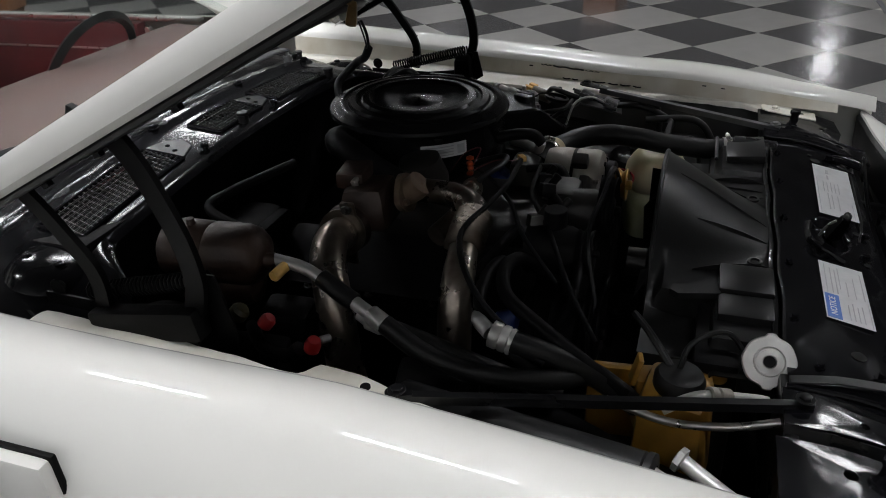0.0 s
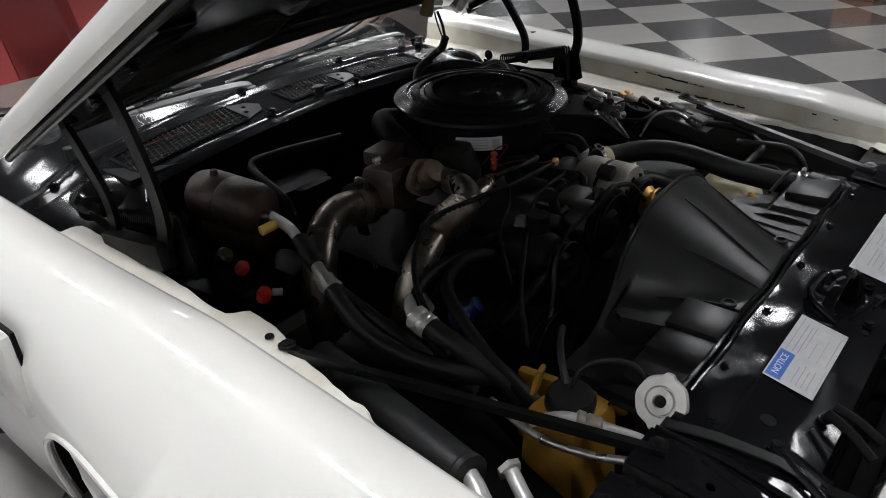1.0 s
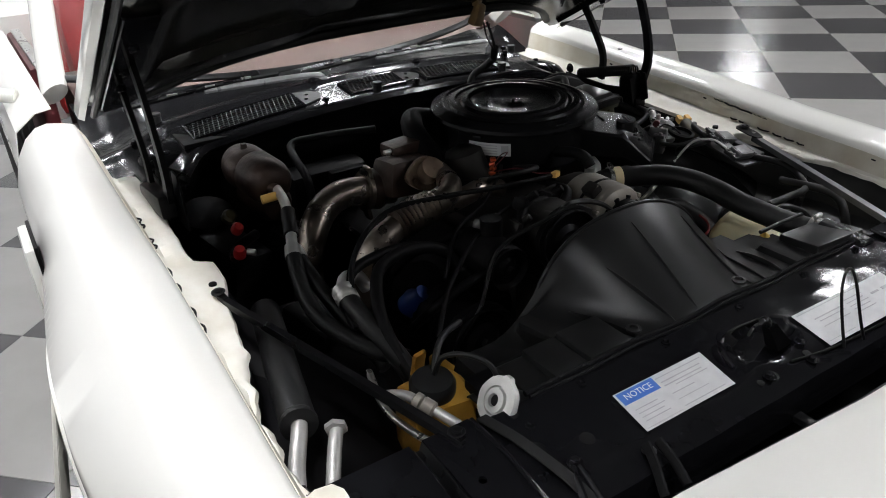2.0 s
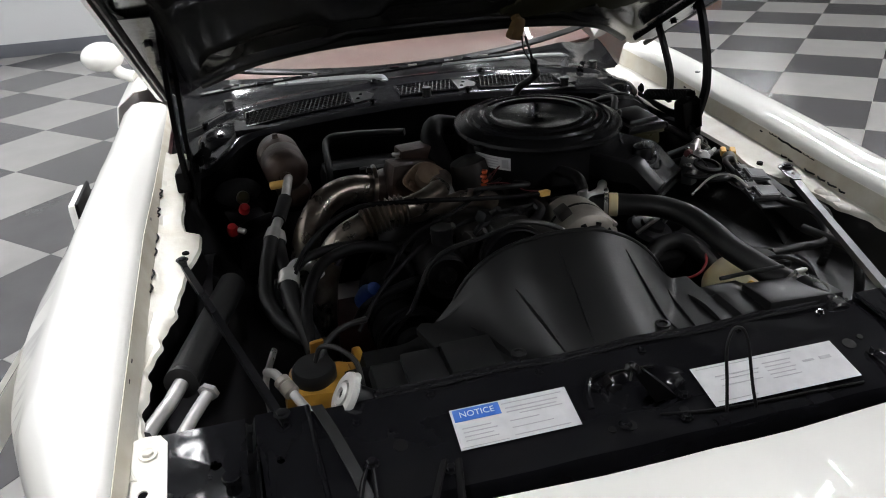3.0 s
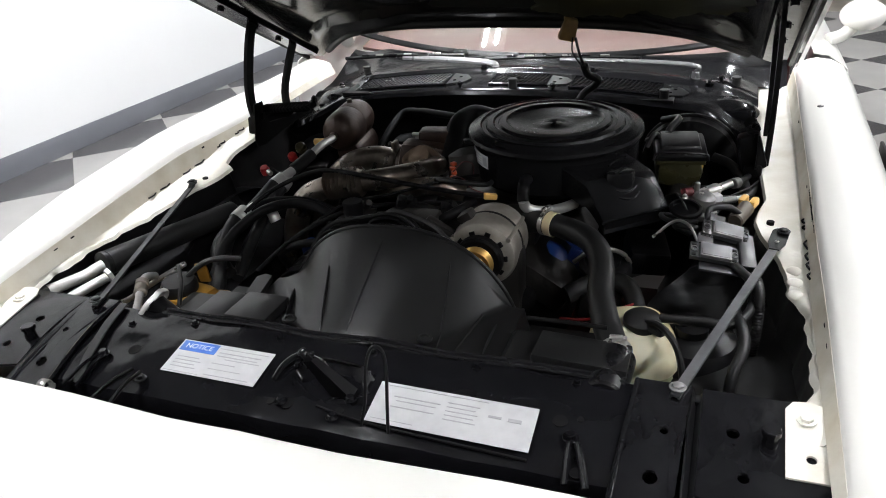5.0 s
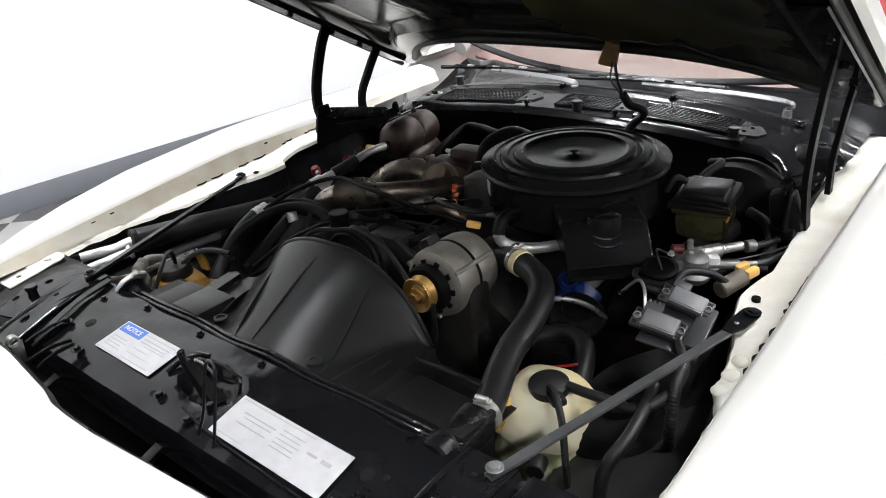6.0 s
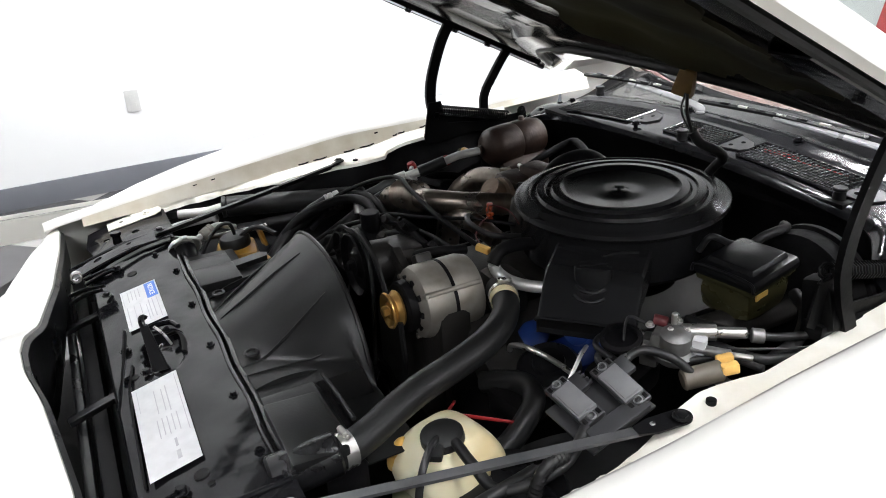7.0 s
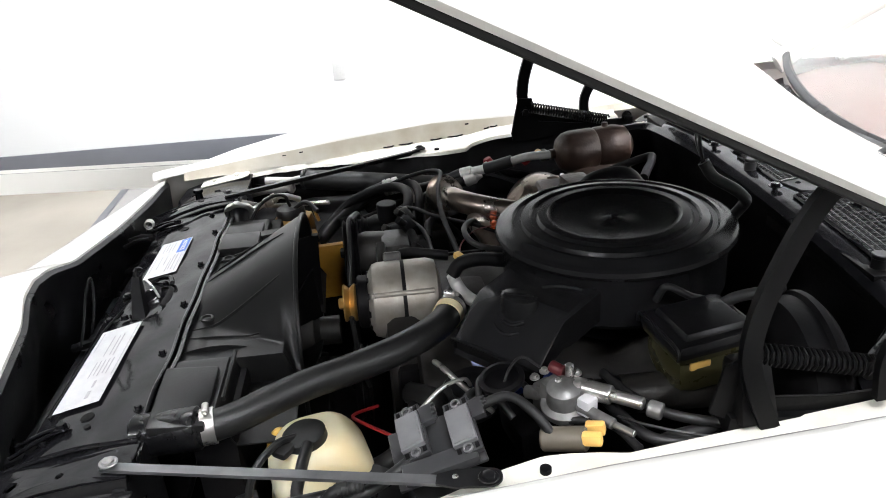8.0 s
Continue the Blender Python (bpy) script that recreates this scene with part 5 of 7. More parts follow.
def radiator_cap():
    o = Vector((-0.42, -0.221, 0.710))
    tilt = Matrix.Translation(o) @ Matrix.Rotation(radians(-54), 4, "Y") @ Matrix.Translation(-o)
    bm = B()
    cyl(bm, o - Vector((0, 0, 0.05)), o + Vector((0, 0, 0.006)), 0.024, n=24)
    bm.transform(tilt)
    box(bm, o + Vector((0.05, 0.01, -0.055)), (0.10, 0.06, 0.06), bevel=0.01)
    neck = solo("filler_neck", bm, SATIN, "black radiator filler neck with a bright pressure cap", "radiator cap")
    bm = B()
    n = 48
    prof = [(0.0375, 0.004), (0.0385, 0.008), (0.0365, 0.014), (0.0225, 0.0155), (0.021, 0.011), (0.019, 0.011), (0.0185, 0.0175), (0.010, 0.0195), (0.0085, 0.014), (0, 0.014)]
    rings = []
    for r, h in prof:
        ring = []
        for k in range(n):
            a = 2 * math.pi * k / n
            rr = r
            if r > 0.03:
                rr = r * (1 + 0.014 * math.cos(8 * a)) + (0.0035 if math.cos(2 * a) > 0.93 else 0)
            ring.append(bm.verts.new(o + Vector((rr * math.cos(a), rr * math.sin(a), h))) if r > 0 else None)
        rings.append(ring)
    centre = bm.verts.new(o + Vector((0, 0, 0.014)))
    for p, q in zip(rings, rings[1:]):
        for k in range(n):
            if q[0] is None:
                bm.faces.new((p[k], p[(k + 1) % n], centre))
            else:
                bm.faces.new((p[k], p[(k + 1) % n], q[(k + 1) % n], q[k]))
    bm.transform(tilt)
    cap = part("cap", bm, CAPMET, neck, "bright stamped radiator pressure cap", angle=30)
    bm = B()
    cyl(bm, o + Vector((0, 0, 0.0135)), o + Vector((0, 0, 0.0155)), 0.0085, n=18)
    bm.transform(tilt)
    part("rivet", bm, DEEPBLACK, cap)
    bm = B()
    tube(bm, [(-0.395, -0.19, 0.70), (-0.40, -0.165, 0.735), (-0.425, -0.135, 0.748), (-0.45, -0.108, 0.738), (-0.462, -0.098, 0.705)], 0.0045, n=8)
    part("overflow_tube", bm, RUBBER, neck)


radiator_cap()

# ---------------------------------------------------------------- bottles
def coolant_bottle():
    bm = B()
    box(bm, (-0.462, -0.098, 0.575), (0.13, 0.115, 0.20), rot=(0, 0, -8), bevel=0.022, taper=0.86)
    box(bm, (-0.412, -0.055, 0.595), (0.05, 0.05, 0.11), rot=(0, 0, 10), bevel=0.015)
    b = solo("coolant_bottle", bm, YELLOW, "yellowed plastic coolant bottle with a black cap", "coolant bottle")
    bm = B()
    lathe(bm, (-0.467, -0.098, 0.670), (0, -0.1, 1), [(0, 0), (0.035, 0), (0.038, 0.006), (0.038, 0.022), (0.033, 0.030), (0.01, 0.032), (0, 0.032)], 28)
    part("cap", bm, RUBBER, b, "black bottle cap")
    for p, r in (((-0.455, -0.035, 0.685), 12), ((-0.415, -0.055, 0.640), -16)):
        bm = B()
        box(bm, p, (0.026, 0.009, 0.05), rot=(14, 0, r), bevel=0.004)
        part("bracket", bm, YELLOW, b, "yellowed plastic lug")
    bm = B()
    box(bm, (-0.40, -0.155, 0.664), (0.045, 0.035, 0.03), bevel=0.012)
    part("spout", bm, YELLOW, b)
    bm = B()
    tube(bm, [(-0.455, -0.085, 0.70), (-0.43, -0.06, 0.722), (-0.40, -0.04, 0.728), (-0.36, -0.02, 0.722)], 0.006, n=8)
    part("breather", bm, RUBBER, b)
    bm = B()
    box(bm, (-0.375, 0.0, 0.55), (0.02, 0.10, 0.15), rot=(0, 0, 6), bevel=0.008)
    part("wing", bm, YELLOW, b)


coolant_bottle()


def bottle_rings(bm, levels, grow):
    """A squarish blown bottle round (0.455, 0.008): (height, share of the full girth) level by level."""
    rings = []
    for z, f in levels:
        ring = []
        for k in range(36):
            a = 2 * math.pi * k / 36
            c, q = math.cos(a), math.sin(a)
            r = (abs(c) ** 3.4 + abs(q) ** 3.4) ** (-1 / 3.4) * f
            x, y = (0.082 + grow) * r * c, (0.080 + grow) * r * q
            ring.append(bm.verts.new((0.455 + 0.970 * x - 0.242 * y, 0.008 + 0.242 * x + 0.970 * y, z)))
        rings.append(ring)
    for a, b in zip(rings, rings[1:]):
        for k in range(36):
            bm.faces.new((a[k], a[(k + 1) % 36], b[(k + 1) % 36], b[k]))
    bm.faces.new(rings[0])
    bm.faces.new(rings[-1])


def washer_bottle():
    bm = B()
    upper = [(0.590, 0.90), (0.602, 0.97), (0.618, 0.98), (0.636, 0.93), (0.655, 0.80), (0.668, 0.68), (0.676, 0.58), (0.679, 0.48)]
    lower = [(0.466, 0.98), (0.52, 1.0), (0.555, 1.02), (0.570, 0.99), (0.581, 0.91), (0.590, 0.895)]
    bottle_rings(bm, upper, 0.0)
    w = solo("washer_bottle", bm, CREAM, "milky plastic washer bottle with yellow staining", "washer bottle")
    bm = B()
    bottle_rings(bm, lower, 0.0)
    part("lower_half", bm, CREAMG, w, "cloudy greenish lower half")
    bm = B()
    t = bmesh.new()
    bmesh.ops.create_uvsphere(t, u_segments=16, v_segments=10, radius=1.0)
    for v in t.verts:
        v.co = Vector((v.co.x * 0.014, v.co.y * 0.017, v.co.z * 0.034))
    merge(bm, t, pose(0.415, -0.060, 0.634, -14, 14, 14))
    part("amber_streak", bm, STAIN, w, "amber stain running down the shoulder")
    bm = B()
    lathe(bm, (0.47, -0.006, 0.672), (0, -0.1, 1), [(0, 0), (0.031, 0), (0.034, 0.006), (0.033, 0.018), (0.027, 0.023), (0, 0.024)], 28)
    box(bm, (0.497, -0.032, 0.686), (0.04, 0.025, 0.012), rot=(0, 0, -35), bevel=0.005)
    part("cap", bm, RUBBER, w, "black push-on cap")
    bm = B()
    tube(bm, [(0.478, -0.02, 0.69), (0.505, -0.045, 0.70), (0.535, -0.075, 0.68), (0.55, -0.09, 0.62), (0.56, -0.09, 0.5)], 0.006, n=8)
    part("pump_hose", bm, RUBBER, w)
    bm = B()
    cyl(bm, (0.50, -0.085, 0.60), (0.51, -0.115, 0.60), 0.015, n=14)
    part("pump", bm, RUBBER, w)


washer_bottle()

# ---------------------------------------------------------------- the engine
# block kept near-black, standing for the shade under the hood
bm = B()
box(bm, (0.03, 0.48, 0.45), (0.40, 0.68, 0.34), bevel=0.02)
engine = solo("engine_block", bm, DEEPBLACK, "engine in shade-darkened black with traces of blue paint", "engine")
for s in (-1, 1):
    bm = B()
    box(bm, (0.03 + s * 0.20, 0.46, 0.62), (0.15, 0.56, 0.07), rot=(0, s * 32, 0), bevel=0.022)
    vc = part("valve_cover", bm, DEEPBLACK if s < 0 else GRIME, engine, "dull black valve cover")
    for k in range(4):
        bm = B()
        bolt_head(bm, (0.03 + s * 0.27, 0.24 + 0.14 * k, 0.60), 0.007, 0.006, axis=(s * 0.5, 0, 0.85))
        part("bolt", bm, GRIME, vc)
bm = B()
box(bm, (0.04, 0.42, 0.66), (0.26, 0.44, 0.08), bevel=0.02)
box(bm, (0.16, 0.55, 0.71), (0.16, 0.18, 0.08), bevel=0.02)
part("intake_manifold", bm, GRIME, engine, "oily dark intake manifold")
bm = B()
box(bm, (0.04, 0.16, 0.58), (0.34, 0.07, 0.30), bevel=0.02)
part("timing_cover", bm, GRIME, engine)
bm = B()
lathe(bm, (0.205, 0.305, 0.575), (0.15, -0.1, 1), [(0, 0), (0.07, 0), (0.075, 0.02), (0.072, 0.05), (0.055, 0.075), (0.03, 0.088), (0, 0.092)], 30)
box(bm, (0.285, 0.36, 0.60), (0.09, 0.16, 0.05), rot=(0, 28, 0), bevel=0.018)
part("fuel_pump", bm, BLUE, engine, "blue painted housing")
for px, py, pz, r in ((0.27, 0.40, 0.62, 0.03), (-0.33, 0.22, 0.62, 0.026)):
    bm = B()
    lathe(bm, (px, py, pz), (0.3, -0.6, 0.8), [(0, 0), (r, 0), (r, 0.03), (r * 0.6, 0.045), (r * 0.6, 0.06), (0, 0.06)], 20)
    part("core_fitting", bm, BLUE, engine)


def pulley(o, r, name, material, depth=0.03, label=""):
    bm = B()
    o = Vector(o)
    lathe(bm, o, (0, 1, 0), [(0, 0.004), (r * 0.35, 0.002), (r * 0.5, 0.012), (r * 0.82, 0.012), (r * 0.95, 0), (r, 0.002), (r * 0.88, depth * 0.33), (r * 0.88, depth * 0.45), (r, depth * 0.55), (r, depth * 0.62), (r * 0.88, depth * 0.8), (r, depth), (r * 0.9, depth), (0, depth)], 36)
    p = part(name, bm, material, engine, label)
    bm = B()
    bolt_head(bm, o + Vector((0, 0.004, 0)), r * 0.16, 0.012, axis=(0, -1, 0))
    part("bolt", bm, material, p)
    return p


def alternator():
    o = Vector((0.135, 0.10, 0.722))
    R = 0.072
    bm = B()
    lathe(bm, o, (0, 1, 0), [(0.02, 0.0), (R * 0.72, 0.0), (R * 0.95, 0.010), (R, 0.02), (R, 0.062), (R * 0.985, 0.064), (R * 0.985, 0.069), (R, 0.071), (R, 0.112), (R * 0.93, 0.128), (R * 0.6, 0.135), (0, 0.135)], 48)
    a = solo("alternator", bm, ALU, "cast aluminium alternator with a gold zinc pulley", "alternator")
    bm = B()
    lathe(bm, o + Vector((0, 0.0635, 0)), (0, 1, 0), [(R * 0.99, 0), (R * 1.003, 0), (R * 1.003, 0.007), (R * 0.99, 0.007)], 48)
    part("seam_band", bm, DEEPBLACK, a)
    for k in range(10):
        an = 2 * math.pi * k / 10
        bm = B()
        box(bm, o + Vector((R * 0.62 * math.cos(an), 0.001, R * 0.62 * math.sin(an))), (0.012, 0.006, 0.024), rot=(0, -math.degrees(an) + 90, 0), bevel=0.002)
        part("vent_slot", bm, DEEPBLACK, a)
    for k in range(3):
        an = 2 * math.pi * k / 3 + 0.6
        c = o + Vector((R * 0.965 * math.cos(an), 0, R * 0.965 * math.sin(an)))
        bm = B()
        cyl(bm, c + Vector((0, 0.012, 0)), c + Vector((0, 0.122, 0)), 0.0055, n=10)
        bolt_head(bm, c + Vector((0, 0.012, 0)), 0.006, 0.006, axis=(0, -1, 0), washer=False)
        part("through_bolt", bm, ALU, a)
    bm = B()
    box(bm, o + Vector((-0.04, 0.05, 0.062)), (0.03, 0.035, 0.03), rot=(0, -30, 0), bevel=0.006)
    box(bm, o + Vector((-0.085, 0.03, 0.03)), (0.10, 0.02, 0.035), rot=(0, 30, 0), bevel=0.008)
    part("bracket", bm, GRIME, a)
    bm = B()
    lathe(bm, o + Vector((0, -0.022, 0)), (0, 1, 0), [(0.01, 0), (0.045, 0), (0.05, 0.004), (0.05, 0.02), (0.02, 0.022)], 30)
    part("cooling_fan", bm, DEEPBLACK, a)
    bm = B()
    lathe(bm, o + Vector((0, -0.048, 0)), (0, 1, 0), [(0, 0.006), (0.012, 0.004), (0.020, 0.010), (0.030, 0.004), (0.034, 0.0), (0.036, 0.003), (0.028, 0.012), (0.036, 0.021), (0.034, 0.025), (0, 0.025)], 36)
    pl = part("pulley", bm, GOLD, a, "gold zinc alternator pulley")
    bm = B()
    bolt_head(bm, o + Vector((0, -0.044, 0)), 0.011, 0.012, axis=(0, -1, 0))
    part("nut", bm, GOLD, pl)
    bm = B()
    tube(bm, [o + Vector((-0.03, -0.035, 0.02)), o + Vector((-0.09, -0.03, 0.075)), o + Vector((-0.17, -0.03, 0.10)), o + Vector((-0.20, -0.02, 0.07))], 0.006, n=6, flat=0.7)
    tube(bm, [o + Vector((0.03, -0.035, -0.015)), o + Vector((0.02, -0.03, -0.12)), o + Vector((-0.04, -0.02, -0.22))], 0.006, n=6, flat=0.7)
    part("belt", bm, RUBBER, a, "black drive belt")


alternator()
pulley((-0.045, 0.055, 0.745), 0.068, "pump_pulley", DEEPBLACK, label="black stamped water pump pulley")
pulley((-0.26, 0.045, 0.60), 0.075, "compressor_pulley", DEEPBLACK, label="black compressor pulley")
pulley((-0.18, 0.075, 0.72), 0.045, "steering_pump_pulley", DEEPBLACK, label="black power steering pulley")
pulley((0.02, 0.05, 0.46), 0.085, "crank_pulley", DEEPBLACK, label="black crank pulley")
bm = B()
cyl(bm, (-0.27, 0.08, 0.60), (-0.27, 0.30, 0.61), 0.065, n=28, bevel=0.008)
for k in range(5):
    lathe(bm, (-0.27, 0.12 + k * 0.03, 0.602), (0, 1, 0), [(0.064, 0), (0.070, 0.002), (0.070, 0.010), (0.064, 0.012)], 28)
part("air_compressor", bm, DEEPBLACK, engine, "black air conditioning compressor")
bm = B()
lathe(bm, (-0.045, 0.08, 0.735), (0, 1, 0), [(0, 0), (0.045, 0), (0.05, 0.02), (0.045, 0.09), (0.02, 0.10), (0, 0.10)], 28)
box(bm, (-0.02, 0.16, 0.765), (0.09, 0.06, 0.035), bevel=0.012)
part("water_pump", bm, GRIME, engine, "oily grey water pump housing")
bm = B()
lathe(bm, (-0.18, 0.10, 0.72), (0, 1, 0), [(0, 0), (0.04, 0), (0.048, 0.02), (0.048, 0.10), (0, 0.11)], 24)
cyl(bm, (-0.17, 0.15, 0.75), (-0.17, 0.15, 0.80), 0.022, n=18)
part("steering_pump", bm, DEEPBLACK, engine, "black power steering pump")
bm = B()
tube(bm, [(-0.26, 0.06, 0.676), (-0.20, 0.085, 0.765), (-0.10, 0.075, 0.80), (-0.03, 0.07, 0.812), (0.02, 0.07, 0.76), (0.03, 0.06, 0.62), (-0.02, 0.06, 0.5), (-0.2, 0.055, 0.53), (-0.33, 0.055, 0.58), (-0.26, 0.06, 0.676)], 0.007, n=6, flat=0.6)
part("belt", bm, RUBBER, engine, "black drive belt")


def air_cleaner():
    cx, cy = 0.194, 0.55
    bm = B()
    lathe(bm, (cx, cy, 0.745), (0, -0.03, 1), [(0.10, 0), (0.19, 0.01), (0.198, 0.02), (0.198, 0.102), (0.20, 0.109)], 64)
    a = solo("air_cleaner", bm, AIRC, "round black air cleaner with a flat snorkel", "air cleaner")
    bm = B()
    lathe(bm, (cx - 0.003, cy, 0.866), (0, -0.03, 1), [(0.198, -0.018), (0.209, -0.016), (0.2125, -0.009), (0.210, -0.002), (0.202, 0.002), (0.196, 0.003), (0.190, 0.008), (0.181, 0.010), (0.177, 0.006), (0.168, 0.006), (0.164, 0.012), (0.150, 0.014),
                                            (0.146, 0.010), (0.138, 0.010), (0.133, 0.015), (0.118, 0.016), (0.112, 0.010), (0.104, 0.008), (0.06, 0.002), (0.025, 0.000), (0.016, 0.004), (0, 0.005)], 80)
    lid = part("lid", bm, AIRC, a, "ringed black lid with a shallow dish")
    bm = B()
    cyl(bm, (cx - 0.005, cy, 0.867), (cx - 0.005, cy - 0.001, 0.877), 0.004, n=12)
    box(bm, (cx - 0.005, cy, 0.876), (0.018, 0.004, 0.006), rot=(0, 0, 40), bevel=0.002)
    part("wing_nut", bm, AIRC, lid)
    # snorkel: a tapering rectangular duct towards the front corner
    d = Vector((0.66, -0.75, 0)).normalized()
    sd = Vector((-d.y, d.x, 0))
    p0 = Vector((cx, cy, 0)) + d * 0.10
    LEN = 0.248

    def ridge(f):
        return 0.838 - 0.024 * f - 0.054 * max(0.0, (f - 0.74) / 0.26) ** 0.9

    rows = []
    for k in range(15):
        f = k / 14
        p = p0 + d * (LEN * f)
        w = 0.088 - 0.006 * f
        zt = ridge(f)
        zb = zt - 0.058 + 0.030 * smooth_step(0.6, 1.0, f)
        rows.append([p - sd * w + Vector((0, 0, zb)), p - sd * w + Vector((0, 0, zt - 0.005)), p - sd * (w - 0.005) + Vector((0, 0, zt)), p + Vector((0, 0, zt + 0.002)), p + sd * (w - 0.005) + Vector((0, 0, zt)),
                     p + sd * w + Vector((0, 0, zt - 0.005)), p + sd * w + Vector((0, 0, zb)), p - sd * w + Vector((0, 0, zb))])
    bm = B()
    sheet(bm, rows, 0.002)
    sn = part("snorkel", bm, AIRC, a, "flat black intake snorkel")
    bm = B()
    bm.faces.new([bm.verts.new(Vector(q) - d * 0.006) for q in rows[-1][:-1]])
    part("mouth", bm, DEEPBLACK, sn, "dark open mouth of the snorkel")
    # folded lip round the front edge
    bm = B()
    tube(bm, [Vector(rows[-1][1]), Vector(rows[-1][2]), Vector(rows[-1][3]), Vector(rows[-1][4]), Vector(rows[-1][5])], 0.0035, n=8, steps=4)
    part("front_lip", bm, AIRC, sn)
    # oval raised boss with a slot on the top
    bm = B()
    t = bmesh.new()
    lathe(t, (0, 0, 0), (0, 0, 1), [(0.034, -0.022), (0.033, 0.010), (0.031, 0.0135), (0.026, 0.015), (0, 0.0155)], 36)
    for v in t.verts:
        v.co.y *= 0.72
    merge(bm, t, Matrix.Translation(p0 + d * (LEN * 0.72) + Vector((0, 0, ridge(0.72)))) @ Matrix.Rotation(math.atan2(sd.y, sd.x), 4, "Z"))
    part("oval_boss", bm, AIRC, sn, "oval raised boss")
    bm = B()
    box(bm, p0 + d * (LEN * 0.72) + Vector((0, 0, ridge(0.72) + 0.0155)), (0.046, 0.004, 0.002), rot=(0, 0, math.degrees(math.atan2(sd.y, sd.x)) + 25), bevel=0.0008)
    part("slot", bm, DEEPBLACK, sn)
    # three pressed arcs and a curved stiffening bead on the slope
    for k in range(3):
        f = 0.76 + 0.05 * k
        bm = B()
        arc = []
        for q in range(9):
            an = (q - 4) / 4
            ff = f + 0.03 * (1 - an * an)
            arc.append(p0 + d * (LEN * ff) + sd * (0.026 * an) + Vector((0, 0, ridge(ff) + 0.0025)))
        tube(bm, arc, 0.0032, n=6, steps=2)
        part("pressed_bead", bm, AIRC, sn)
    bm = B()
    arc = []
    for q in range(9):
        an = q / 8
        ff = 0.40 + 0.10 * (1 - an) ** 2
        arc.append(p0 + d * (LEN * ff) + sd * (0.005 + 0.06 * an) + Vector((0, 0, ridge(ff) + 0.002)))
    tube(bm, arc, 0.0028, n=6, steps=2)
    part("pressed_bead", bm, AIRC, sn)
    # barcode sticker on the drum, to the passenger's front
    rows = []
    for k in range(9):
        an = radians(200 + 30 * k / 8)
        rows.append([(cx + 0.2002 * math.cos(an), cy + 0.2002 * math.sin(an), z) for z in (0.797, 0.828)])
    bm = B()
    sheet(bm, rows, 0.0004)
    st = part("sticker", bm, PAPER, a, "white barcode sticker")
    for k in range(4):
        rows = []
        for q in range(6):
            an = radians(203 + 18 * q / 5)
            zz = 0.8225 - 0.0065 * k
            rows.append([(cx + 0.2012 * math.cos(an), cy + 0.2012 * math.sin(an), z) for z in (zz - 0.0015, zz + 0.0008)])
        bm = B()
        sheet(bm, rows, 0.0003)
        part("print_line", bm, PRINT, st)
    bm = B()
    rows = []
    for q in range(4):
        an = radians(223.5 + 5 * q / 3)
        rows.append([(cx + 0.2012 * math.cos(an), cy + 0.2012 * math.sin(an), z) for z in (0.802, 0.823)])
    sheet(bm, rows, 0.0003)
    part("code_block", bm, PRINT, st)
    bm = B()
    box(bm, (cx - 0.18, cy - 0.10, 0.848), (0.05, 0.02, 0.012), rot=(0, 0, 40), bevel=0.003)
    part("lid_clip", bm, AIRC, a)
    bm = B()
    lathe(bm, (cx, cy, 0.69), (0, 0, 1), [(0.12, 0), (0.12, 0.06), (0.19, 0.07)], 40)
    part("base", bm, DEEPBLACK, a)


air_cleaner()


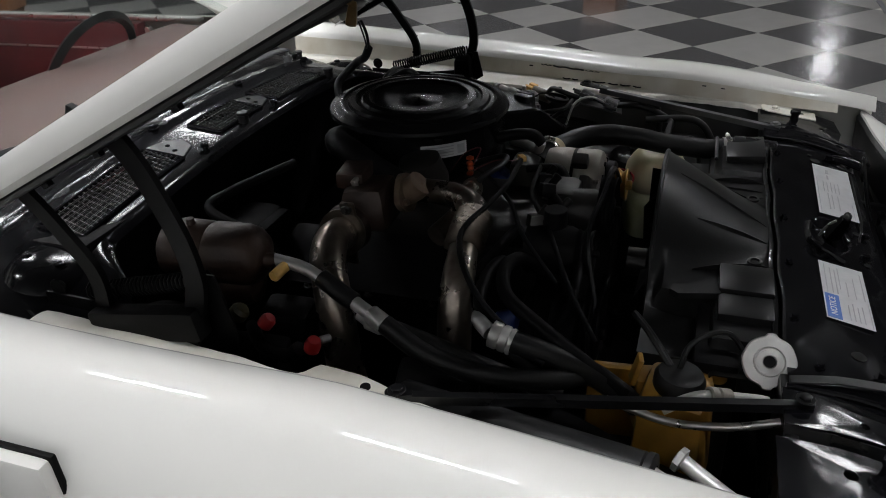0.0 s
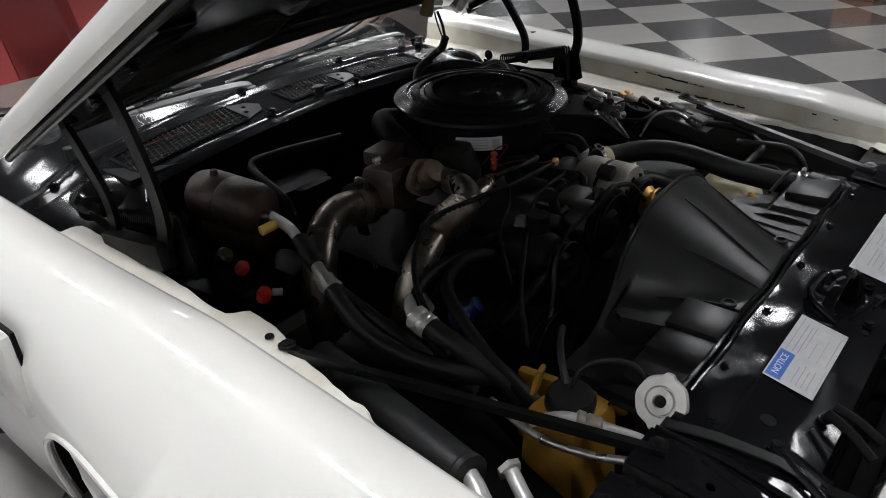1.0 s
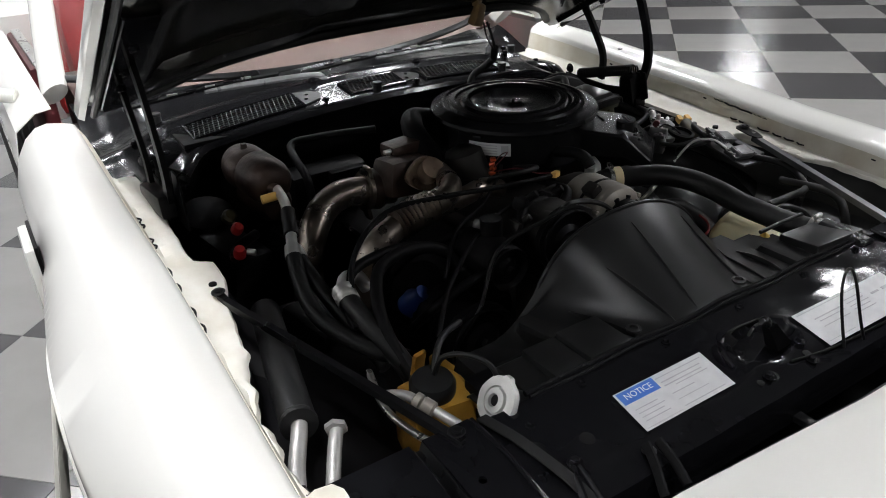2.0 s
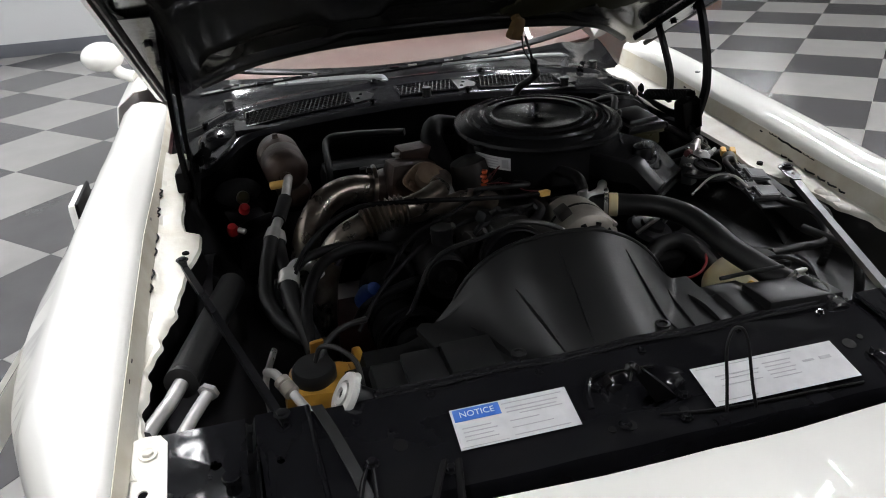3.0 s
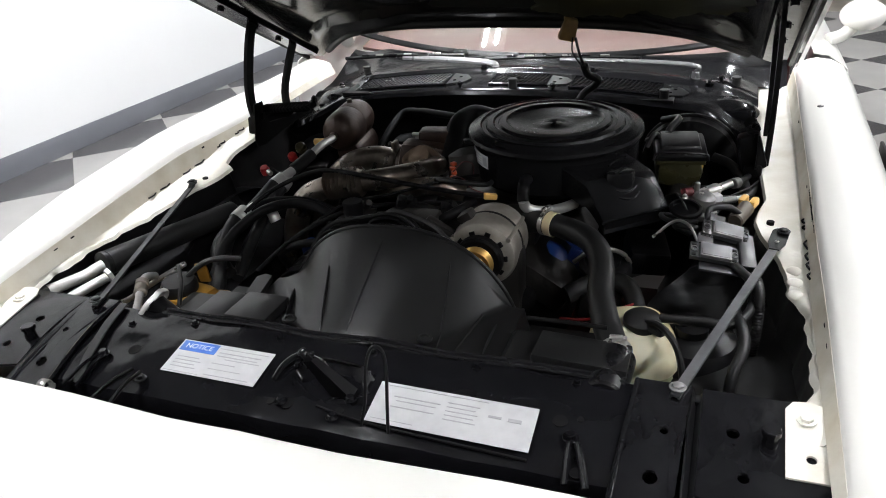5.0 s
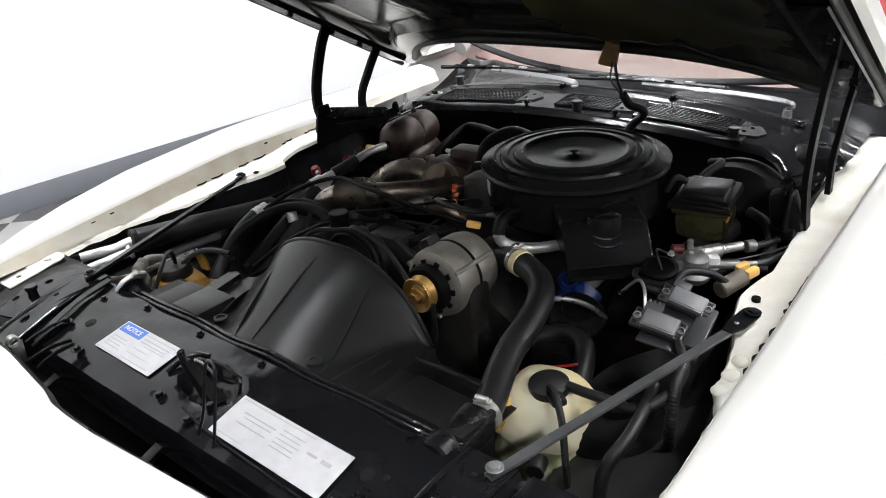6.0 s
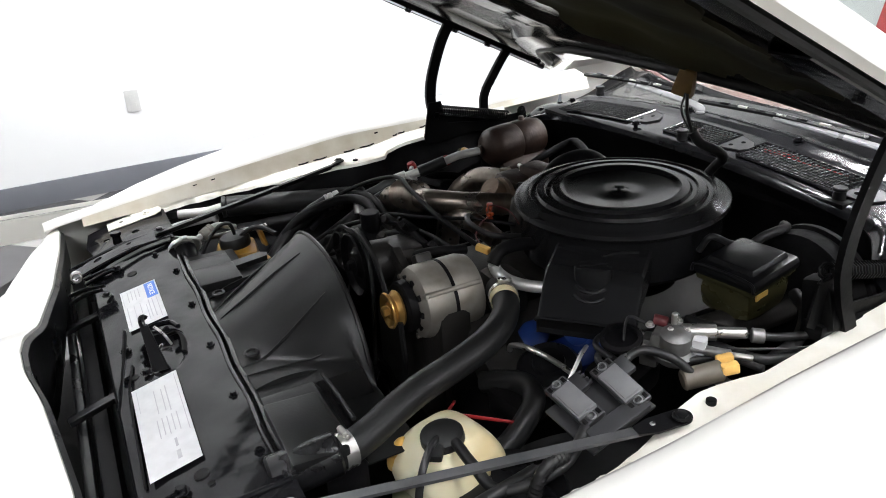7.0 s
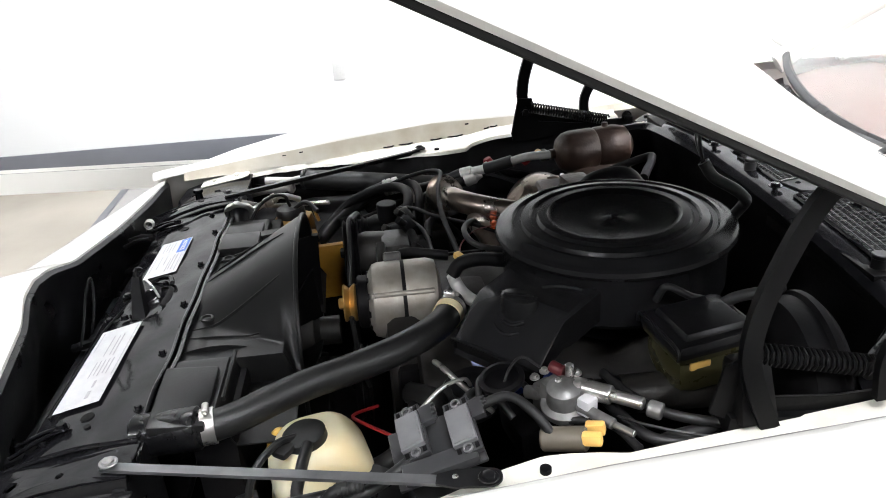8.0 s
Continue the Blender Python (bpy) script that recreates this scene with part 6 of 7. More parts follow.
def turbo():
    # squarish turbine housing with a flanged outlet face towards the radiator
    bm = B()
    box(bm, (-0.150, 0.535, 0.765), (0.135, 0.10, 0.09), rot=(-4, 6, 6), bevel=0.022, taper=0.88)
    lathe(bm, (-0.205, 0.56, 0.735), (-1, 0, 0.1), [(0, 0), (0.046, 0), (0.05, 0.010), (0.042, 0.034), (0, 0.034)], 24)
    tb = solo("turbocharger", bm, RUST, "heat-browned cast turbocharger with a tan flange", "turbocharger")
    bm = B()
    box(bm, (-0.13, 0.575, 0.815), (0.085, 0.06, 0.035), rot=(0, 0, 8), bevel=0.010)
    part("top_casting", bm, RUST, tb)
    n = Vector((0.06, -0.97, 0.24)).normalized()
    ux = Vector((1, 0.06, 0)).normalized()
    uz = n.cross(ux) * -1.0
    face = Vector((-0.128, 0.468, 0.782))
    m = Matrix(((*ux, 0), (*uz, 0), (*n, 0), (0, 0, 0, 1))).transposed()
    m.translation = face + n * 0.008
    outline = []
    for k in range(28):
        an = 2 * math.pi * k / 28
        outline.append((0.050 * math.cos(an) * (1 + 0.10 * math.cos(2 * an)), 0.036 * math.sin(an) * (1 - 0.12 * math.cos(2 * an))))
    bm = B()
    plate(bm, outline, m, 0.012)
    part("outlet_flange", bm, TURBOM, tb, "tan oval flange with two bolts")
    for k in (-1, 1):
        bm = B()
        bolt_head(bm, face + ux * (0.037 * k) + uz * 0.006 + n * 0.008, 0.0075, 0.008, axis=n)
        part("bolt", bm, TURBOM, tb)
    bm = B()
    tube(bm, [face, face + n * 0.022 - uz * 0.006, face + n * 0.04 - uz * 0.016], 0.027, n=18)
    lathe(bm, face + n * 0.034 - uz * 0.004 + ux * 0.004, n, [(0.013, 0), (0.013, 0.006), (0.008, 0.010), (0, 0.010)], 14)
    part("outlet_neck", bm, TURBOM, tb)
    bm = B()
    cyl(bm, (-0.175, 0.553, 0.800), (-0.175, 0.553, 0.822), 0.005, n=10)
    cyl(bm, (-0.188, 0.553, 0.822), (-0.162, 0.553, 0.822), 0.0055, n=10)
    bolt_head(bm, (-0.175, 0.553, 0.803), 0.009, 0.007)
    part("oil_fitting", bm, ZINC, tb, "bright tee fitting on the oil feed")
    bm = B()
    lathe(bm, (0.0, 0.47, 0.73), (-0.2, 0.1, 1), [(0, 0), (0.05, 0), (0.055, 0.03), (0.045, 0.08), (0.02, 0.09), (0, 0.09)], 28)
    part("compressor_housing", bm, GRIME, tb)
    bm = B()
    tube(bm, [(-0.065, 0.50, 0.765), (-0.07, 0.555, 0.80), (-0.075, 0.60, 0.835), (-0.05, 0.65, 0.85), (0.0, 0.66, 0.84)], lambda f: 0.030 - 0.004 * f, n=16)
    part("intake_duct", bm, DEEPBLACK, tb, "black rubber intake duct")
    # down pipe with flange
    bm = B()
    tube(bm, [(-0.17, 0.56, 0.722), (-0.24, 0.56, 0.738), (-0.30, 0.555, 0.748), (-0.357, 0.535, 0.738), (-0.402, 0.508, 0.702), (-0.432, 0.488, 0.64), (-0.445, 0.475, 0.55), (-0.44, 0.46, 0.45)], 0.034, n=20, steps=8)
    dp = solo("down_pipe", bm, EXHAUST, "heat-tinted steel exhaust down pipe with a flange", "exhaust pipe")
    bm = B()
    lathe(bm, (-0.238, 0.56, 0.738), (-1, -0.05, 0.18), [(0.034, 0), (0.048, 0), (0.048, 0.010), (0.034, 0.010)], 28)
    box(bm, (-0.236, 0.545, 0.787), (0.011, 0.03, 0.034), rot=(0, -10, 0), bevel=0.005)
    box(bm, (-0.247, 0.545, 0.688), (0.011, 0.03, 0.03), rot=(0, -10, 0), bevel=0.005)
    part("flange", bm, EXHAUST, dp)
    bm = B()
    bolt_head(bm, (-0.242, 0.545, 0.792), 0.008, 0.012, axis=(-1, 0, 0.2))
    part("bolt", bm, GRIME, dp)
    # crossover with bellows
    bm = B()
    tube(bm, [(-0.085, 0.475, 0.771), (-0.10, 0.43, 0.777), (-0.125, 0.365, 0.786), (-0.17, 0.312, 0.79), (-0.215, 0.295, 0.787)], 0.0255, n=18)
    cp = solo("crossover_pipe", bm, EXHAUST, "heat-tinted crossover pipe with a ribbed bellows joint", "exhaust pipe")
    bm = B()
    tube(bm, [(-0.213, 0.295, 0.787), (-0.262, 0.292, 0.781), (-0.308, 0.288, 0.770)], 0.0275, n=28, ribs=0.009, pitch=0.0105)
    part("bellows", bm, EXHAUST, cp, "ribbed steel bellows")
    bm = B()
    tube(bm, [(-0.305, 0.288, 0.771), (-0.36, 0.281, 0.742), (-0.40, 0.278, 0.68), (-0.42, 0.276, 0.56), (-0.42, 0.27, 0.42)], lambda f: 0.0265 + 0.004 * math.sin(f * 3.1), n=18)
    part("lower_leg", bm, EXHAUST, cp)
    bm = B()
    tube(bm, [(-0.21, 0.375, 0.735), (-0.13, 0.345, 0.755), (-0.05, 0.35, 0.765), (0.01, 0.37, 0.74)], 0.022, n=14)
    part("inlet_runner", bm, EXHAUST, cp)


turbo()


def accumulator():
    bm = B()
    ax = Vector((-0.10, 0.98, 0.03)).normalized()
    lathe(bm, Vector((-0.440, 0.600, 0.789)), ax, [(0, 0.0), (0.022, 0.002), (0.040, 0.010), (0.051, 0.024), (0.055, 0.042), (0.055, 0.10), (0.052, 0.106), (0.055, 0.112), (0.055, 0.165), (0.048, 0.19), (0.028, 0.204), (0, 0.208)], 40)
    lathe(bm, Vector((-0.428, 0.635, 0.722)), ax, [(0, 0), (0.034, 0.006), (0.044, 0.025), (0.044, 0.14), (0.034, 0.16), (0, 0.165)], 30)
    lathe(bm, Vector((-0.458, 0.735, 0.838)), (0, 0, 1), [(0.016, 0), (0.016, 0.006), (0.009, 0.009), (0.007, 0.02), (0, 0.02)], 16)
    tube(bm, [(-0.468, 0.65, 0.76), (-0.455, 0.615, 0.785), (-0.444, 0.585, 0.788)], 0.013, n=12)
    a = solo("accumulator", bm, RUST, "brown air conditioning accumulator can beside the firewall", "accumulator")
    bm = B()
    tube(bm, [(-0.444, 0.588, 0.788), (-0.452, 0.53, 0.785), (-0.462, 0.485, 0.772)], 0.011, n=12)
    part("line", bm, PIPEW, a, "pale aluminium refrigerant line")
    bm = B()
    tube(bm, [(-0.46, 0.49, 0.774), (-0.474, 0.45, 0.760), (-0.484, 0.42, 0.751)], 0.016, n=12)
    part("sleeve", bm, RUBBER, a)
    bm = B()
    tube(bm, [(-0.482, 0.425, 0.752), (-0.492, 0.40, 0.745), (-0.497, 0.385, 0.741)], 0.012, n=12)
    part("line", bm, PIPEW, a)
    bm = B()
    cyl(bm, (-0.496, 0.388, 0.742), (-0.508, 0.358, 0.733), 0.0165, n=16)
    part("ferrule", bm, PIPEW, a, "pale crimped ferrule")
    bm = B()
    tube(bm, [(-0.506, 0.36, 0.734), (-0.525, 0.28, 0.70), (-0.53, 0.18, 0.685), (-0.50, 0.08, 0.675), (-0.44, 0.03, 0.65)], 0.0165, n=12)
    part("hose", bm, RUBBER, a)
    bm = B()
    cyl(bm, (-0.455, 0.56, 0.785), (-0.49, 0.565, 0.782), 0.010, n=12)
    part("fitting", bm, PLUG, a, "amber plastic fitting")
    for p, m_, r in (((-0.56, 0.55, 0.735), RED, 0.013), ((-0.56, 0.60, 0.745), OLIVE, 0.016)):
        bm = B()
        lathe(bm, p, (0.2, -0.6, 0.7), [(0, 0), (r, 0), (r, 0.014), (r * 0.7, 0.02), (0, 0.021)], 18)
        part("valve_cap", bm, m_, a)
    bm = B()
    lathe(bm, (-0.588, 0.45, 0.725), (0, -0.4, 1), [(0, 0), (0.0125, 0), (0.0135, 0.012), (0.010, 0.022), (0, 0.023)], 18)
    part("red_cap", bm, RED, a, "small red service cap")
    bm = B()
    cyl(bm, (-0.575, 0.44, 0.735), (-0.56, 0.43, 0.732), 0.007, n=10)
    part("nipple", bm, ZINC, a)
    bm = B()
    tube(bm, [(-0.59, 0.47, 0.725), (-0.585, 0.50, 0.70), (-0.56, 0.56, 0.69), (-0.5, 0.62, 0.68)], 0.012, n=10)
    part("line", bm, DEEPBLACK, a)


accumulator()
# heater and blower box on the firewall
bm = B()
box(bm, (-0.24, 0.80, 0.635), (0.22, 0.10, 0.2), bevel=0.03)
box(bm, (-0.20, 0.745, 0.70), (0.10, 0.03, 0.06), bevel=0.01)
solo("heater_box", bm, DEEPBLACK, "dull black heater box on the firewall", "heater box")
bm = B()
lathe(bm, (-0.575, 0.76, 0.63), (0, -0.3, 1), [(0, 0), (0.07, 0), (0.075, 0.06), (0.06, 0.09), (0.03, 0.10), (0, 0.10)], 28)
solo("blower_motor", bm, DEEPBLACK, "dull black blower motor housing by the firewall", "blower motor")


def run(name, pts, r, material=None, label="", n=10, ribs=0.0, pitch=0.008, category="hose"):
    bm = B()
    tube(bm, pts, r, n=n, steps=7, ribs=ribs, pitch=pitch)
    return solo(name, bm, material or RUBBER, label, category)


run("firewall_hose", [(-0.345, 0.64, 0.70), (-0.335, 0.68, 0.755), (-0.322, 0.80, 0.80), (-0.26, 0.79, 0.812), (-0.19, 0.755, 0.818), (-0.12, 0.72, 0.822)], 0.010, DEEPBLACK, "black heater pipe across the firewall")
# upper radiator hose
hose = run("radiator_hose", [(0.446, -0.175, 0.70), (0.444, -0.15, 0.70), (0.428, -0.105, 0.703), (0.411, -0.06, 0.712), (0.394, -0.003, 0.723), (0.386, 0.06, 0.736), (0.370, 0.122, 0.746), (0.336, 0.178, 0.749), (0.285, 0.222, 0.745), (0.235, 0.246, 0.744), (0.19, 0.262, 0.732)],
           0.0245, label="thick black upper radiator hose with bright clamps", n=24)
bm = B()
cyl(bm, (0.440, -0.262, 0.694), (0.445, -0.16, 0.702), 0.033, n=28, bevel=0.004)
cyl(bm, (0.445, -0.17, 0.702), (0.445, -0.15, 0.702), 0.0235, n=24)
part("outlet", bm, SATIN, hose, "black radiator outlet neck")
clamp("hose_clamp", (0.443, -0.150, 0.701), (-0.15, 1, 0), 0.0265, hose, 0.02)
clamp("hose_clamp", (0.238, 0.2447, 0.744), (-0.9, 0.4, 0), 0.0262, hose, 0.009)
bm = B()
lathe(bm, (0.262, 0.234, 0.744), (-0.9, 0.4, 0), [(0.0255, 0), (0.0268, 0.001), (0.0268, 0.019), (0.0255, 0.02)], 28)
part("paper_band", bm, CREAM, hose, "cream and yellow marker band")
bm = B()
box(bm, (0.17, 0.285, 0.715), (0.09, 0.07, 0.08), bevel=0.02)
part("thermostat_housing", bm, GRIME, engine, "oily thermostat housing")
run("bypass_tube", [(0.186, 0.256, 0.786), (0.190, 0.262, 0.768), (0.212, 0.274, 0.756), (0.24, 0.293, 0.752), (0.262, 0.318, 0.750), (0.28, 0.35, 0.748)], 0.0115, PIPEW, "pale bent metal tube beside the air cleaner", category="pipe", n=14)
run("bypass_hose", [(0.17, 0.36, 0.795), (0.175, 0.31, 0.806), (0.182, 0.272, 0.804), (0.186, 0.255, 0.784)], 0.013, DEEPBLACK, "black rubber elbow hose on the engine", n=14)
run("dipstick_tube", [(0.305, 0.215, 0.672), (0.33, 0.204, 0.698), (0.36, 0.212, 0.708), (0.388, 0.232, 0.699), (0.405, 0.258, 0.677), (0.413, 0.288, 0.645)], 0.005, ZINC, "thin bright steel line beside the radiator hose", category="pipe")
run("lower_hose", [(0.30, 0.16, 0.62), (0.36, 0.2, 0.64), (0.42, 0.19, 0.64), (0.45, 0.12, 0.60), (0.43, 0.05, 0.55)], 0.02, RUBBER, "black rubber hose low beside the engine")
bm = B()
lathe(bm, (0.362, 0.262, 0.640), (0.25, -0.25, 1), [(0, 0), (0.055, 0), (0.058, 0.012), (0.05, 0.022), (0.03, 0.026), (0.028, 0.034), (0, 0.036)], 32)
part("pump_cover", bm, SATIN, engine, "round black pressed cover")
# heater hoses and vacuum lines over the engine, most in the shade-darkened black
run("heater_hose", [(-0.455, -0.02, 0.63), (-0.462, 0.06, 0.70), (-0.44, 0.13, 0.735), (-0.40, 0.185, 0.752), (-0.33, 0.205, 0.757), (-0.26, 0.195, 0.74), (-0.23, 0.16, 0.70)], 0.012, DEEPBLACK, "black rubber heater hose over the engine")
run("heater_hose", [(-0.49, 0.10, 0.66), (-0.485, 0.17, 0.72), (-0.44, 0.218, 0.745), (-0.36, 0.232, 0.752), (-0.28, 0.228, 0.74), (-0.22, 0.22, 0.70)], 0.0105, DEEPBLACK, "black rubber heater hose over the engine")
s_h = run("suction_hose", [(-0.44, -0.04, 0.60), (-0.46, 0.03, 0.665), (-0.48, 0.10, 0.705), (-0.486, 0.154, 0.724)], 0.019, RUBBER, "thick black compressor hose with crimped end")
bm = B()
lathe(bm, (-0.486, 0.15, 0.722), (0.1, 0.75, 0.15), [(0.021, 0), (0.022, 0.006), (0.019, 0.008), (0.022, 0.012), (0.022, 0.02), (0.019, 0.022), (0.022, 0.026), (0.022, 0.038), (0.015, 0.04)], 24)
tube(bm, [(-0.48, 0.19, 0.73), (-0.462, 0.212, 0.737), (-0.435, 0.218, 0.728), (-0.42, 0.215, 0.70)], 0.0135, n=12)
part("ferrule", bm, PIPEW, s_h, "bright crimped hose end")
c_h = run("pressure_hose", [(-0.46, 0.08, 0.61), (-0.48, 0.20, 0.66), (-0.49, 0.30, 0.70), (-0.492, 0.375, 0.722)], 0.015, RUBBER, "black pressure hose with a pale ferrule")
bm = B()
lathe(bm, (-0.492, 0.365, 0.72), (0, 0.9, 0.3), [(0.0165, 0), (0.0185, 0.005), (0.0185, 0.03), (0.014, 0.034), (0.010, 0.05)], 20)
part("ferrule", bm, PIPEW, c_h)
run("vacuum_line", [(-0.50, 0.10, 0.70), (-0.44, 0.22, 0.765), (-0.33, 0.285, 0.808), (-0.2, 0.27, 0.812), (-0.08, 0.265, 0.80), (0.03, 0.275, 0.785), (0.10, 0.28, 0.779)], 0.0055, DEEPBLACK, "thin brown-black vacuum pipe across the engine", category="pipe")
run("vacuum_line", [(-0.30, 0.12, 0.72), (-0.22, 0.20, 0.765), (-0.12, 0.25, 0.78), (-0.02, 0.33, 0.79), (0.04, 0.40, 0.78)], 0.004, DEEPBLACK, "thin black vacuum pipe over the engine", category="pipe")
run("vacuum_line", [(-0.37, 0.04, 0.66), (-0.30, 0.10, 0.72), (-0.19, 0.16, 0.77), (-0.06, 0.22, 0.775), (0.07, 0.23, 0.78)], 0.005, DEEPBLACK, "thin black vacuum pipe along the engine front", category="pipe")
run("wire_loom", [(-0.02, 0.36, 0.75), (-0.04, 0.33, 0.79), (0.02, 0.30, 0.80), (0.08, 0.32, 0.79), (0.07, 0.42, 0.76)], 0.006, RUBBER, "black taped wire loom on the engine", category="wire")
bm = B()
for k in range(4):
    box(bm, (-0.012 + 0.003 * (k % 2), 0.365, 0.785 + 0.011 * k), (0.013, 0.013, 0.008), rot=(0, 0, 20 * k), bevel=0.003)
solo("orange_connector", bm, ORANGE, "orange plastic plug on the engine loom", "connector")
bm = B()
box(bm, (0.104, 0.281, 0.779), (0.03, 0.014, 0.013), rot=(0, 10, 30), bevel=0.003)
solo("amber_connector", bm, PLUG, "amber plastic inline plug on a thin pipe", "connector")
for pts in ([(-0.01, 0.36, 0.80), (0.02, 0.35, 0.83), (0.03, 0.39, 0.81), (0.02, 0.42, 0.77)], [(-0.01, 0.36, 0.79), (0.03, 0.32, 0.80), (0.06, 0.29, 0.79), (0.10, 0.28, 0.785)]):
    run("red_wire", pts, 0.0014, REDTRIM, "thin red wire among black hoses", category="wire", n=6)
run("red_wire", [(0.30, 0.10, 0.60), (0.36, 0.06, 0.63), (0.40, 0.08, 0.64), (0.44, 0.14, 0.63)], 0.003, RED, "thin red wire among black hoses", category="wire", n=6)
# engine front clutter on the passenger side
for pts, r in (([(-0.30, 0.33, 0.64), (-0.28, 0.28, 0.70), (-0.20, 0.245, 0.73), (-0.12, 0.235, 0.725)], 0.010), ([(-0.36, 0.15, 0.62), (-0.34, 0.10, 0.68), (-0.27, 0.09, 0.715), (-0.2, 0.1, 0.72)], 0.009),
               ([(-0.12, 0.13, 0.68), (-0.10, 0.15, 0.76), (-0.05, 0.19, 0.78), (0.01, 0.2, 0.77)], 0.010), ([(-0.03, 0.2, 0.72), (0.02, 0.17, 0.76), (0.06, 0.19, 0.78), (0.07, 0.26, 0.77)], 0.010)):
    run("coolant_hose", pts, r, DEEPBLACK, "short black coolant hose on the engine")
for p, m_ in (((-0.16, 0.19, 0.765), GRIME), ((-0.06, 0.19, 0.785), DEEPBLACK), ((0.03, 0.215, 0.765), DEEPBLACK), ((-0.10, 0.16, 0.755), GRIME)):
    bm = B()
    box(bm, p, (0.045, 0.03, 0.028), rot=(10, 20, 25), bevel=0.007)
    cyl(bm, Vector(p), Vector(p) + Vector((0.02, -0.02, 0.025)), 0.008, n=10)
    part("bracket", bm, m_, engine, "small oily metal bracket")
# pale pipes beside the passenger's fender
bm = B()
cyl(bm, (-0.60, 0.30, 0.675), (-0.684, -0.075, 0.700), 0.028, n=24, bevel=0.008)
muf = solo("line_muffler", bm, RUBBER, "long black hose muffler with a pale pipe end", "hose")
bm = B()
lathe(bm, (-0.682, -0.068, 0.6995), (-0.22, -0.97, 0.06), [(0.020, 0), (0.029, 0.003), (0.029, 0.012), (0.014, 0.015)], 20)
part("collar", bm, RUBBER, muf)
bm = B()
tube(bm, [(-0.684, -0.078, 0.700), (-0.692, -0.095, 0.696), (-0.703, -0.115, 0.690), (-0.720, -0.15, 0.688), (-0.737, -0.195, 0.688)], 0.0125, n=14)
part("pipe", bm, PIPEW, muf, "pale bent aluminium pipe")
bm = B()
cyl(bm, (-0.736, -0.19, 0.688), (-0.748, -0.225, 0.688), 0.017, n=6)
part("nut", bm, SATIN, muf)
pp = run("pale_pipe", [(-0.641, -0.113, 0.694), (-0.663, -0.15, 0.685), (-0.69, -0.20, 0.672), (-0.715, -0.25, 0.655)], 0.0105, PIPEW, "pale straight aluminium pipe with a hex nut", category="pipe", n=14)
bm = B()
lathe(bm, (-0.638, -0.105, 0.696), (-0.4, -0.86, -0.22), [(0.010, 0), (0.0175, 0.002), (0.0175, 0.010), (0.011, 0.012)], 6)
part("nut", bm, PIPEW, pp)
fv = run("service_line", [(-0.545, -0.08, 0.69), (-0.532, -0.115, 0.708), (-0.521, -0.143, 0.710), (-0.488, -0.205, 0.690), (-0.482, -0.222, 0.685)], 0.008, PIPEW, "thin pale refrigerant line with ribbed coupling", category="pipe")
bm = B()
lathe(bm, (-0.523, -0.139, 0.711), (0.033, -0.062, -0.022), [(0.009, 0), (0.0135, 0.002), (0.0135, 0.012), (0.011, 0.014), (0.0135, 0.017), (0.0135, 0.034), (0.009, 0.038)], 18)
part("quick_coupling", bm, ALU, fv, "ribbed metal coupling")
run("stiff_line", [(-0.53, 0.0, 0.68), (-0.55, -0.09, 0.675), (-0.545, -0.17, 0.68), (-0.54, -0.235, 0.70)], 0.006, ZINC, "thin bright steel line beside the bottle", category="pipe")
# hanging lamp plug from the hood down to the cowl
lead = run("lamp_lead", [(0.212, 0.69, 1.045), (0.222, 0.684, 1.01), (0.235, 0.688, 0.973)], 0.0035, RUBBER, "thin dark wires hanging with a brown plug", category="wire", n=8)
bm = B()
tube(bm, [(0.204, 0.693, 1.045), (0.206, 0.684, 1.01), (0.231, 0.690, 0.972)], 0.0022, n=6)
part("thin_wire", bm, RUBBER, lead)
bm = B()
box(bm, (0.193, 0.702, 1.064), (0.046, 0.028, 0.058), rot=(12, 14, 25), bevel=0.009, taper=0.72)
box(bm, (0.193, 0.702, 1.098), (0.022, 0.018, 0.03), rot=(12, 8, 25), bevel=0.005)
part("lamp_plug", bm, BROWNP, lead, "brown hanging plug")
run("cowl_loom", [(0.235, 0.688, 0.976), (0.243, 0.705, 0.95), (0.262, 0.735, 0.932), (0.250, 0.762, 0.908), (0.222, 0.775, 0.885), (0.205, 0.765, 0.855), (0.20, 0.74, 0.82)], 0.010, RUBBER, "black corrugated loom over the cowl edge", category="wire", n=12)


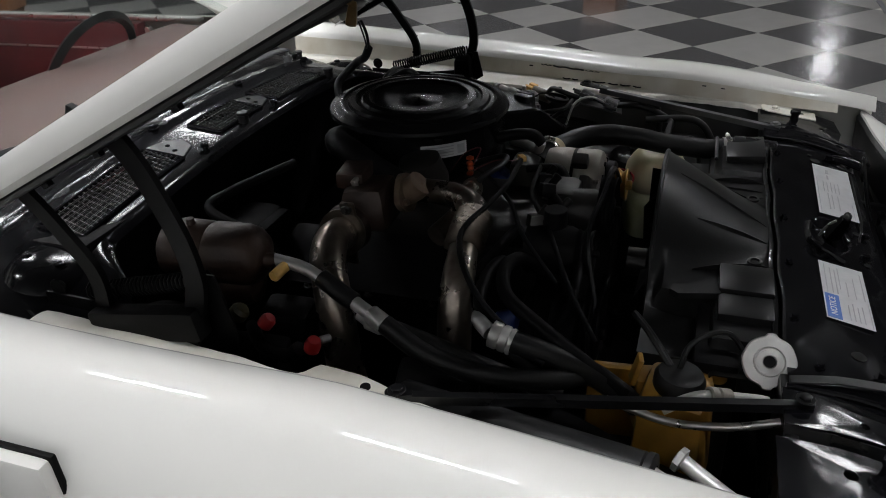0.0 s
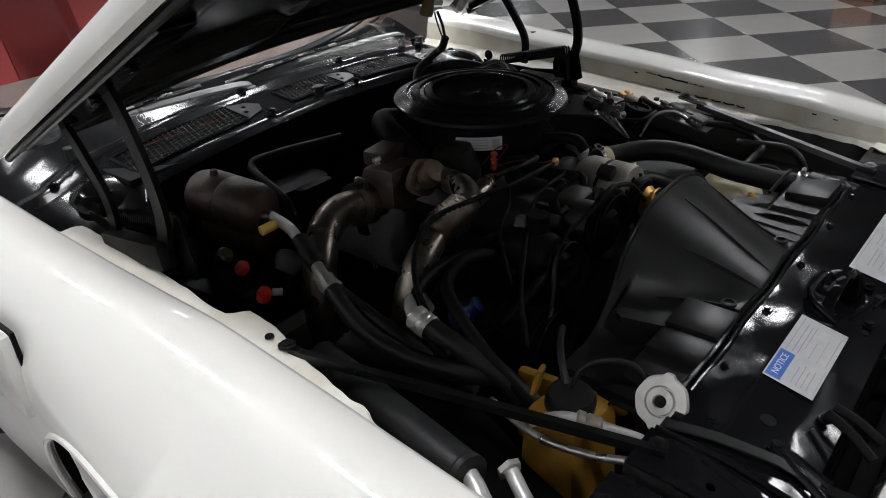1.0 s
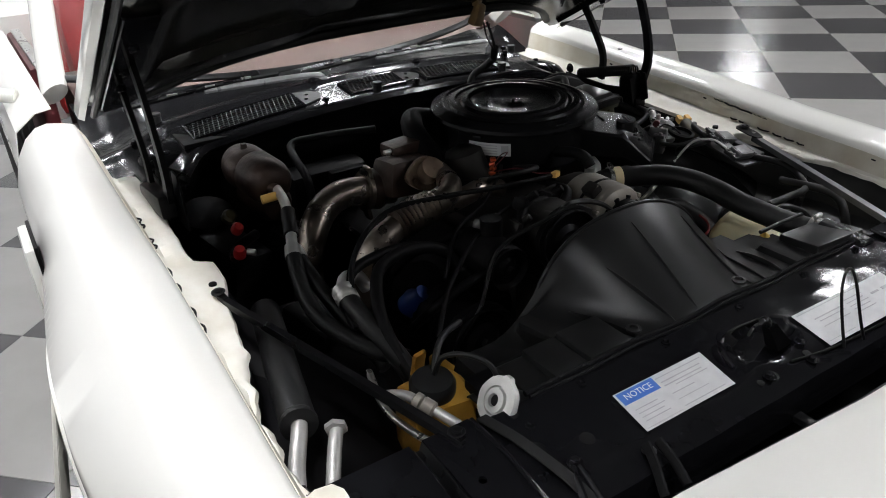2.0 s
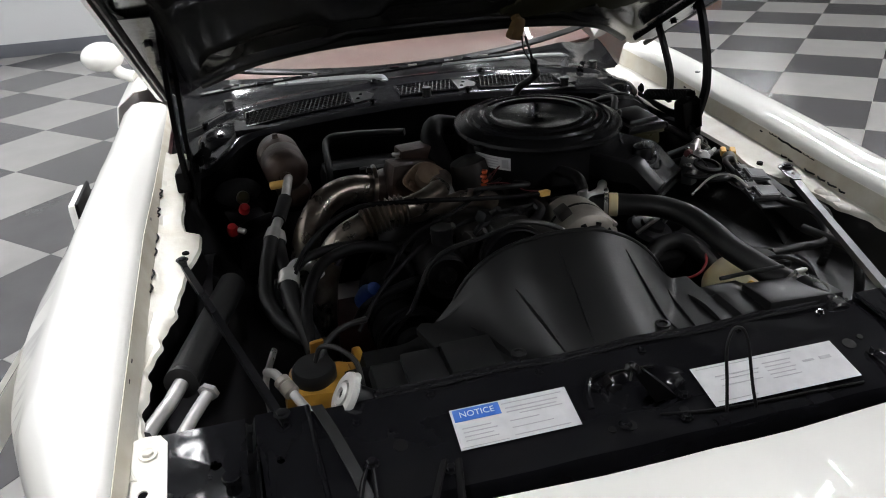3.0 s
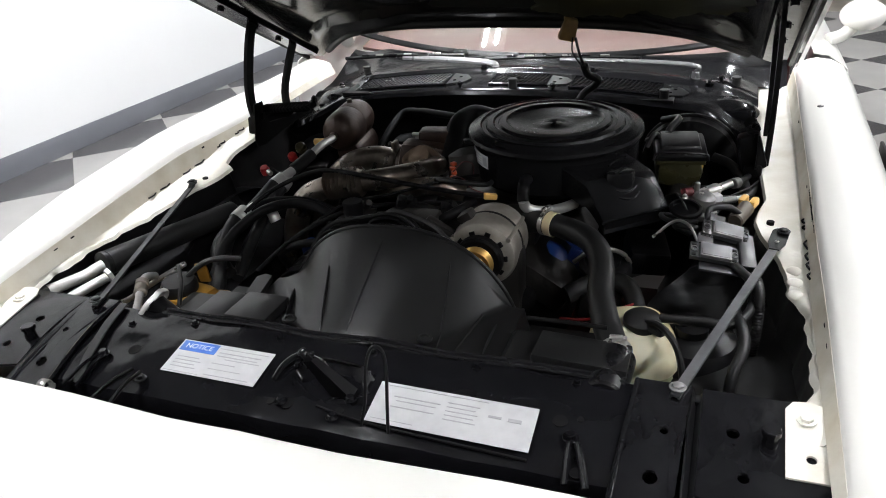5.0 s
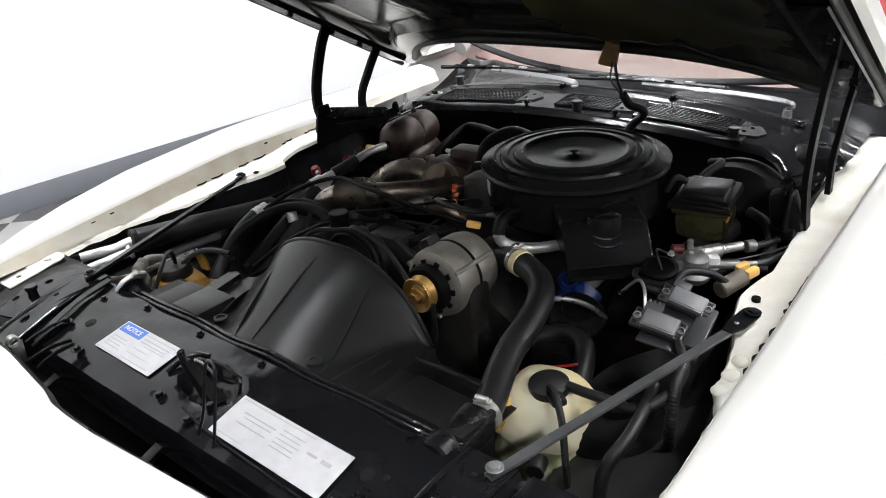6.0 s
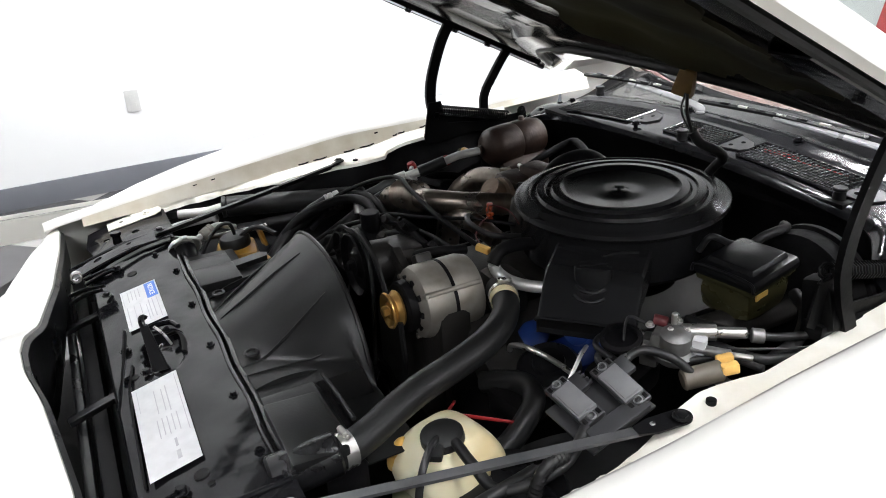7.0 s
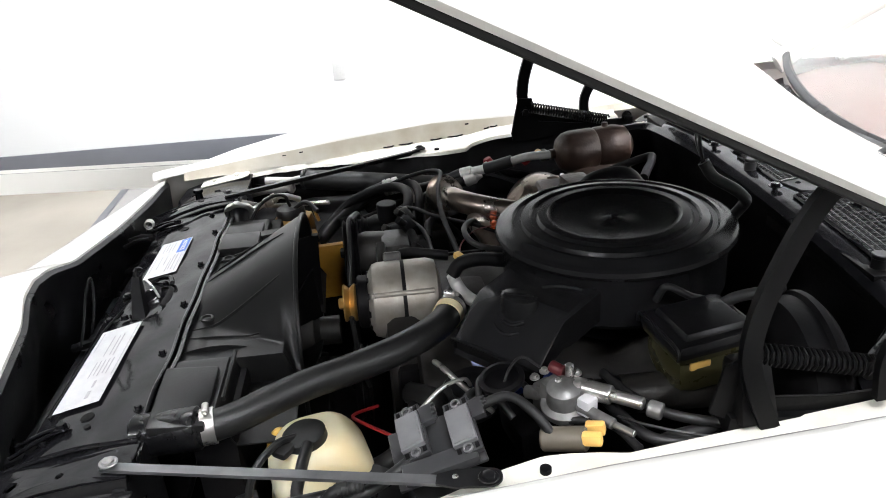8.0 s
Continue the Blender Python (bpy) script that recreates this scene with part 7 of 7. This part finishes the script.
# ---------------------------------------------------------------- driver's side of the bay
def master_cylinder():
    bm = B()
    box(bm, (0.482, 0.590, 0.768), (0.108, 0.125, 0.075), rot=(4, 0, 8), bevel=0.03)
    box(bm, (0.482, 0.590, 0.798), (0.112, 0.128, 0.014), rot=(4, 0, 8), bevel=0.005)
    m = solo("brake_master_cylinder", bm, OLIVE, "brake master cylinder with an olive plastic reservoir", "master cylinder")
    bm = B()
    box(bm, (0.482, 0.590, 0.812), (0.124, 0.138, 0.022), rot=(4, 0, 8), bevel=0.010, taper=0.94)
    box(bm, (0.482, 0.590, 0.826), (0.096, 0.105, 0.014), rot=(4, 0, 8), bevel=0.006, taper=0.9)
    part("reservoir_lid", bm, SATIN, m, "black reservoir lid with a raised centre")
    bm = B()
    tube(bm, [(0.43, 0.515, 0.80), (0.44, 0.515, 0.817), (0.50, 0.522, 0.820), (0.545, 0.53, 0.815), (0.552, 0.53, 0.80)], 0.003, n=8)
    part("bail", bm, SATIN, m)
    bm = B()
    cyl(bm, (0.49, 0.47, 0.71), (0.50, 0.68, 0.71), 0.03, n=20)
    part("cylinder", bm, GRIME, m)
    bm = B()
    box(bm, (0.536, 0.570, 0.780), (0.005, 0.032, 0.014), rot=(0, 0, 8), bevel=0.002)
    part("cast_mark", bm, PLUG, m, "small amber mark")
    bm = B()
    lathe(bm, (0.50, 0.68, 0.72), (0.03, 1, 0.02), [(0, 0), (0.04, 0), (0.10, 0.012), (0.118, 0.03), (0.12, 0.06), (0.126, 0.065), (0.126, 0.075), (0.11, 0.09), (0.05, 0.12), (0, 0.13)], 44)
    part("brake_booster", bm, DEEPBLACK, m, "round black brake booster")


master_cylinder()
run("flex_hose", [(0.43, 0.74, 0.83), (0.47, 0.69, 0.85), (0.455, 0.65, 0.835), (0.44, 0.62, 0.80)], 0.009, RUBBER, "black vacuum hose at the firewall")
for pts, r in (([(0.56, 0.62, 0.78), (0.60, 0.60, 0.77), (0.63, 0.55, 0.75), (0.64, 0.48, 0.74)], 0.011), ([(0.50, 0.44, 0.76), (0.57, 0.46, 0.765), (0.62, 0.50, 0.765), (0.65, 0.58, 0.76)], 0.007),
               ([(0.50, 0.42, 0.745), (0.58, 0.44, 0.745), (0.64, 0.47, 0.745), (0.66, 0.56, 0.74)], 0.008), ([(0.57, 0.36, 0.74), (0.60, 0.42, 0.745), (0.66, 0.44, 0.75)], 0.006), ([(0.40, 0.66, 0.80), (0.43, 0.60, 0.83), (0.425, 0.56, 0.85), (0.41, 0.55, 0.82)], 0.006)):
    run("vacuum_hose", pts, r, RUBBER, "black rubber vacuum hose near the brake cylinder")


def sensor(p, rot, teeth):
    s = thing("map_sensor", "dark grey plastic pressure sensor on a bracket", "sensor", "pressure sensors")
    bm = B()
    box(bm, (0, 0, -0.004), (0.108, 0.046, 0.012), bevel=0.003)
    box(bm, (-0.022, 0.032, -0.002), (0.036, 0.022, 0.013), bevel=0.002)
    part("case", bm, GREYP, s)
    # cover in a paler grey, its sheen put into the colour
    bm = B()
    box(bm, (0.003, -0.001, 0.006), (0.070, 0.041, 0.010), bevel=0.0015)
    box(bm, (0.003, -0.001, 0.011), (0.062, 0.034, 0.003), bevel=0.001)
    part("cover", bm, GREYC, s, "dark plastic cover, painted paler for its sheen")
    for k in (-1, 1):
        bm = B()
        lathe(bm, (k * 0.045, 0.0, 0.0), (0, 0, 1), [(0.0085, 0), (0.0085, 0.005), (0.006, 0.006), (0.006, 0.002), (0, 0.002)], 16)
        part("screw", bm, GREYC, s)
        for j in (-1, 1):
            bm = B()
            box(bm, (k * 0.045, 0.0155 * j, 0.0014), (0.010, 0.007, 0.004), bevel=0.001)
            part("socket", bm, DEEPBLACK, s)
    for k in range(teeth):
        bm = B()
        box(bm, (-0.036 + 0.0095 * k, 0.045, 0.001), (0.005, 0.009, 0.007), bevel=0.001)
        part("pin", bm, GREYP, s)
    s.matrix_basis = pose(*p, *rot) @ Matrix.Scale(0.82, 4)
    return s


sensor((0.580, 0.152, 0.754), (22, 9, 6), 4)
sensor((0.598, 0.219, 0.769), (22, 14, 6), 2)
bm = B()
box(bm, (0.600, 0.183, 0.740), (0.10, 0.12, 0.005), rot=(14, 8, 7), bevel=0.002)
box(bm, (0.638, 0.185, 0.744), (0.03, 0.10, 0.014), rot=(12, 6, 7), bevel=0.004)
solo("sensor_bracket", bm, GREYP, "dark grey bracket under the two sensors", "bracket")
run("sensor_wire", [(0.55, 0.165, 0.765), (0.53, 0.20, 0.785), (0.50, 0.235, 0.775), (0.46, 0.25, 0.73)], 0.003, ZINC, "thin pale cable to the pressure sensors", category="wire", n=8)
run("sensor_hose", [(0.565, 0.235, 0.768), (0.565, 0.285, 0.785), (0.60, 0.315, 0.78), (0.625, 0.335, 0.757)], 0.007, RUBBER, "black hose to the canister valve")
bm = B()
cyl(bm, (0.615, 0.322, 0.747), (0.638, 0.378, 0.758), 0.0165, n=20, bevel=0.003)
sol = solo("solenoid", bm, TAN, "tan metal solenoid can with amber plugs", "solenoid")
for k in (-1, 1):
    bm = B()
    box(bm, (0.640 + 0.010 * k, 0.385 - 0.005 * k, 0.767), (0.014, 0.026, 0.017), rot=(10, 0, -25), bevel=0.004)
    part("plug", bm, PLUG, sol, "amber twin plug")


def vacuum_valve():
    bm = B()
    lathe(bm, (0.545, 0.372, 0.735), (0.15, -0.1, 1), [(0, 0), (0.03, 0), (0.034, 0.006), (0.034, 0.014), (0.026, 0.02), (0.024, 0.045), (0.014, 0.052), (0, 0.053)], 24)
    v = solo("vacuum_regulator", bm, CASTG, "silver vacuum regulator with white block and pipe stubs", "regulator")
    for a, b, r, m_ in (((0.54, 0.385, 0.772), (0.575, 0.429, 0.774), 0.0135, ZINC), ((0.575, 0.429, 0.774), (0.603, 0.464, 0.775), 0.009, ZINC), ((0.607, 0.469, 0.772), (0.619, 0.484, 0.771), 0.012, CASTG), ((0.555, 0.375, 0.758), (0.615, 0.42, 0.757), 0.008, CASTG), ((0.615, 0.42, 0.757), (0.64, 0.44, 0.757), 0.005, ZINC),
                        ((0.525, 0.375, 0.785), (0.508, 0.36, 0.788), 0.009, REDTRIM), ((0.535, 0.38, 0.785), (0.535, 0.38, 0.805), 0.006, ZINC), ((0.556, 0.385, 0.77), (0.556, 0.385, 0.79), 0.005, ZINC), ((0.53, 0.36, 0.75), (0.50, 0.325, 0.742), 0.010, CASTG)):
        bm = B()
        cyl(bm, a, b, r, n=16)
        part("stub", bm, m_, v)
    bm = B()
    box(bm, (0.528, 0.368, 0.752), (0.042, 0.052, 0.05), rot=(6, 4, 30), bevel=0.006, taper=0.85)
    box(bm, (0.515, 0.352, 0.738), (0.03, 0.03, 0.05), rot=(0, 0, 30), bevel=0.005)
    part("valve_body", bm, CASTG, v, "grey die-cast valve body")
    for p in ((0.512, 0.35, 0.781), (0.545, 0.362, 0.783), (0.53, 0.392, 0.784), (0.502, 0.338, 0.765)):
        bm = B()
        bolt_head(bm, p, 0.005, 0.005, axis=(0.1, -0.1, 1))
        part("screw", bm, ZINC, v)
    for pts in ([(0.505, 0.345, 0.785), (0.497, 0.32, 0.80), (0.512, 0.298, 0.79), (0.528, 0.285, 0.765)], [(0.60, 0.43, 0.757), (0.63, 0.46, 0.762), (0.65, 0.50, 0.76), (0.665, 0.55, 0.755)]):
        bm = B()
        tube(bm, pts, 0.0022, n=6)
        part("lead", bm, RUBBER, v)
    bm = B()
    box(bm, (0.575, 0.395, 0.762), (0.021, 0.022, 0.026), rot=(0, 0, 35), bevel=0.004)
    part("block", bm, PAPER, v, "white plastic valve block")
    bm = B()
    lathe(bm, (0.518, 0.288, 0.775), (0.1, -0.2, 1), [(0.028, 0), (0.033, 0.004), (0.033, 0.010), (0.026, 0.012), (0.026, 0.004), (0, 0.003)], 24)
    part("filter_cup", bm, DEEPBLACK, v)


vacuum_valve()
for pts, r in (([(0.53, 0.30, 0.72), (0.50, 0.27, 0.75), (0.53, 0.235, 0.765), (0.57, 0.24, 0.76)], 0.006), ([(0.50, 0.33, 0.745), (0.47, 0.30, 0.76), (0.49, 0.26, 0.765), (0.545, 0.25, 0.77)], 0.005), ([(0.60, 0.17, 0.74), (0.655, 0.08, 0.725), (0.63, 0.0, 0.70), (0.56, -0.005, 0.695), (0.50, 0.0, 0.69)], 0.0085),
               ([(0.62, 0.06, 0.70), (0.64, -0.06, 0.70), (0.625, -0.11, 0.66), (0.62, -0.12, 0.58), (0.60, -0.12, 0.45)], 0.010)):
    run("canister_hose", pts, r, RUBBER, "black rubber vapour hose along the bay wall")
bm = B()
lathe(bm, (0.555, 0.06, 0.42), (0, 0, 1), [(0, 0), (0.085, 0), (0.09, 0.01), (0.09, 0.19), (0.08, 0.205), (0.03, 0.21), (0.03, 0.225), (0, 0.225)], 40)
solo("vapour_canister", bm, SATIN, "round black vapour canister beside the washer bottle", "canister")
for x, y, z, sx, sy, sz in ((0.44, 0.36, 0.64, 0.09, 0.11, 0.06), (0.36, 0.20, 0.60, 0.09, 0.08, 0.06), (-0.50, 0.28, 0.60, 0.10, 0.14, 0.08), (-0.56, 0.62, 0.62, 0.10, 0.16, 0.12), (-0.42, 0.60, 0.64, 0.09, 0.09, 0.07)):
    bm = B()
    box(bm, (x, y, z), (sx, sy, sz), rot=(8, 6, 15), bevel=0.014)
    part("stay", bm, DEEPBLACK, engine, "dull black bracket")

run("hanging_loom", [(0.655, 0.085, 0.742), (0.66, 0.045, 0.735), (0.662, 0.028, 0.69), (0.66, 0.03, 0.63), (0.655, 0.06, 0.545), (0.64, 0.08, 0.45)], 0.0085, RUBBER, "black corrugated loom hanging down the bay wall", category="wire", n=12, ribs=0.0012, pitch=0.006)


# ---------------------------------------------------------------- side vent on the passenger's fender
for s in (-1, 1):
    bm = B()
    rows = []
    box(bm, (s * 0.936, 0.69, 0.705), (0.008, 0.163, 0.168), bevel=0.003)
    gap = part("vent_gap", bm, DEEPBLACK, car, "dark gap round the fender vent")
    bm = B()
    box(bm, (s * 0.946, 0.69, 0.705), (0.026, 0.155, 0.16), rot=(0, 0, 0), bevel=0.012)
    fv_ = part("fender_vent", bm, PAINT, car, "white rounded fender air extractor")

# ---------------------------------------------------------------- checkered floor tiles, laid at 45 degrees to the walls
TS = 0.6096
A0, B0 = -0.28, -0.19  # phase of the joints along the two diagonals
PARITY = 0


def tile_mesh(name, material, outline):
    bm = B()
    c = Vector((sum(p[0] for p in outline) / len(outline), sum(p[1] for p in outline) / len(outline), 0))
    low, mid, top = [], [], []
    for x, y in outline:
        p = Vector((x, y, 0))
        d = (p - c).normalized()
        low.append(bm.verts.new(p - c - d * 0.0012 + Vector((0, 0, -0.004))))
        mid.append(bm.verts.new(p - c - d * 0.0012 + Vector((0, 0, -0.0008))))
        top.append(bm.verts.new(p - c - d * 0.0026))
    n = len(outline)
    for ring, nxt in ((low, mid), (mid, top)):
        for i in range(n):
            bm.faces.new((ring[i], ring[(i + 1) % n], nxt[(i + 1) % n], nxt[i]))
    bm.faces.new(top)
    return finish(name, bm, material, 25.0), c


def clip_poly(poly, axis, value, keep_greater):
    out = []
    for a, b in zip(poly, poly[1:] + poly[:1]):
        ia, ib = (a[axis] >= value) == keep_greater, (b[axis] >= value) == keep_greater
        if ia:
            out.append(a)
        if ia != ib:
            f = (value - a[axis]) / (b[axis] - a[axis])
            out.append((a[0] + f * (b[0] - a[0]), a[1] + f * (b[1] - a[1])))
    return out


SQ = math.sqrt(0.5)
whole = {}
for i in range(-16, 10):
    for j in range(-8, 22):
        pts = []
        for a, b in ((i, j), (i + 1, j), (i + 1, j + 1), (i, j + 1)):
            u, v = (a + A0) * TS, (b + B0) * TS
            pts.append(((u + v) * SQ, (v - u) * SQ))
        cut = pts
        for axis, value, gt in ((0, X0, True), (0, 6.6, False), (1, EDGE, True), (1, Y1, False)):
            cut = clip_poly(cut, axis, value, gt) if len(cut) > 2 else []
        if len(cut) < 3:
            continue
        area = abs(sum(p[0] * q[1] - q[0] * p[1] for p, q in zip(cut, cut[1:] + cut[:1]))) / 2
        if area < 0.004:
            continue
        dark = (i + j) % 2 == PARITY
        if len(cut) == 4 and area > TS * TS * 0.999:
            if dark not in whole:
                whole[dark], c0 = tile_mesh("tile", TILE_D if dark else TILE_L, cut)
            me = whole[dark]
            c = Vector((sum(p[0] for p in cut) / 4, sum(p[1] for p in cut) / 4, 0))
        else:
            me, c = tile_mesh("tile", TILE_D if dark else TILE_L, cut)
        ob = new("tile", me)
        ob.location = c
        ob.parent = floor
bm = B()
box(bm, ((X0 + 6.6) / 2, EDGE - 0.022, -0.001), (6.6 - X0, 0.04, 0.006), bevel=0.002)
part("edge_strip", bm, BASEM, floor, "dark ramp strip along the tile edge")
